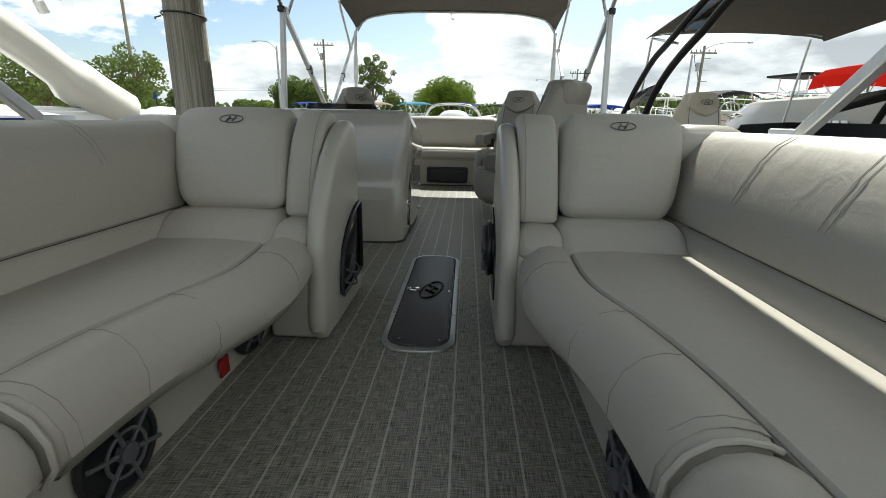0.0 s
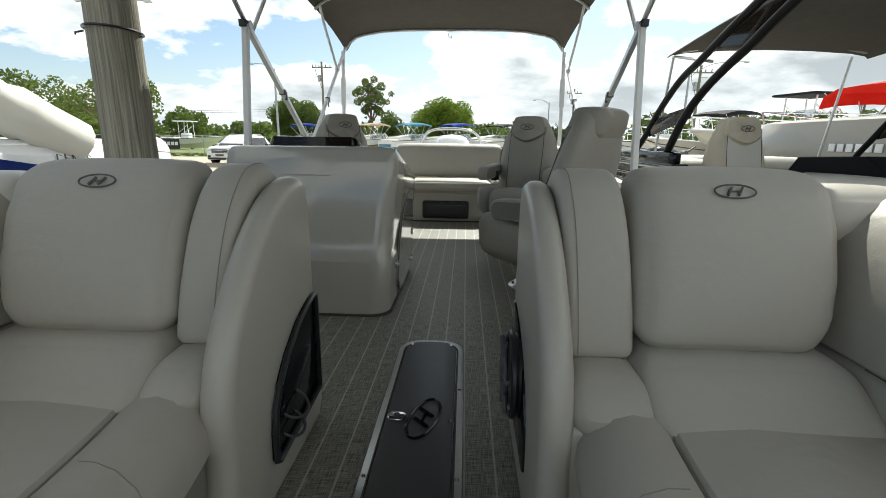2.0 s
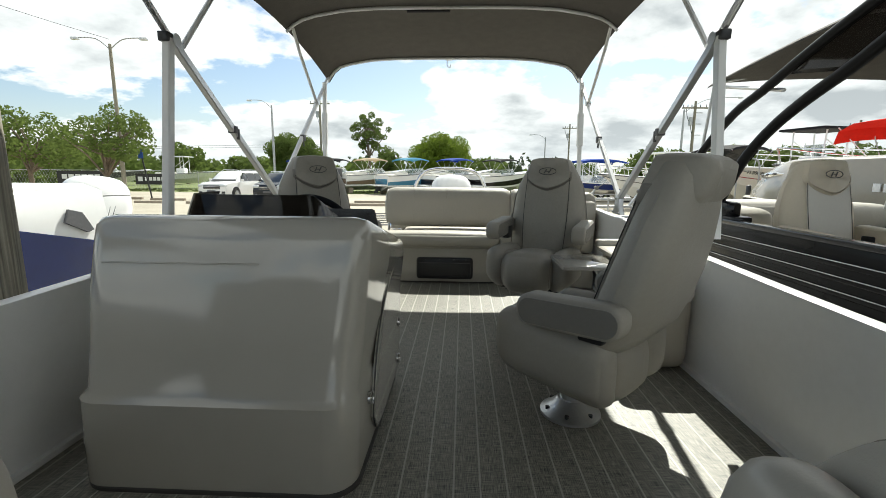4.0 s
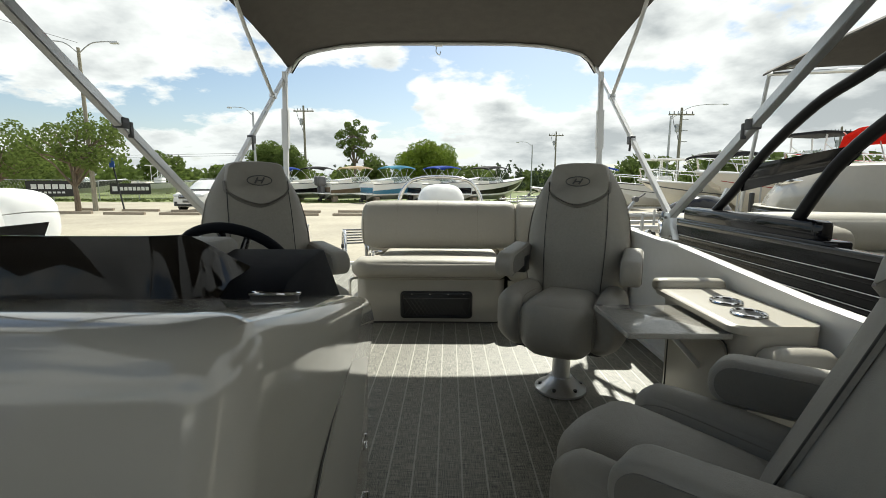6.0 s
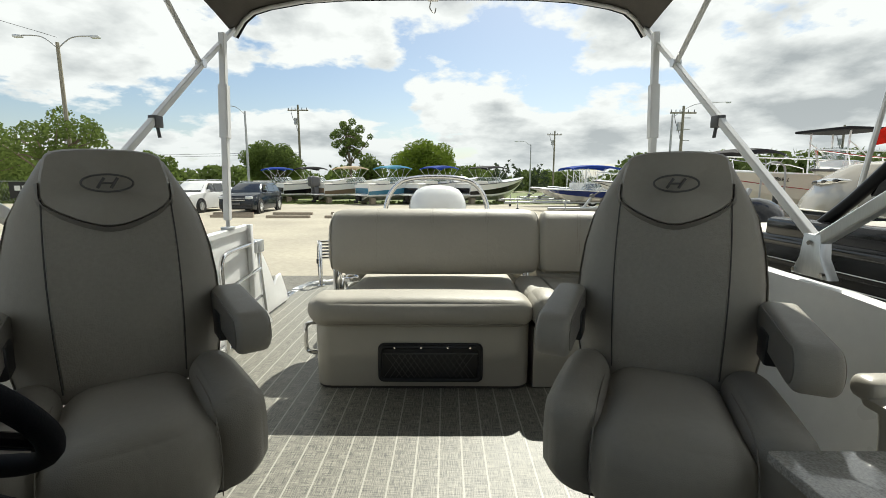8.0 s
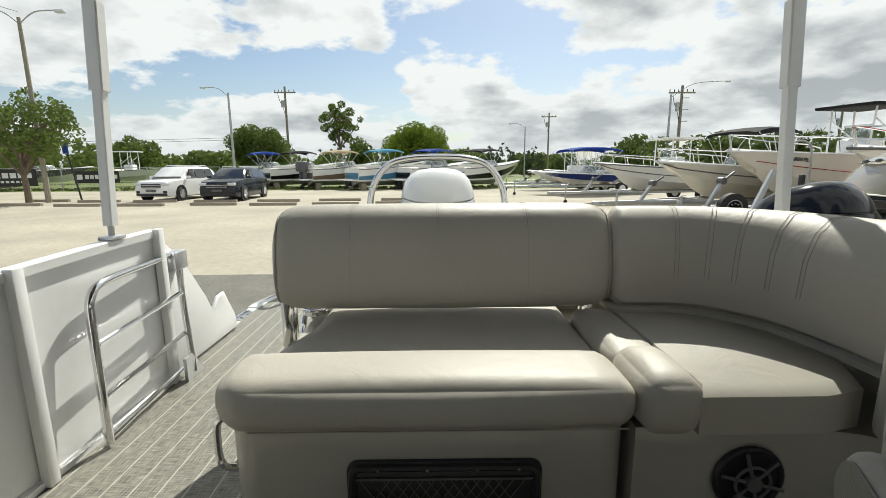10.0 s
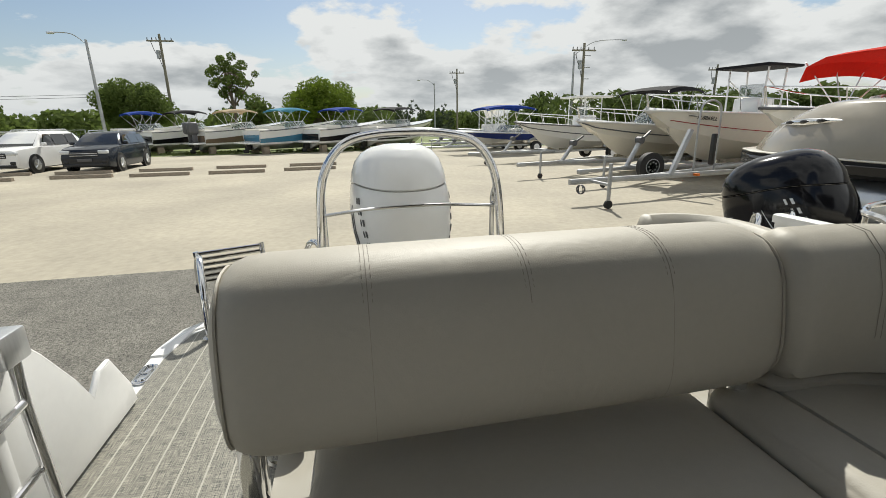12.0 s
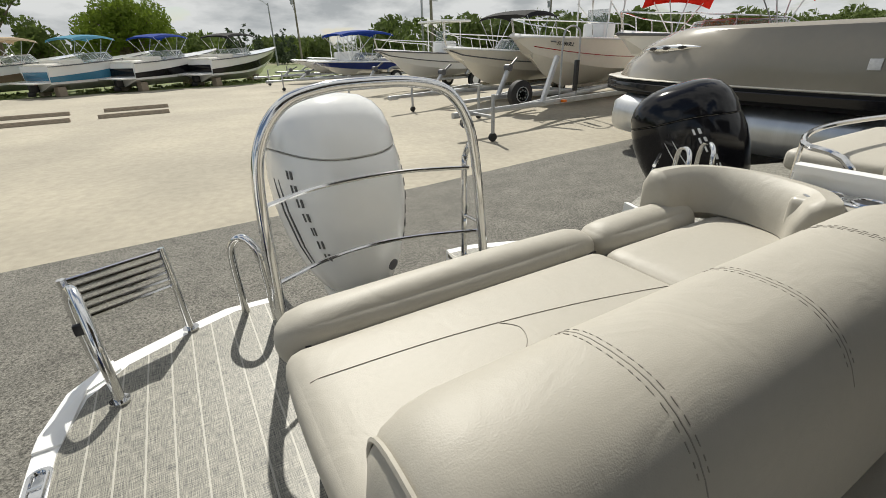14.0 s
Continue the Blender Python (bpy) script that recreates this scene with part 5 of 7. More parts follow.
def leaf_cloud(centres, count, size, seed, flat=0.85):
    """Small leaf faces scattered through ball-shaped clumps (x, y, z, radius)."""
    rnd = random.Random(seed)
    verts, faces = [], []
    total = sum(c[3] ** 2 for c in centres)
    for cx, cy, cz, r in centres:
        for _ in range(int(count * r * r / total)):
            d = Vector((rnd.gauss(0, 1), rnd.gauss(0, 1), rnd.gauss(0, 1))).normalized() * r * (0.55 + 0.5 * rnd.random() ** 0.6)
            p = Vector((cx, cy, cz)) + Vector((d.x, d.y, d.z * flat))
            a = Vector((rnd.gauss(0, 1), rnd.gauss(0, 1), rnd.gauss(0, 1))).normalized()
            b = a.orthogonal().normalized()
            s = size * (0.5 + rnd.random())
            i = len(verts)
            verts += [p - a * s, p + b * s * 0.55, p + a * s, p - b * s * 0.55]
            faces.append((i, i + 1, i + 2, i + 3))
    me = bpy.data.meshes.new("leaves")
    me.from_pydata(verts, [], faces)
    return me


def tree(base, trunk_h, trunk_r, clumps, count, size, mat, label, seed, name="tree"):
    th = thing(name, base, label, "tree")
    bx, by, bz = base
    rnd = random.Random(seed)
    stem = [Vector((rnd.uniform(-0.06, 0.06) * trunk_h * k / 4, rnd.uniform(-0.06, 0.06) * trunk_h * k / 4, trunk_h * k / 4)) for k in range(5)]
    limbs = [tube(stem, [trunk_r * (1 - 0.12 * k) for k in range(5)], 9)]
    for c in clumps:
        a = stem[rnd.choice((2, 3, 4))]
        b = Vector(c[:3])
        limbs.append(tube([a, a.lerp(b, 0.5) + Vector((rnd.uniform(-0.2, 0.2), 0, 0.15)), b], [trunk_r * 0.45, trunk_r * 0.28, trunk_r * 0.1], 6))
    part("trunk", merge(*limbs), BARK, th, local=True)
    me = leaf_cloud(clumps, count, size, seed)
    me.materials.append(mat)
    crown = new("crown", me)
    crown.parent = th
    return th


def clumps_in(w, d, z0, z1, n, r, seed):
    rnd = random.Random(seed)
    out = []
    while len(out) < n:
        x, y, z = rnd.uniform(-1, 1), rnd.uniform(-1, 1), rnd.uniform(-1, 1)
        if x * x + y * y + z * z < 1:
            out.append((x * w, y * d, (z0 + z1) / 2 + z * (z1 - z0) / 2, r * rnd.uniform(0.7, 1.3)))
    return out


tree((-20.9, 28.0, G), 2.6, 0.16, clumps_in(2.6, 2.0, 2.2, 5.3, 26, 0.62, 3), 5200, 0.085, LEAF, "slender olive-green shade tree beside the lot", 3)
tree((-28.5, 31, G), 3.0, 0.18, clumps_in(3.0, 2.4, 2.0, 5.2, 24, 0.8, 4), 4200, 0.11, LEAF, "olive-green shade tree behind the fence", 4)
tree((-2.9, 58, G), 2.5, 0.35, clumps_in(3.4, 2.8, 1.7, 6.2, 60, 0.95, 5), 20000, 0.125, LEAF_BRIGHT, "broad round bright green tree behind the boats", 5)
tree((-21.4, 60, G), 2.5, 0.35, clumps_in(3.2, 2.8, 1.5, 6.3, 56, 0.95, 6), 19000, 0.125, LEAF, "broad round dark green tree behind the boats", 6)
rnd = random.Random(21)
pine = []
for layer, (reach, z) in enumerate(((1.6, 5.4), (2.7, 6.3), (3.0, 7.2), (2.3, 8.0), (1.2, 8.7))):
    for k in range(9 - layer):
        turn = rnd.uniform(0, 6.28)
        far_out = reach * rnd.uniform(0.35, 1.0)
        pine.append((far_out * math.cos(turn), far_out * math.sin(turn), z + rnd.uniform(-0.35, 0.35), rnd.uniform(0.30, 0.62)))
tree((-12.2, 62, G), 7.6, 0.2, pine, 6500, 0.10, LEAF, "tall thin-stemmed pine with an open crown", 7)
tree((-9.2, 59, G), 1.5, 0.25, clumps_in(1.5, 1.5, 1.0, 4.8, 16, 0.8, 8), 2600, 0.17, LEAF, "small dense green tree", 8)
tree((-37, 62, G), 2.0, 0.25, clumps_in(2.8, 2.5, 1.5, 5.2, 22, 1.0, 9), 3600, 0.2, LEAF, "green tree behind the fence", 9)

rnd = random.Random(11)
line = []
for k in range(260):
    a = rnd.random()
    x = -75 + 175 * a
    y = 66 + 24 * rnd.random() + (20 if x > 5 else 0)
    top = (3.0 if x < 5 else 3.6) + 1.5 * math.sin(x * 0.37) + rnd.uniform(-0.5, 0.8)
    for z in (0.6, 1.7, 2.8):
        if z < top:
            line.append((x + rnd.uniform(-1, 1), y, G + z, 1.3))
for k in range(70):
    x = 22 + 75 * rnd.random()
    for z in (0.8, 1.9, 2.9, 3.5):
        line.append((x + rnd.uniform(-1, 1), 55 + rnd.uniform(0, 14) - 0.25 * x, G + z * rnd.uniform(0.8, 1.1), 1.5))
for k in range(60):
    x = -75 + 40 * rnd.random()
    for z in (0.8, 2.0, 3.2):
        line.append((x, 20 + rnd.uniform(0, 40) - (x + 75) * 0.1, G + z, 1.4))
me = leaf_cloud(line, 110000, 0.36, 12)
me.materials.append(LEAF)
tagged(new("far_woods", me), "low dark green scrub and trees along the horizon", "woods", kind="stuff")
casuarina = []
for k in range(24):
    x = rnd.choice((-17.5, -15, 9, 11, 14, 40)) + rnd.uniform(-1.6, 1.6)
    h = rnd.uniform(3.5, 5.6)
    for j in range(9):
        casuarina.append((x + rnd.uniform(-0.15, 0.15), 78 + rnd.uniform(-3, 3), G + h * (0.15 + 0.1 * j), 0.55 * (1.15 - 0.1 * j)))
me = leaf_cloud(casuarina, 9000, 0.2, 13)
me.materials.append(LEAF_DARK)
tagged(new("casuarina_row", me), "dark feathery pines far behind the lot", "woods", kind="stuff")
grass_me = leaf_cloud([(rnd.uniform(-40, 12), 38.9 + rnd.uniform(0, 3), G + 0.03, 0.16) for _ in range(500)], 7000, 0.09, 14, 0.5)
grass_me.materials.append(GRASS)
tagged(new("grass_tufts", grass_me), "ragged grass tufts along the lot's edge", "grass", kind="stuff")

# ---- poles, lamps, wires ----
pole = thing("timber_pole", (-1.76, 3.5, G), "thick weathered timber mooring pole beside the boat", "pole")
rings = []
for k in range(24):
    z = G + 0.0 + k * 0.30
    rr = 0.142 - 0.0022 * k
    rings.append([(-1.765 + 0.008 * k * 0.3 + rr * math.cos(a) * (1 + 0.03 * math.sin(5 * a + k)), 3.5 + rr * math.sin(a) * (1 + 0.02 * math.sin(7 * a)), z) for a in (2 * math.pi * j / 26 for j in range(26))])
part("trunk", loft(rings), WOOD, pole)
part("band", ring_tube((-1.752, 3.5, 1.46), (0.03, 0.05, 1), 0.137, 0.007, 30, 6), BLACK, pole, "thin black strap")
part("band_tail", tube([(-1.89, 3.46, 1.455), (-1.915, 3.43, 1.44), (-1.905, 3.42, 1.43)], 0.005, 5), BLACK, pole)


def street_lamp(base, h, arms, label, r=0.09, mat=GALV):
    th = thing("street_lamp", base, label, "street lamp")
    part("pole", cyl((0, 0, 0), (0, 0, h), r * 1.3, r * 0.8, 12), mat, th, local=True)
    for dx, dy, dz in arms:
        arm = part("arm", tube(smooth_path([(0, 0, h - 0.3), (dx * 0.4, dy * 0.4, h + dz * 0.8), (dx, dy, h + dz)], 5), 0.03, 6), GALV, th, local=True)
        part("lamp_head", cushion(dx * 1.0 - 0.22, dx * 1.0 + 0.22, dy - 0.12, dy + 0.12, h + dz - 0.12, h + dz + 0.03, 0.05, 0.0, 4), LAMP_GLASS, arm, local=True)
    return th


street_lamp((-19.9, 28.0, G), 8.75, ((-2.0, 0, 0.35), (2.0, 0, 0.3)), "two-armed timber street lamp at the lot", 0.1, WOOD)
street_lamp((-17.9, 45, G), 7.9, ((-2.1, 0, 0.45),), "single-armed street lamp behind the cars", 0.1)
street_lamp((22.4, 50, G), 8.3, ((5.4, 0, 1.2),), "tall street lamp with a long arm", 0.11)
street_lamp((12.5, 72, G), 7.2, ((-2.2, 0, 0.4),), "slender grey street lamp far off", 0.09)


def utility_pole(base, h, label, rungs=0):
    th = thing("utility_pole", base, label, "utility pole")
    part("pole", cyl((0, 0, 0), (0, 0, h), 0.17, 0.12, 10), WOOD, th, local=True)
    part("crossarm", box(-1.3, 1.3, -0.06, 0.06, h - 0.75, h - 0.6, 0.02), WOOD, th, local=True)
    for x in (-1.2, -0.75, -0.35, 0.5, 1.1):
        part("insulator", cyl((x, 0, h - 0.6), (x, 0, h - 0.35), 0.05, 0.04, 8), PRINT, th, local=True)
    part("transformer", cyl((-0.35, 0, h - 2.4), (-0.35, 0, h - 1.6), 0.2, 0.2, 12), GALV, th, local=True)
    part("hanging_cable", tube(smooth_path([(-0.9, 0, h - 0.7), (-0.7, 0, h - 1.6), (-0.35, 0, h - 2.4), (-0.15, 0, h - 3.2)], 4), 0.03, 5), BLACK, th, local=True)
    for k in range(rungs):
        part("rung", box(-0.1, 0.75, -0.04, 0.04, h - 1.2 - 1.1 * k, h - 1.12 - 1.1 * k, 0.01), GALV, th, local=True)
    return th


utility_pole((-18.6, 62, G), 11.2, "timber utility pole with crossarm and transformer")
utility_pole((23.7, 50.5, G), 9.2, "utility pole with side rungs", 3)
utility_pole((19, 85, G), 10.5, "timber utility pole far behind the boats")
utility_pole((48, 60, G), 8.5, "distant utility pole behind the boats")
wires = thing("power_lines", (-30, 62, 8), "thin overhead power lines", "power line")
for z, y in ((3.9, 62), (4.2, 62.4)):
    part("wire", tube(smooth_path([(-95, y, z + 0.4), (-60, y, z - 0.15), (-18.6, y, z + 0.5)], 8), 0.025, 4), PRINT, wires)
part("wire", tube(smooth_path([(-19.9, 28.0, 8.3), (-24, 22, 9.3), (-34, 5, 12.5)], 8), 0.012, 4), PRINT, wires)

sign = thing("sign_post", (-19.2, 29.0, G), "short dark sign post with small blue sign", "sign")
part("post", cyl((-19.0, 29, G), (-19.45, 29, 2.1), 0.045, 0.04, 8), BLACK, sign)
part("plate", box(-19.6, -19.3, 28.95, 28.99, 1.75, 2.3, 0.01), BLUE_MARK, sign)

# ---- fence with banners ----
fence = thing("chain_link_fence", (-30, 42, G), "grey chain-link fence along the lot", "fence")
pts = [(-60, 30), (-40, 38), (-33, 40.2), (-30, 41.3), (-27.3, 42.4), (-24.6, 43.5), (-22, 44.6), (-19.5, 45.6)]
for x, y in pts:
    part("post", cyl((x, y, G), (x, y, G + 1.75), 0.04, 0.04, 8), GALV, fence)
part("top_rail", tube([(x, y, G + 1.72) for x, y in pts], 0.025, 6), GALV, fence)
mesh_lines = []
for (x0, y0), (x1, y1) in zip(pts[1:], pts[2:]):
    n = int(math.dist((x0, y0), (x1, y1)) / 0.22)
    for k in range(n):
        for s in (0, 1):
            a, b = (k + s * 3) / n, (k + 3 - s * 3) / n
            if max(a, b) <= 1:
                mesh_lines.append(tube([(x0 + (x1 - x0) * a, y0 + (y1 - y0) * a, G + 0.05), (x0 + (x1 - x0) * b, y0 + (y1 - y0) * b, G + 1.7)], 0.007, 3))
part("wire_mesh", merge(*mesh_lines), GALV, fence)


def banner(p0, p1, z0, z1, bars, label):
    th = thing("banner", ((p0[0] + p1[0]) / 2, (p0[1] + p1[1]) / 2, z0), label, "banner", "fence banners")
    d = (Vector((*p1, 0)) - Vector((*p0, 0)))
    nrm = Vector((d.y, -d.x, 0)).normalized()
    at = lambda a, z, o: Vector((*p0, 0)) + d * a + nrm * o + Vector((0, 0, z))
    part("cloth", loft([[at(0, z0, 0.02), at(1, z0, 0.02), at(1, z1, 0.02), at(0, z1, 0.02)], [at(0, z0, 0.05), at(1, z0, 0.05), at(1, z1, 0.05), at(0, z1, 0.05)]]), BLACK, th)
    for a, b, u, v in bars:
        zz = lambda q: z0 + (z1 - z0) * q
        part("print_bar", loft([[at(a, zz(u), 0.052), at(b, zz(u), 0.052), at(b, zz(v), 0.052), at(a, zz(v), 0.052)], [at(a, zz(u), 0.06), at(b, zz(u), 0.06), at(b, zz(v), 0.06), at(a, zz(v), 0.06)]]), SILVER_PRINT, th)
    return th


banner((-34.6, 39.5), (-31.4, 40.7), -0.35, 0.95, [(0.10 + 0.14 * k, 0.21 + 0.14 * k, 0.48, 0.78) for k in range(6)] + [(0.25 + 0.09 * k, 0.31 + 0.09 * k, 0.2, 0.32) for k in range(6)], "black fence banner with plain pale printing strokes")
banner((-29.2, 41.55), (-26.4, 42.7), -0.2, 0.75, [(0.24 + 0.105 * k, 0.32 + 0.105 * k, 0.35, 0.68) for k in range(7)] + [(0.06, 0.18, 0.3, 0.72)], "black fence banner with a pale printed badge")

# ---- parking stops ----
stop = thing("parking_stop", (0, 0, G), "low weathered concrete parking stop on the lot", "parking stop", "parking stops")
part("block", loft([[(x, y, z) for y, z in ((-0.09, -0.004), (0.09, -0.004), (0.07, 0.10), (0.05, 0.125), (-0.05, 0.125), (-0.07, 0.10))] for x in (-1.04, -1.02, 1.02, 1.04)]), CURB, stop, local=True)
stop.matrix_basis = pose(-1.9, 25.5, G, 0, 0, 2)
for x, y in ((-4.7, 25.2), (-7.5, 25.2), (-10.3, 25.45), (-13.5, 25.3), (-16.4, 25.4), (-19.5, 25.9), (-1.9, 27.6), (-5.0, 27.55), (-8.0, 27.35), (-11.1, 27.3), (-14.2, 27.5), (-17.2, 27.8), (-20.2, 28.4)):
    copy_thing(stop, pose(x, y, G, 0, 0, random.uniform(-2.5, 2.5)))


# ---- cars ----
def suv(base, rz, paint, label, h, roof_rails):
    """A tall family car; its nose points to -y."""
    th = thing("suv", base, label, "car", "parked cars", rz)
    W, Lh = 0.96, 2.4
    P = lambda n, bm, m, l="": part(n, bm, m, th, l, local=True)
    def sec(y, z0, z1, w0, w1):
        return [(-w0, y, z0), (-w0 - 0.02, y, (z0 + z1) * 0.5), (-w1, y, z1 - 0.05), (-w1 + 0.08, y, z1), (w1 - 0.08, y, z1), (w1, y, z1 - 0.05), (w0 + 0.02, y, (z0 + z1) * 0.5), (w0, y, z0)]
    P("body", loft([sec(*s) for s in ((-2.42, 0.40, 0.80, 0.72, 0.70), (-2.36, 0.28, 0.98, 0.86, 0.80), (-2.1, 0.24, 1.06, 0.93, 0.88), (-1.2, 0.24, 1.13, 0.95, 0.92), (0, 0.24, 1.12, 0.95, 0.93), (1.4, 0.24, 1.14, 0.95, 0.92), (2.15, 0.28, 1.12, 0.92, 0.88), (2.38, 0.40, 1.0, 0.84, 0.8))]), paint)
    cab = ((-1.25, 1.10, 0.86), (-0.55, h - 0.10, 0.68), (-0.35, h - 0.03, 0.66), (0.6, h, 0.67), (1.6, h - 0.03, 0.65), (1.95, h - 0.12, 0.62), (2.28, 1.10, 0.82))
    rings = []
    for y, z, w in cab:
        rings.append([(-0.90, y, 1.08), (-w - 0.03, y, max(1.09, z - 0.06)), (-w + 0.06, y, max(1.10, z)), (w - 0.06, y, max(1.10, z)), (w + 0.03, y, max(1.09, z - 0.06)), (0.90, y, 1.08)])
    P("roof", loft(rings), paint)
    P("windscreen", loft([[(-0.80, -1.22, 1.13), (0.80, -1.22, 1.13)], [(-0.66, -0.56, h - 0.13), (0.66, -0.56, h - 0.13)], [(-0.64, -0.50, h - 0.14), (0.64, -0.50, h - 0.14)], [(-0.78, -1.15, 1.10), (0.78, -1.15, 1.10)]], cap=False, closed=False), CAR_GLASS, "dark windscreen")
    for s in (-1, 1):
        for ya, yb in ((-0.85, -0.02), (0.04, 0.95), (1.0, 1.75)):
            za = h - 0.15
            lean = lambda z: s * (0.925 - (z - 1.08) / (h - 1.08) * 0.215)
            top_a = min(za, 1.14 + (ya + 1.2) * 0.85) if ya < -0.5 else za
            q = [(lean(1.15), ya, 1.15), (lean(1.15), yb, 1.15), (lean(za), yb - (0.12 if yb > 1.6 else 0), za), (lean(top_a), max(ya, -0.5), za)]
            P("side_window", loft([q, [(x + s * 0.012, y, z) for x, y, z in q]]), CAR_GLASS)
        P("door_mirror", cushion(*sorted((s * 0.93, s * 1.13)), -0.95, -0.80, 1.12, 1.27, 0.05, 0, 4), paint)
        P("headlamp", cushion(*sorted((s * 0.50, s * 0.86)), -2.44, -2.18, 0.80, 0.95, 0.05, 0, 4), LAMP_GLASS, "clear headlamp")
        P("fog_lamp", cushion(*sorted((s * 0.60, s * 0.80)), -2.44, -2.3, 0.42, 0.56, 0.04, 0, 4), BLACK)
        for y in (-1.48, 1.42):
            P("wheel_arch", disc((s * 0.93, y, 0.37), (1, 0, 0), 0.44, 0.1, 24), BLACK)
            tyre = part("wheel", tube([(s * 0.76, y, 0.36), (s * 0.80, y, 0.36), (s * 0.97, y, 0.36), (s * 1.0, y, 0.36)], [0.3, 0.36, 0.36, 0.31], 24), RUBBER, th, "black tyre", True)
            part("rim", merge(disc((s * 0.985, y, 0.36), (1, 0, 0), 0.22, 0.04, 20), *[tube([(s * 1.01, y, 0.36), (s * 1.01, y + 0.22 * math.cos(a), 0.36 + 0.22 * math.sin(a))], 0.025, 5) for a in (2 * math.pi * k / 5 for k in range(5))]), ALU, tyre, "silver spoked rim", True)
        if roof_rails:
            P("roof_rail", tube([(s * 0.58, -0.3, h - 0.02), (s * 0.58, -0.2, h + 0.05), (s * 0.58, 1.5, h + 0.05), (s * 0.58, 1.6, h - 0.02)], 0.02, 6), ALU)
    P("grille", cushion(-0.52, 0.52, -2.455, -2.36, 0.68, 0.90, 0.04, 0, 5), BLACK, "black front grille")
    P("grille_bar", merge(box(-0.50, 0.50, -2.465, -2.45, 0.82, 0.84, 0.004), box(-0.50, 0.50, -2.465, -2.45, 0.73, 0.75, 0.004)), CHROME)
    P("lower_bumper", box(-0.80, 0.80, -2.45, -2.3, 0.30, 0.42, 0.03), BLACK)
    P("number_plate", box(-0.26, 0.26, -2.475, -2.45, 0.50, 0.62, 0.005), PRINT)
    P("sill", box(-0.95, 0.95, -1.1, 1.0, 0.2, 0.3, 0.02), BLACK)
    return th


suv((-14.35, 30.2, G), -4, CAR_WHITE, "white family SUV parked facing the boats", 1.76, True)
suv((-11.05, 29.7, G), 2, CAR_DARK, "dark blue SUV parked facing the boats", 1.68, True)


# ---- boats on the yard ----
def hull_rings(L, B, keel, chine, stern, bow, flare=0.12, n=14):
    """Sections from the transom (x = 0) to the stem (x = L)."""
    out = []
    for k in range(n + 1):
        s = k / n
        b = B / 2 * (1 - max(0, (s - 0.45) / 0.55) ** 2.3)
        c = b * (0.86 - 0.35 * s ** 2)
        kz = keel + (bow - keel) * max(0, (s - 0.62) / 0.38) ** 2.4 * 0.93
        cz = chine + (bow - chine) * max(0, (s - 0.3) / 0.7) ** 2.2 * 0.72
        cz = max(cz, kz + 0.01)
        sz = stern + (bow - stern) * s ** 1.6
        x = L * s + (0.0 if s < 1 else 0.0)
        out.append((x + 0.25 * s ** 4, x, x - 0.35 * s ** 3, b, c, kz, cz, sz))
    return out


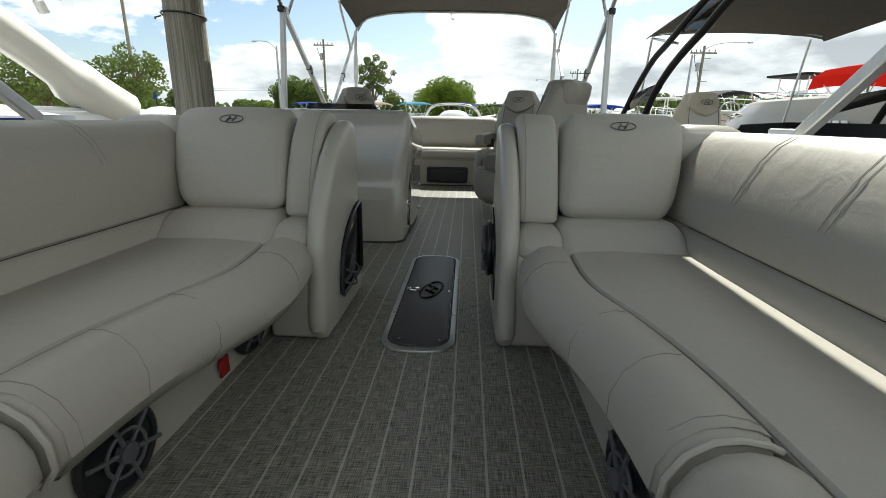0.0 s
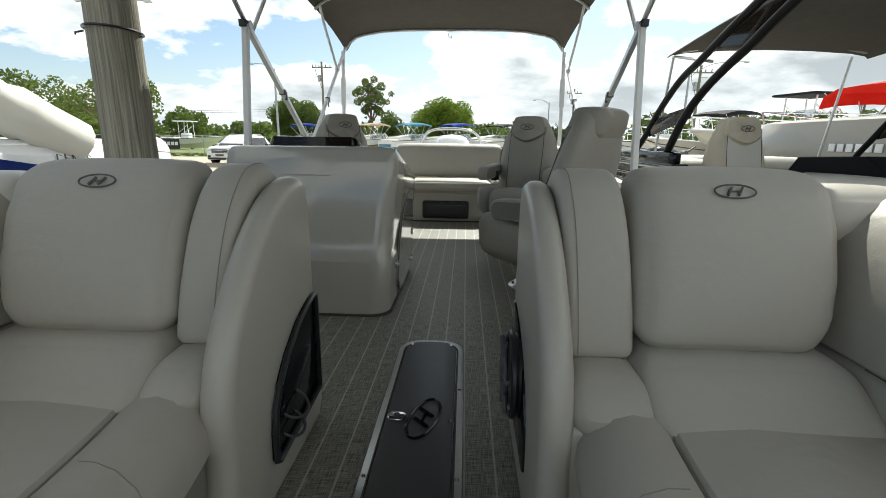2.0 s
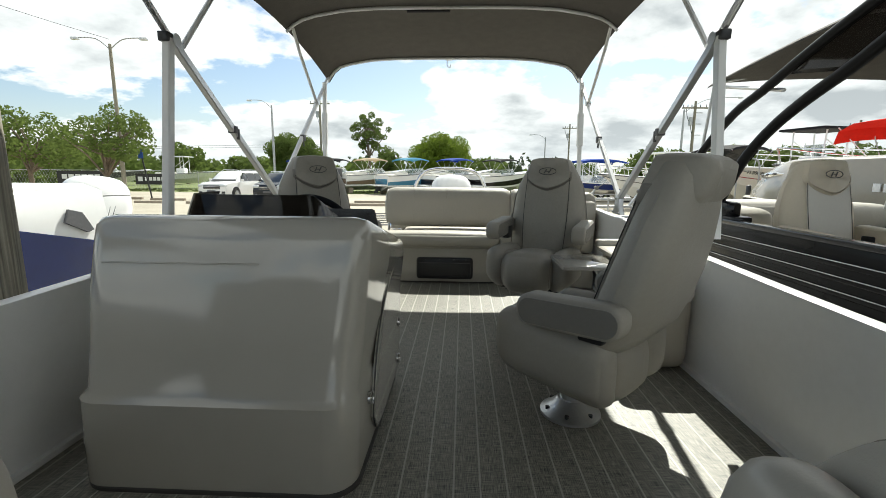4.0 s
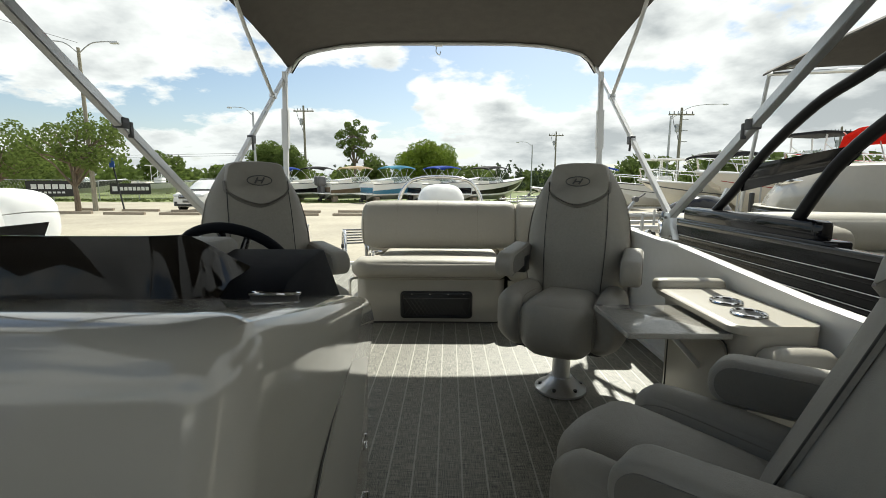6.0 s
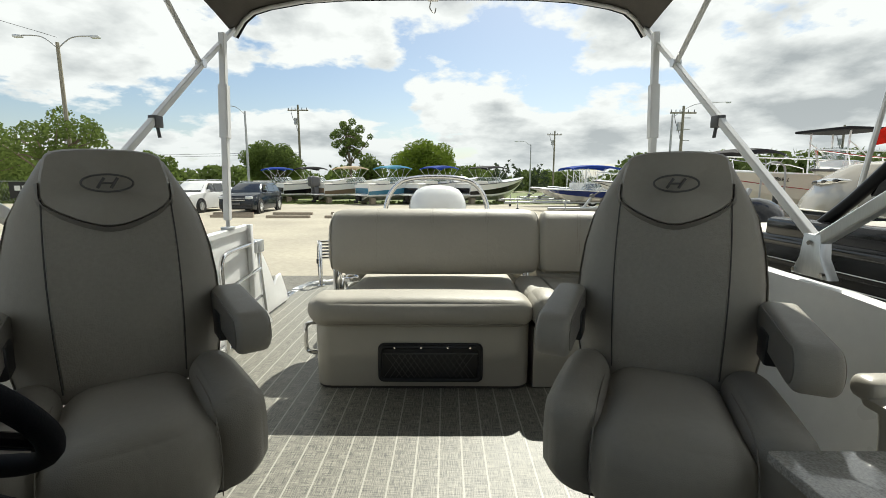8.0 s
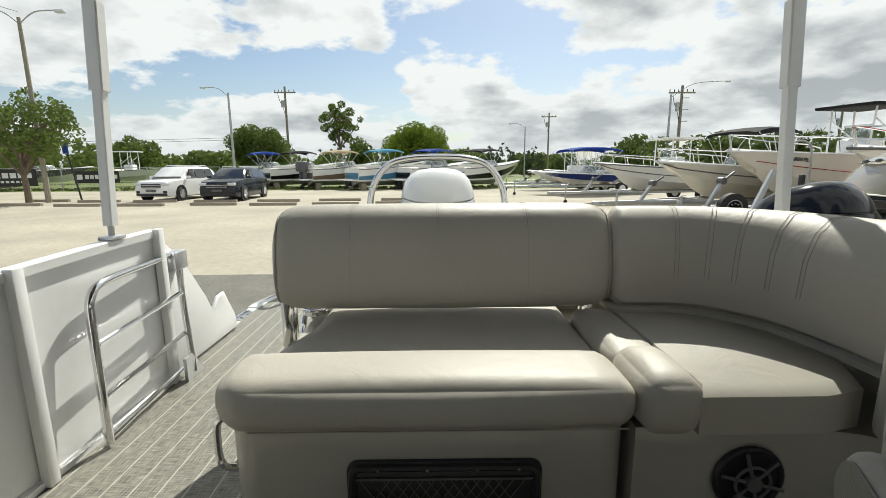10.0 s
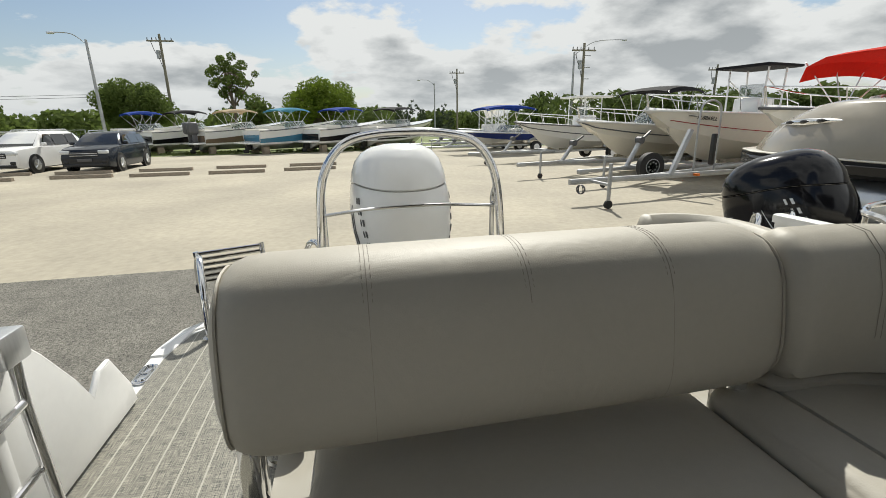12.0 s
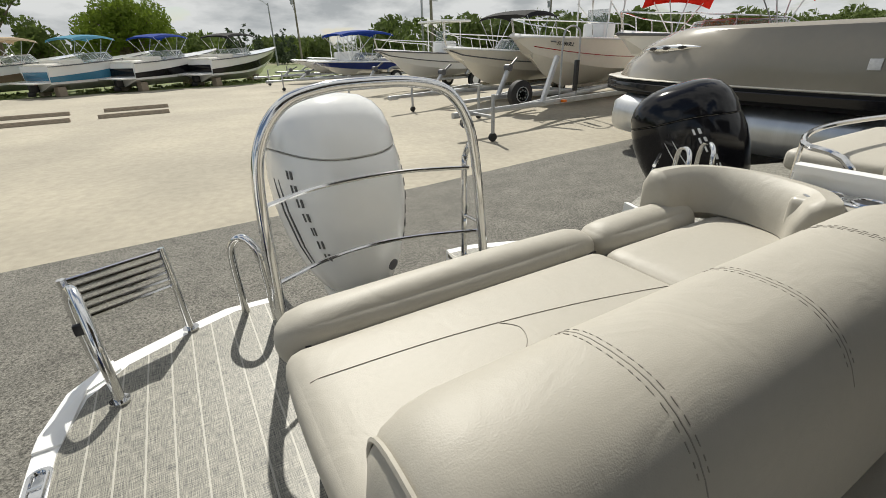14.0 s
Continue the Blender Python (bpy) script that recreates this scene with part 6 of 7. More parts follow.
def yard_boat(name, bow, heading, L, B, keel, chine, stern, tip, side, label, top=None, top_h=0.0, top_span=(0.2, 0.55), stripe=None, rail=False,
              screen=True, motor=None, t_top=False, trailer=True, under=None, band=None, drop=0.16):
    """A motor boat on a trailer; bow: ground place under its stem, heading: degrees from +x in which it points."""
    h = radians(heading)
    base = (bow[0] - math.cos(h) * L, bow[1] - math.sin(h) * L, G)
    th = thing(name, base, label, "boat", "", heading)
    P = lambda n, bm, m, l="": part(n, bm, m, th, l, local=True)
    R = hull_rings(L, B, keel, chine, stern, tip)
    bottom, sides, deck = [], [], []
    for xs_, xc, xk, b, c, kz, cz, sz in R:
        bottom.append([(xc, -c, cz), (xk, 0, kz), (xc, c, cz), (xc, 0, cz + 0.005)])
        sides.append([(xc, -c, cz), (xs_, -b, sz), (xs_, -b + 0.05, sz), (xs_, b - 0.05, sz), (xs_, b, sz), (xc, c, cz), (xc, 0, cz + 0.01)])
    P("hull_bottom", loft(bottom), under or WHITE)
    P("hull_side", loft(sides), side)
    for s in (-1, 1):
        P("rub_rail", tube([(r[0], s * (r[3] + 0.005), r[7] - 0.01) for r in R], 0.03, 6), WHITE if side is not WHITE else PRINT)
        if band:
            rows = []
            for k, r in enumerate(R):
                lo, hi = 0.12 + 0.05 * k / 14, 0.42 + 0.36 * k / 14
                q = [(r[1] + (r[0] - r[1]) * f, s * (r[4] + (r[3] - r[4]) * f + e), r[6] + (r[7] - r[6]) * f) for f, e in ((lo, 0.012), (hi, 0.012), (hi, -0.01), (lo, -0.01))]
                rows.append(q)
            P("side_band", loft(rows), band, "coloured band along the hull")
        if stripe:
            P("stripe", tube([(r[0] * 0.45 + r[1] * 0.55, s * (r[3] * 0.45 + r[4] * 0.55 + 0.004), r[7] * 0.45 + r[6] * 0.55) for r in R], 0.022, 5), stripe)
    P("deck", loft([[(r[0], -r[3] + 0.06, r[7] + 0.01), (r[0] - 0.1, 0, r[7] + 0.07), (r[0], r[3] - 0.06, r[7] + 0.01), (r[0] - 0.1, 0, r[7] - 0.1)] for r in R[7:]]), WHITE)
    mid_z = R[6][7]
    P("cockpit_seat", cushion(L * 0.12, L * 0.3, -B * 0.36, B * 0.36, mid_z - 0.25, mid_z + 0.16, 0.08, 0, 6), CREAM)
    if screen:
        x = L * 0.56
        pts = [(x - 0.7, -B * 0.40, mid_z), (x - 0.1, -B * 0.36, mid_z), (x + 0.35, -B * 0.15, mid_z + 0.03), (x + 0.35, B * 0.15, mid_z + 0.03), (x - 0.1, B * 0.36, mid_z), (x - 0.7, B * 0.40, mid_z)]
        up = [(px - 0.35, py * 0.93, pz + 0.42) for px, py, pz in pts]
        P("windscreen", loft([[a, b, (b[0] + 0.01, b[1], b[2]), (a[0] + 0.01, a[1], a[2])] for a, b in zip(pts, up)]), CLEAR, "raked clear windscreen")
        P("screen_frame", merge(tube(up, 0.022, 6), tube(pts, 0.02, 6), *[tube([a, b], 0.016, 5) for a, b in zip(pts, up)]), ALU)
    if t_top:
        x = L * 0.45
        P("console", cushion(x - 0.45, x + 0.35, -0.42, 0.42, mid_z - 0.5, mid_z + 0.55, 0.1, 0, 6), WHITE)
        P("console_screen", box(x + 0.1, x + 0.14, -0.38, 0.38, mid_z + 0.5, mid_z + 0.95, 0.01), CLEAR)
        zt = top_h
        for sx in (-0.55, 0.45):
            for s in (-1, 1):
                P("frame_leg", tube([(x + sx, s * 0.55, mid_z - 0.2), (x + sx * 0.9, s * 0.6, zt)], 0.028, 6), WHITE_ALU, "white top frame tube")
        for s in (-1, 1):
            P("frame_brace", tube([(x - 0.5, s * 0.58, mid_z + 0.6), (x + 0.45, s * 0.6, zt - 0.3)], 0.02, 6), WHITE_ALU)
        P("hard_top", cushion(x - 0.95, x + 0.8, -0.85, 0.85, zt - 0.02, zt + 0.08, 0.04, 0, 6), top or WHITE)
    elif top:
        xa, xb = L * top_span[0], L * top_span[1]
        ringsT = []
        for k in range(7):
            t = k / 6
            z = top_h + 0.16 * math.sin(math.pi * t) ** 0.7
            y = [B * 0.46 * q for q in (-1, -0.92, -0.6, 0, 0.6, 0.92, 1)]
            zz = [-drop, -drop * 0.35, 0.0, 0.02, 0.0, -drop * 0.35, -drop]
            ringsT.append([(xa + (xb - xa) * t, yy, z + q) for yy, q in zip(y, zz)] + [(xa + (xb - xa) * t, yy, z + q - 0.015) for yy, q in reversed(list(zip(y, zz)))])
        P("canopy", loft(ringsT), top)
        for s in (-1, 1):
            f = (L * (top_span[0] + top_span[1]) / 2, s * B * 0.47, mid_z)
            for t in (0.02, 0.35, 0.68, 0.98):
                P("canopy_rod", tube([f, (xa + (xb - xa) * t, s * B * 0.45, top_h - 0.06)], 0.016, 5), ALU)
    if rail:
        for s in (-1, 1):
            pts = [(r[0] - 0.05, s * max(r[3] - 0.1, 0.02), r[7] + 0.42 - 0.1 * (k == 0)) for k, r in enumerate(R[6:])]
            P("bow_rail", merge(tube(pts, 0.018, 6), *[tube([p, (p[0] - 0.12, p[1], p[2] - 0.42)], 0.014, 5) for p in pts[::2]]), CHROME, "steel bow rail")
    if motor:
        for y in ((0,) if motor != "twin" else (-0.38, 0.38)):
            m = P("outboard_motor", merge(cushion(-0.72, -0.1, y - 0.24, y + 0.24, stern - 0.15, stern + 0.62, 0.14, 0.02, 6), box(-0.5, -0.2, y - 0.09, y + 0.09, stern - 1.0, stern - 0.1, 0.03)), PRINT if motor == "twin" else WHITE if motor == "white" else GLOSS_BLACK)
    if trailer:
        tr = thing("boat_trailer", base, "galvanised boat trailer standing on the lot", "trailer", "boat trailers", heading)
        Q = lambda n, bm, m, l="": part(n, bm, m, tr, l, local=True)
        zf = 0.48
        for s in (-1, 1):
            Q("beam", bar((0.2, s * B * 0.36, zf), (L * 0.78, s * B * 0.33, zf), 0.09, 0.12), GALV)
            Q("beam", bar((L * 0.76, s * B * 0.33, zf), (L + 0.9, 0, zf), 0.09, 0.12), GALV)
            Q("bunk", bar((0.3, s * B * 0.22, keel + 0.02), (L * 0.7, s * B * 0.2, keel + 0.04), 0.1, 0.1), WOOD)
            Q("fender", tube(smooth_path([(L * 0.2, s * B * 0.44, 0.62), (L * 0.23, s * B * 0.44, 0.78), (L * 0.29, s * B * 0.44, 0.84), (L * 0.35, s * B * 0.44, 0.78), (L * 0.38, s * B * 0.44, 0.62)], 4), 0.07, 6), GALV)
            ty = Q("wheel", tube([(L * 0.29, s * B * 0.42 - 0.1, 0.345), (L * 0.29, s * B * 0.42 - 0.08, 0.345), (L * 0.29, s * B * 0.42 + 0.08, 0.345), (L * 0.29, s * B * 0.42 + 0.1, 0.345)], [0.29, 0.345, 0.345, 0.29], 20), RUBBER, "black tyre")
            part("rim", disc((L * 0.29, s * B * 0.42, 0.345), (0, 1, 0), 0.19, 0.21, 16), WHITE_ALU, ty, "", True)
        for x in (0.3, L * 0.4, L * 0.75):
            Q("cross_member", bar((x, -B * 0.36, zf), (x, B * 0.36, zf), 0.08, 0.08), GALV)
        Q("tongue", bar((L * 0.9, 0, zf), (L + 2.2, 0, zf), 0.09, 0.12), GALV)
        Q("winch_post", bar((L + 0.75, 0, zf), (L + 0.25, 0, tip * 0.62), 0.09, 0.12), GALV)
        Q("winch", merge(disc((L + 0.30, 0, tip * 0.60), (0, 1, 0), 0.1, 0.18, 14), bar((L + 0.32, 0, tip * 0.58), (L - 0.1, 0, tip * 0.72), 0.05, 0.06)), PRINT)
        Q("jack", merge(cyl((L + 1.7, 0.14, 0.16), (L + 1.7, 0.14, 0.85), 0.035), bar((L + 1.7, 0.14, 0.86), (L + 1.55, 0.14, 0.88), 0.02, 0.02)), GALV, "jockey jack")
        Q("jack_wheel", disc((L + 1.7, 0.14, 0.085), (0, 1, 0), 0.085, 0.05, 14), RUBBER)
        Q("coupler", cushion(L + 2.15, L + 2.5, -0.06, 0.06, zf - 0.08, zf + 0.05, 0.03, 0, 4), GALV)
        Q("side_marker", box(L * 0.98, L * 1.02, -0.065 - 0.28, -0.05 - 0.28, zf - 0.02, zf + 0.04, 0.004), AMBER)
        return th, tr
    return th, None


# far row, sterns to the lot
far = [
    ((-17.0, 43.0), "black-sided bowrider with a blue sun top", GLOSS_BLACK, CANVAS_BLUE, None),
    ((-13.6, 41.6), "black and white bowrider with a black sun top", GLOSS_BLACK, CANVAS_BLACK, None),
    ((-9.9, 40.2), "bronze-sided bowrider with a tan sun top and twin motors", BROWN, CANVAS_TAN, "twin"),
    ((-6.2, 38.6), "blue-sided deck boat with a teal sun top", TEAL, CANVAS_TEAL, None),
    ((-2.5, 38.8), "white and black bowrider with a blue sun top", GLOSS_BLACK, CANVAS_BLUE, None),
    ((1.4, 39.2), "white and black bowrider with a black sun top", GLOSS_BLACK, CANVAS_BLACK, None),
]
for (x, y), label, band_paint, top_c, mot in far:
    turn = radians(36)
    b, _ = yard_boat("bowrider", (x + 6.3 * math.cos(turn), y + 6.3 * math.sin(turn)), 36, 6.6, 2.6, 0.24, 0.62, 1.48, 2.05, WHITE, label, top_c, 2.8, (0.24, 0.58), None, False, True, mot, trailer=False, under=WHITE, band=band_paint)
    part("swim_platform", box(-0.80, 0.05, -1.10, 1.10, 0.66, 0.76, 0.04), WHITE, b, "white swim platform", True)
    part("stern_panel", box(-0.03, 0.01, -1.08, 1.08, 0.80, 1.22, 0.01), band_paint, b, "coloured panel across the stern", True)
    part("stern_pad", cushion(0.05, 0.95, -1.05, 1.05, 1.36, 1.60, 0.08, 0.02, 6), CREAM, b, "pale stern sun pad", True)
    part("stern_drive", merge(box(-0.5, -0.1, -0.13, 0.13, 0.25, 0.66, 0.04), box(-0.65, -0.3, -0.05, 0.05, 0.06, 0.3, 0.02)), BLACK, b, "black stern drive", True)
    for s in (-1, 1):
        part("stand", box(0.3, 0.7, s * 0.75 - 0.2, s * 0.75 + 0.2, 0.002, 0.47, 0.02), CURB, b, "concrete block stand", True)
        part("bow_stand", box(4.0, 4.3, s * 0.3 - 0.15, s * 0.3 + 0.15, 0.002, 0.45, 0.02), CURB, b, "concrete block stand", True)

# right-hand row, bows to the lot
big_boat, _ = yard_boat("fishing_boat", (8.15, 17.55), 193, 8.2, 2.7, 0.5, 0.95, 1.80, 2.06, CREAM, "large cream fishing boat with bow rail and tower", CANVAS_BLACK, 3.3, stripe=None, rail=True, screen=False, t_top=True, under=CREAM)
yard_boat("fishing_boat", (7.4, 20.05), 192, 6.8, 2.4, 0.5, 0.9, 1.45, 1.80, CREAM, "cream open boat with a black sun top", CANVAS_BLACK, 2.75, (0.35, 0.62), stripe=PRINT, rail=True, under=CREAM)
yard_boat("fishing_boat", (7.25, 25.4), 190, 6.4, 2.3, 0.5, 0.85, 1.40, 1.76, WHITE, "white centre-console boat with a white top", WHITE, 2.8, stripe=PRINT, rail=True, screen=False, t_top=True)
yard_boat("ski_boat", (6.0, 31.5), 188, 6.3, 2.4, 0.5, 0.75, 1.10, 1.30, NAVY, "navy-sided ski boat with a blue sun top", CANVAS_BLUE, 2.55, (0.3, 0.8))
yard_boat("fishing_boat", (6.2, 36.0), 186, 5.6, 2.1, 0.5, 0.75, 1.05, 1.3, WHITE, "small white boat with a pale top", WHITE, 2.6, screen=False, t_top=True, motor="black")
yard_boat("fishing_boat", (8.5, 41.0), 175, 5.6, 2.1, 0.5, 0.75, 1.05, 1.3, WHITE, "small white boat far down the row", WHITE, 2.7, screen=False, t_top=True, motor="black")
cu = bpy.data.curves.new("number", "FONT")
cu.body, cu.size, cu.extrude = "FL8869LL", 0.16, 0.004
tmp = bpy.data.objects.new("scratch", cu)
scene.collection.objects.link(tmp)
me = bpy.data.meshes.new_from_object(tmp.evaluated_get(bpy.context.evaluated_depsgraph_get()))
bpy.data.objects.remove(tmp)
me.materials.clear()
me.materials.append(BLACK)
num = new("registration_number", me)
num.parent = big_boat
flank = hull_rings(8.2, 2.7, 0.5, 0.95, 1.80, 2.06)
def on_flank(k, f):
    i = int(k)
    def at(r):
        return Vector((r[1] + (r[0] - r[1]) * f, r[4] + (r[3] - r[4]) * f, r[6] + (r[7] - r[6]) * f))
    return at(flank[i]).lerp(at(flank[min(i + 1, 14)]), k - i)
p = on_flank(11.9, 0.66)
ex = (on_flank(10.3, 0.66) - p).normalized()
ey = on_flank(11.2, 0.9) - on_flank(11.2, 0.5)
ez = ex.cross(ey).normalized()
ey = ez.cross(ex)
m = Matrix((ex, ey, ez)).transposed().to_4x4()
m.translation = p + ez * 0.03
num.matrix_basis = m
tagged(num, "black registration number")
part("thin_stripe", tube([on_flank(k / 2, 0.42) + Vector((0, 0.006, 0)) for k in range(2, 27)], 0.012, 5), RED, big_boat, "thin red pin stripe", True)
part("flag_mark", bar(p - ex * 0.24 + ez * 0.02 + ey * 0.08, p - ex * 0.05 + ez * 0.02 + ey * 0.08, 0.11, 0.012), PRINT, big_boat, "small dark flag mark", True)
spare = thing("spare_wheel", (7.82, 16.86, -0.15), "spare trailer wheel bolted to a trailer", "wheel")
part("tyre", tube([(7.82, 16.97, -0.15), (7.82, 16.95, -0.15), (7.82, 16.77, -0.15), (7.82, 16.75, -0.15)], [0.31, 0.38, 0.38, 0.31], 26), RUBBER, spare)
part("rim", merge(ring_tube((7.82, 16.745, -0.15), (0, 1, 0), 0.20, 0.014), disc((7.82, 16.775, -0.15), (0, 1, 0), 0.19, 0.05, 18), *[disc((7.82 + 0.12 * math.cos(a), 16.742, -0.15 + 0.12 * math.sin(a)), (0, 1, 0), 0.022, 0.02, 8) for a in (k * math.pi / 4 for k in range(8))]), GALV, spare, "galvanised wheel rim")
part("carrier", bar((7.82, 17.0, G + 0.42), (7.82, 16.95, 0.05), 0.08, 0.08), GALV, spare)
front_tr = thing("boat_trailer", (8.0, 15.6, G), "empty galvanised trailer tongue with jockey jack", "trailer", "boat trailers")
part("beam", bar((4.4, 14.9, -0.2), (12.0, 15.9, -0.22), 0.09, 0.12), GALV, front_tr)
part("beam", bar((6.6, 15.2, -0.2), (12.0, 17.4, -0.22), 0.09, 0.12), GALV, front_tr)
part("winch_post", bar((7.2, 15.25, -0.2), (7.75, 15.4, 0.85), 0.1, 0.12), GALV, front_tr)
part("jack", merge(cyl((4.95, 14.2, G + 0.17), (4.95, 14.2, G + 0.95), 0.04), bar((4.95, 14.2, -0.2), (4.95, 15.0, -0.2), 0.06, 0.06)), GALV, front_tr)
part("jack_wheel", disc((4.95, 14.2, G + 0.09), (0, 1, 0), 0.09, 0.06, 14), RUBBER, front_tr)
part("bumper_roller", box(8.35, 8.45, 15.3, 15.42, 0.0, 0.75, 0.03), BLACK, front_tr)
part("side_marker", box(7.9, 8.0, 15.2, 15.33, -0.24, -0.18, 0.01), AMBER, front_tr)
part("coil", merge(*[ring_tube((4.6, 14.75, -0.35), (1, 0.4 * k, 0), 0.1, 0.012, 14, 5) for k in range(3)]), PRINT, front_tr)
part("hoop", tube(smooth_path([(8.3, 15.8, -0.2), (8.3, 15.8, 1.2), (8.45, 15.8, 1.5), (8.8, 15.85, 1.5), (8.95, 15.85, 1.2), (8.95, 15.85, -0.2)], 5), 0.025, 8), GALV, front_tr)

# boat behind the fence and the tall boat with the red top
yard_boat("fishing_boat", (-24.5, 47.5), 5, 7.0, 2.4, 0.5, 0.9, 1.35, 1.7, WHITE, "white centre-console boat behind the fence", WHITE, 3.1, screen=False, t_top=True, trailer=False)
yard_boat("fishing_boat", (-30.0, 44.5), 10, 7.0, 2.4, 0.5, 0.9, 1.35, 1.8, PRINT, "dark boat behind the fence", None, screen=True, trailer=False)
red, _ = yard_boat("cabin_cruiser", (8.3, 13.9), 182, 8.5, 2.9, 0.4, 1.0, 1.75, 2.0, WHITE, "white cabin cruiser with a bright red sun top", CANVAS_RED, 3.12, (0.36, 0.73), None, True, True, trailer=False, drop=0.5)


# ---- neighbouring pontoon boat ----
nb = thing("neighbour_pontoon_boat", (3.35, 4.5, G), "black-sided pontoon boat moored close alongside", "pontoon boat")
part("deck", extrude([(2.02, -2.5), (4.7, -2.5), (4.7, 8.0), (4.5, 8.6), (4.1, 8.75), (2.6, 8.75), (2.2, 8.6), (2.02, 8.0)], "z", -0.12, 0.0, 0.01), WOVEN, nb, "woven vinyl deck")
part("deck_edge", extrude([(1.99, -2.5), (2.02, -2.5), (2.02, 8.0), (2.2, 8.6), (2.17, 8.62), (1.99, 8.02)], "z", -0.14, 0.02), WHITE_ALU, nb)
part("float_tube", merge(tube([(2.5, -2.2, -0.40), (2.5, 8.2, -0.40)], 0.24, 18), tube([(4.2, -2.2, -0.40), (4.2, 8.2, -0.40)], 0.24, 18)), ALU, nb)
sidep = part("side_panel", box(2.055, 2.08, -2.4, 7.0, 0.03, 0.66, 0.004), SATIN_BLACK, nb, "black ribbed side panel")
for k in range(7):
    part("rib", box(2.045, 2.056, -2.4, 7.0, 0.10 + 0.075 * k, 0.13 + 0.075 * k, 0.004), SATIN_BLACK, sidep)
    # bright bars stand in for the streaks of reflection along the ribs
    part("rib_glint", box(2.041, 2.046, -2.4, 7.0, 0.128 + 0.075 * k, 0.133 + 0.075 * k, 0.0015), ALU, sidep, "thin bright bar standing for a reflection on the rib")
part("far_panel", box(4.62, 4.65, -2.4, 7.0, 0.03, 0.66, 0.004), GLOSS_BLACK, nb)
part("top_rail", box(2.03, 2.095, -2.4, 7.0, 0.66, 0.70, 0.01), GLOSS_BLACK, nb)
part("fascia", merge(box(2.06, 2.18, 5.25, 6.65, 0.68, 0.82, 0.03), box(2.05, 2.2, 5.15, 6.75, 0.66, 0.72, 0.015)), GLOSS_BLACK, nb, "black gloss tower footing")
for s, x, xt in ((1, 2.12, 2.35), (-1, 4.58, 4.35)):
    a = smooth_path([(x, 5.50, 0.74), (x + 0.03 * s, 5.28, 1.10), (x + 0.05 * s, 5.03, 1.32), (x + 0.06 * s, 4.75, 1.47), (x + 0.07 * s, 4.47, 1.59), (x + 0.07 * s, 4.16, 1.73), (x + 0.07 * s, 3.5, 1.97), (x + 0.07 * s, 2.6, 2.22)], 4)
    b = smooth_path([(x, 6.32, 0.78), (x + 0.03 * s, 6.14, 0.95), (x + 0.05 * s, 5.87, 1.22), (x + 0.06 * s, 5.5, 1.47), (x + 0.07 * s, 5.2, 1.59), (x + 0.07 * s, 4.73, 1.77), (x + 0.07 * s, 4.1, 1.97), (x + 0.07 * s, 3.3, 2.16), (x + 0.07 * s, 2.6, 2.26)], 4)
    part("tower_leg", tube(a, 0.036, 10), TOWER_BLACK, nb, "black tower tube")
    part("tower_leg", tube(b, 0.032, 10), TOWER_BLACK, nb, "black tower tube")
    part("tower_plate", loft([[a[5], b[5], b[5] + Vector((0.02, 0, -0.05)), a[5] + Vector((0.02, 0, -0.05))], [a[6], b[7], b[7] + Vector((0.02, 0, -0.05)), a[6] + Vector((0.02, 0, -0.05))]]), GLOSS_BLACK, nb)
    part("tower_plate", loft([[a[16], b[18], b[18] + Vector((0.02, 0, -0.02)), a[16] + Vector((0.02, 0, -0.02))], [a[21], b[23], b[23] + Vector((0.02, 0, -0.02)), a[21] + Vector((0.02, 0, -0.02))]]), SMOKE, nb)
part("tower_bar", tube([(2.2, 2.6, 2.24), (4.5, 2.6, 2.24)], 0.045, 10), BLACK, nb)
can = []
for k in range(9):
    y = 2.0 + 4.2 * k / 8
    t = k / 8
    xsn = [2.32, 2.35, 2.50, 2.9, 3.35, 3.8, 4.2, 4.35, 4.38]
    z = [1.815, 1.84, 1.865, 1.89, 1.90, 1.89, 1.865, 1.84, 1.815]
    lift = 0.16 * math.sin(math.pi * min(1, (1 - t) * 0.6)) - 0.10 * max(0, t - 0.8) * 5 * 0.2
    can.append([(x, y, zz + lift) for x, zz in zip(xsn, z)] + [(x, y, zz + lift - 0.012) for x, zz in reversed(list(zip(xsn, z)))])
part("canopy", loft(can), CANVAS, nb, "dark grey canvas top")
for x in (2.42, 4.28):
    part("canopy_post", tube([(x, 6.28, 1.82), (x - 0.02, 6.45, 0.70)], 0.014, 8), ALU, nb)
part("canopy_tube", tube([(2.42, 6.1, 1.83), (3.35, 6.15, 2.0), (4.28, 6.1, 1.83)], 0.016, 8), ALU, nb)
part("canopy_strut", tube([(2.40, 6.25, 1.81), (2.20, 5.0, 1.56)], 0.013, 8), ALU, nb)
for x0, x1, y0, y1 in ((2.2, 2.75, 5.7, 7.0), (2.2, 4.5, 6.6, 7.2)):
    part("bench_back", cushion(x0, x1, y0, y1, 0.45, 0.74, 0.1, 0.02, 8), VINYL, nb, "beige vinyl seat back")
    part("bench_base", box(x0 + 0.03, x1, y0 + 0.02, y1 - 0.03, 0.005, 0.44, 0.03), SHELL, nb)
part("helm_cowl", cushion(2.3, 3.5, 3.0, 4.2, 0.01, 0.72, 0.12, 0.02, 8), CREAM, nb, "cream helm console")
part("helm_pod", extrude([(3.5, 0.72), (3.7, 0.84), (4.25, 0.82), (4.4, 0.64), (3.6, 0.62)], "x", 2.5, 3.4, 0.02), DASH, nb, "black instrument pod")
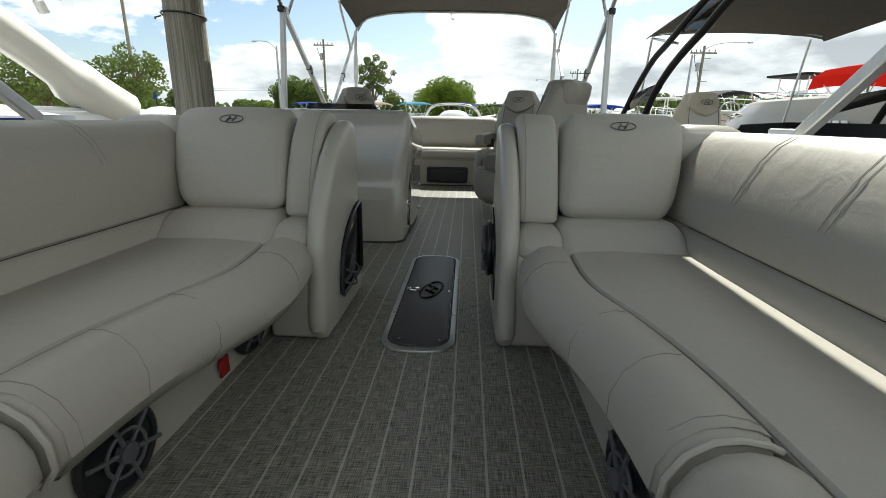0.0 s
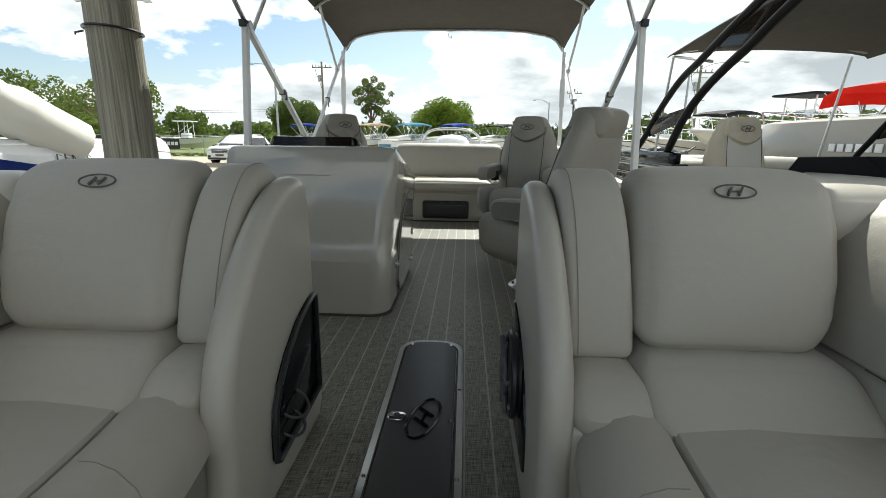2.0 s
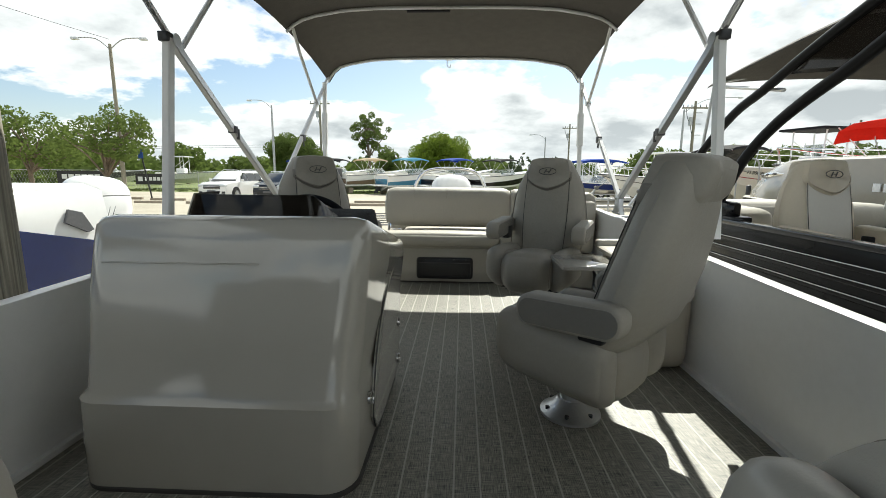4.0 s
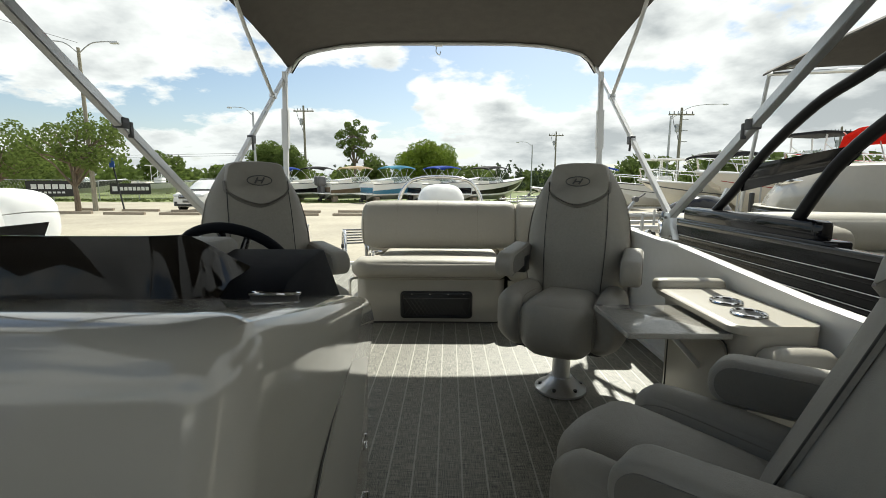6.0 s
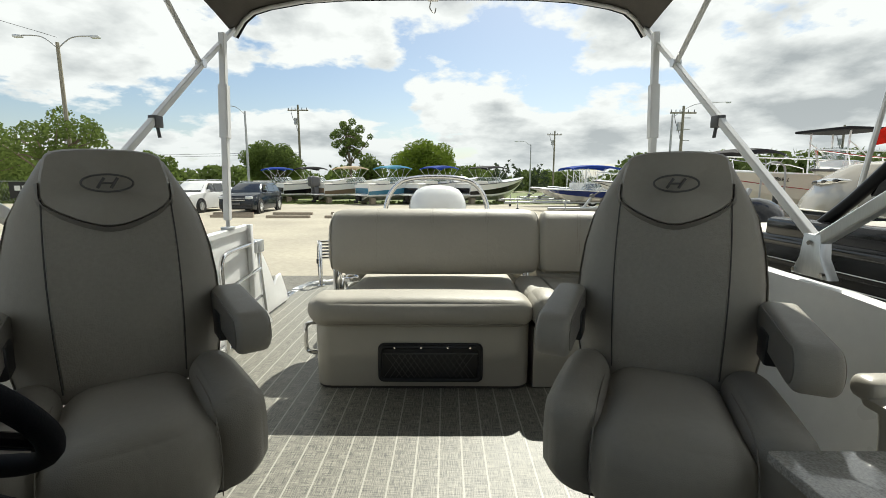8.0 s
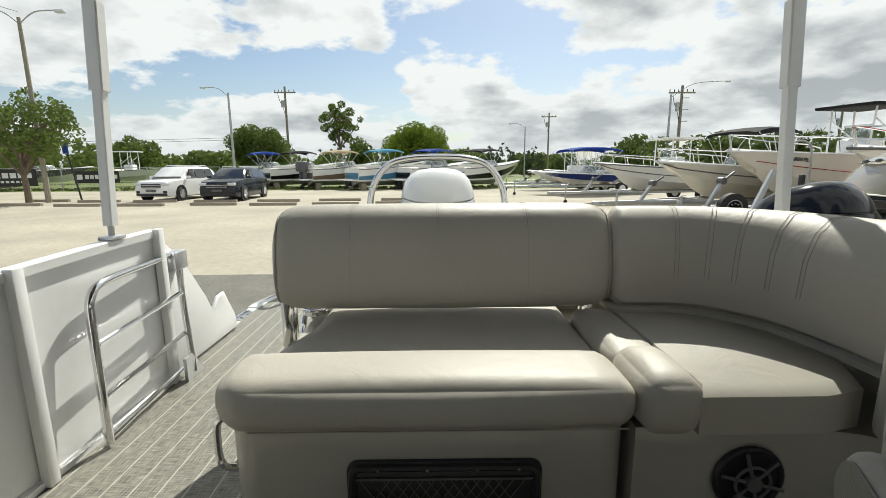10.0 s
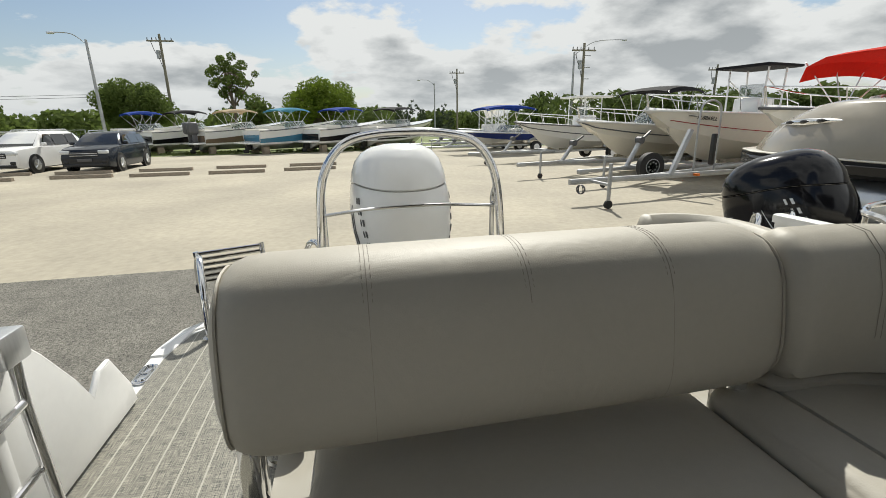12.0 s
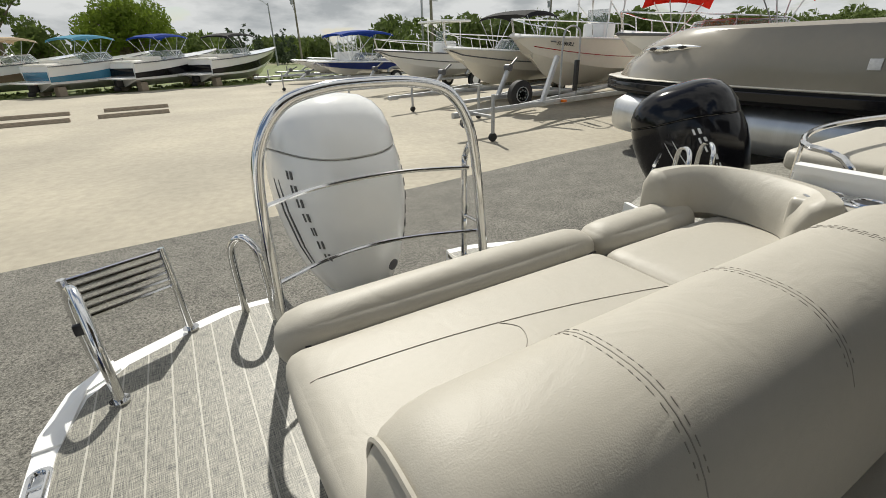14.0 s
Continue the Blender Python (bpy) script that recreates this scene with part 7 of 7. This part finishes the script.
part("stern_pad", cushion(2.95, 4.45, 7.25, 7.95, 0.30, 0.46, 0.06, 0.015, 8), VINYL, nb, "cream stern pad")
# base coloured black to stand for the deep shadow under the pad
part("shaded_stern_base", box(3.0, 4.4, 7.2, 7.9, 0.005, 0.31, 0.03), SATIN_BLACK, nb)
part("stern_rail", tube(smooth_path([(2.15, 7.1, 0.0), (2.2, 7.3, 0.55), (2.35, 7.6, 0.62), (2.9, 7.75, 0.63), (3.5, 7.72, 0.63), (4.2, 7.6, 0.62)], 5), 0.018, 8), CHROME, nb)
part("stern_rail", tube([(2.45, 7.65, 0.62), (2.45, 7.66, 0.02)], 0.014, 8), CHROME, nb)
for x in (2.45, 2.75):
    part("grab_hoop", tube(smooth_path([(x, 8.30, 0.0), (x, 8.32, 0.28), (x + 0.05, 8.36, 0.40), (x + 0.14, 8.46, 0.42), (x + 0.2, 8.55, 0.34), (x + 0.21, 8.57, 0.0)], 6), 0.018, 10), CHROME, nb)
part("folded_ladder", merge(*[tube([(2.15 + 0.02 * k, 8.45, 0.10 + 0.06 * k), (2.42 + 0.02 * k, 8.6, 0.12 + 0.06 * k)], 0.013, 8) for k in range(5)]), CHROME, nb)
nb_chair = captain_chair(0.20, 0.0, 0.0, 0.012, CREAM_VINYL, PALE_VINYL, CREAM_VINYL, "cream vinyl captain's chair on the neighbouring boat")
nb_chair.matrix_basis = pose(2.57, 4.64, 0.0, 0, 0, 8)
outboard("outboard_motor", (3.56, 9.0, 0.20), -18, 30, GLOSS_BLACK, "large glossy black outboard motor with pale lettering strokes", SILVER_PRINT, 1.42, 190)

# ---- long tan pontoon boat beyond it ----
tanb = thing("tan_pontoon_boat", (7.4, 6.5, G), "long tan-sided pontoon boat with silver float tubes", "pontoon boat")
outline = [(6.05, -3.0), (6.05, 9.4), (6.10, 10.5), (6.22, 11.5), (6.48, 12.4), (6.95, 13.05), (7.7, 13.35), (8.5, 13.1), (9.0, 12.4), (9.0, -3.0)]
def ringz(z, inset, cut=0.0):
    cx, cy = 7.52, 6.0
    return [(x + (cx - x) * inset, y - (max(0, y - 9.0) * cut), z) for x, y in outline]
part("side_wall", loft([ringz(0.50, 0.0, 0.06), ringz(0.75, 0.0, 0.10), ringz(1.05, 0.02, 0.19), ringz(1.28, 0.05, 0.32), ringz(1.33, 0.10, 0.38)]), TAN, tanb)
part("deck_edge", loft([ringz(0.32, 0.0, 0.0), ringz(0.42, -0.015, 0.0), ringz(0.53, 0.0, 0.0), ringz(0.55, 0.03, 0.0)]), SATIN_BLACK, tanb)
part("bright_line", loft([ringz(0.542, -0.004, 0.0), ringz(0.556, -0.006, 0.0), ringz(0.566, 0.01, 0.0)]), CREAM, tanb, "thin pale line over the band")
part("black_band", loft([ringz(0.37, -0.012, 0.0), ringz(0.38, -0.02, 0.0), ringz(0.48, -0.02, 0.0), ringz(0.49, -0.012, 0.0)]), GLOSS_BLACK, tanb)
part("float_tube", merge(tube([(6.55, -3, -0.04), (6.55, 11.75, -0.04), (6.57, 12.2, -0.02), (6.62, 12.5, 0.12)], [0.37, 0.37, 0.36, 0.05], 22), tube([(8.4, -3, -0.04), (8.4, 11.2, -0.04), (8.4, 12.6, 0.18)], [0.37, 0.37, 0.06], 22)), ALU, tanb, "bright aluminium float tube")
strip = [(6.60, 12.02, 1.0), (6.47, 11.72, 1.02), (6.36, 11.40, 1.035), (6.28, 11.08, 1.05), (6.22, 10.76, 1.055)]
port = part("portlight", tube(smooth_path(strip, 3), [0.01 + 0.045 * math.sin(math.pi * k / 12) for k in range(13)], 10), CHROME, tanb, "slim chrome portlight strip")
for k in (1, 2, 3):
    p = Vector(strip[k]) + Vector((-0.035, 0.018, 0.005))
    part("pane", tube([p + Vector((0.05, 0.1, -0.006)), p + Vector((0.02, 0.05, -0.003)), p, p - Vector((0.02, 0.05, -0.003)), p - Vector((0.05, 0.1, -0.006))], [0.008, 0.026, 0.03, 0.026, 0.008], 10), GLOSS_BLACK, port)
for k in range(6):
    part("side_mark", box(6.035, 6.05, 8.55 - 0.17 * k, 8.67 - 0.17 * k, 0.80, 0.92, 0.003), SILVER_PRINT, tanb)
for y in (0.5, 4.5, 8.5):
    part("trestle", box(6.3, 8.8, y - 0.15, y + 0.15, G - 0.6 + 0.6, -0.40, 0.02), CURB, tanb, "timber block stand")

# ---- cruiser on the other side ----
cr = thing("moored_cruiser", (-4.9, 3.5, G), "white and blue cruiser with a white radar arch", "boat")
def cr_ring(y, w, k, c, s):
    return [(-4.95 + w * 0.6 * 0, y, k), (-4.95 + w * 0.85, y, c), (-4.95 + w, y, s), (-4.95 + w - 0.1, y, s + 0.02), (-4.95 - w + 0.1, y, s + 0.02), (-4.95 - w, y, s), (-4.95 - w * 0.85, y, c)]
cr_line = lambda y: min(0.76, 0.64 - 0.245 * (y - 4.88))
ys = (-4.5, -3, -1, 1, 3, 4.2, 5, 5.6, 6.1, 6.45, 6.6)
part("hull_lower", loft([cr_ring(y, 1.35 if y < 6.5 else 1.30, -0.6, -0.2, cr_line(y)) for y in ys]), NAVY, cr, "deep blue hull")
part("hull_upper", loft([[(-4.95 + 1.34, y, cr_line(y) - 0.01), (-4.95 + 1.345, y, 0.5 * cr_line(y) + 0.40), (-4.95 + 1.30, y, 0.80), (-4.95 + 1.1, y, 0.87), (-4.95 - 1.1, y, 0.87), (-4.95 - 1.34, y, 0.60), (-4.95 - 1.34, y, 0.40)] for y in ys[:-1]]), WHITE, cr, "white upper hull")
part("stern_quarter", cushion(-5.9, -3.72, 6.2, 6.9, -0.1, 0.30, 0.15, 0.02, 8), WHITE, cr)
part("swim_platform", box(-5.9, -3.9, 6.8, 7.5, -0.05, 0.05, 0.03), WHITE, cr)
archp = smooth_path([(-3.72, 5.35, 0.84), (-3.74, 4.9, 1.05), (-3.78, 4.3, 1.42), (-3.85, 3.6, 1.80), (-4.1, 3.1, 2.0), (-4.95, 2.95, 2.08), (-5.8, 3.1, 2.0), (-6.05, 3.6, 1.8), (-6.15, 4.9, 1.05), (-6.18, 5.35, 0.84)], 5)
part("radar_arch", tube(archp, [0.17 if 0.15 < k / len(archp) < 0.85 else 0.23 for k in range(len(archp))], 12), CREAM, cr, "cream radar arch")
for k in range(5):
    part("name_mark", merge(tube([(-3.598, 5.0 + 0.085 * k, 0.66), (-3.598, 5.0 + 0.085 * k, 0.735)], 0.007, 5), tube([(-3.598, 5.0 + 0.085 * k, 0.73 - 0.03 * (k % 2)), (-3.598, 5.045 + 0.085 * k, 0.722 - 0.03 * (k % 3))], 0.004, 5)), PRINT, cr)
part("vent", loft([[(-3.60, 5.9, 0.52), (-3.60, 6.15, 0.40), (-3.60, 6.22, 0.42), (-3.60, 6.1, 0.60), (-3.60, 5.95, 0.64)], [(-3.575, 5.9, 0.52), (-3.575, 6.15, 0.40), (-3.575, 6.22, 0.42), (-3.575, 6.1, 0.60), (-3.575, 5.95, 0.64)]]), PRINT, cr, "dark louvred vent")
part("canopy", loft([[(x, y, z + 0.1 * math.sin((y + 1) * 0.6)) for x, z in ((-6.2, 1.9), (-5.6, 2.02), (-4.95, 2.05), (-4.2, 2.02), (-3.7, 1.9), (-3.72, 1.88), (-4.95, 2.03), (-6.18, 1.88))] for y in (-1, 0.5, 2, 3.5, 4.8)]), CANVAS, cr, "grey canvas top")
part("canopy_frame", merge(tube([(-3.75, 4.8, 1.88), (-3.7, 3.2, 1.75), (-3.7, 2.5, 0.85)], 0.016, 6), tube([(-3.75, 4.75, 1.86), (-3.85, 3.8, 1.72)], 0.012, 6)), CHROME, cr)
part("lamp", merge(disc((-3.7, 4.55, 1.74), (0, 0.5, -1), 0.05, 0.1, 14), tube([(-3.7, 4.5, 1.78), (-3.72, 4.45, 1.87)], 0.012, 6)), WHITE, cr)
part("side_deck", box(-6.2, -3.7, -4.4, 6.2, 0.80, 0.868, 0.03), WHITE, cr)
outboard("outboard_motor", (-4.72, 7.6, 0.40), -4, -10, WHITE, "large white outboard motor on the moored cruiser", None, 1.2)
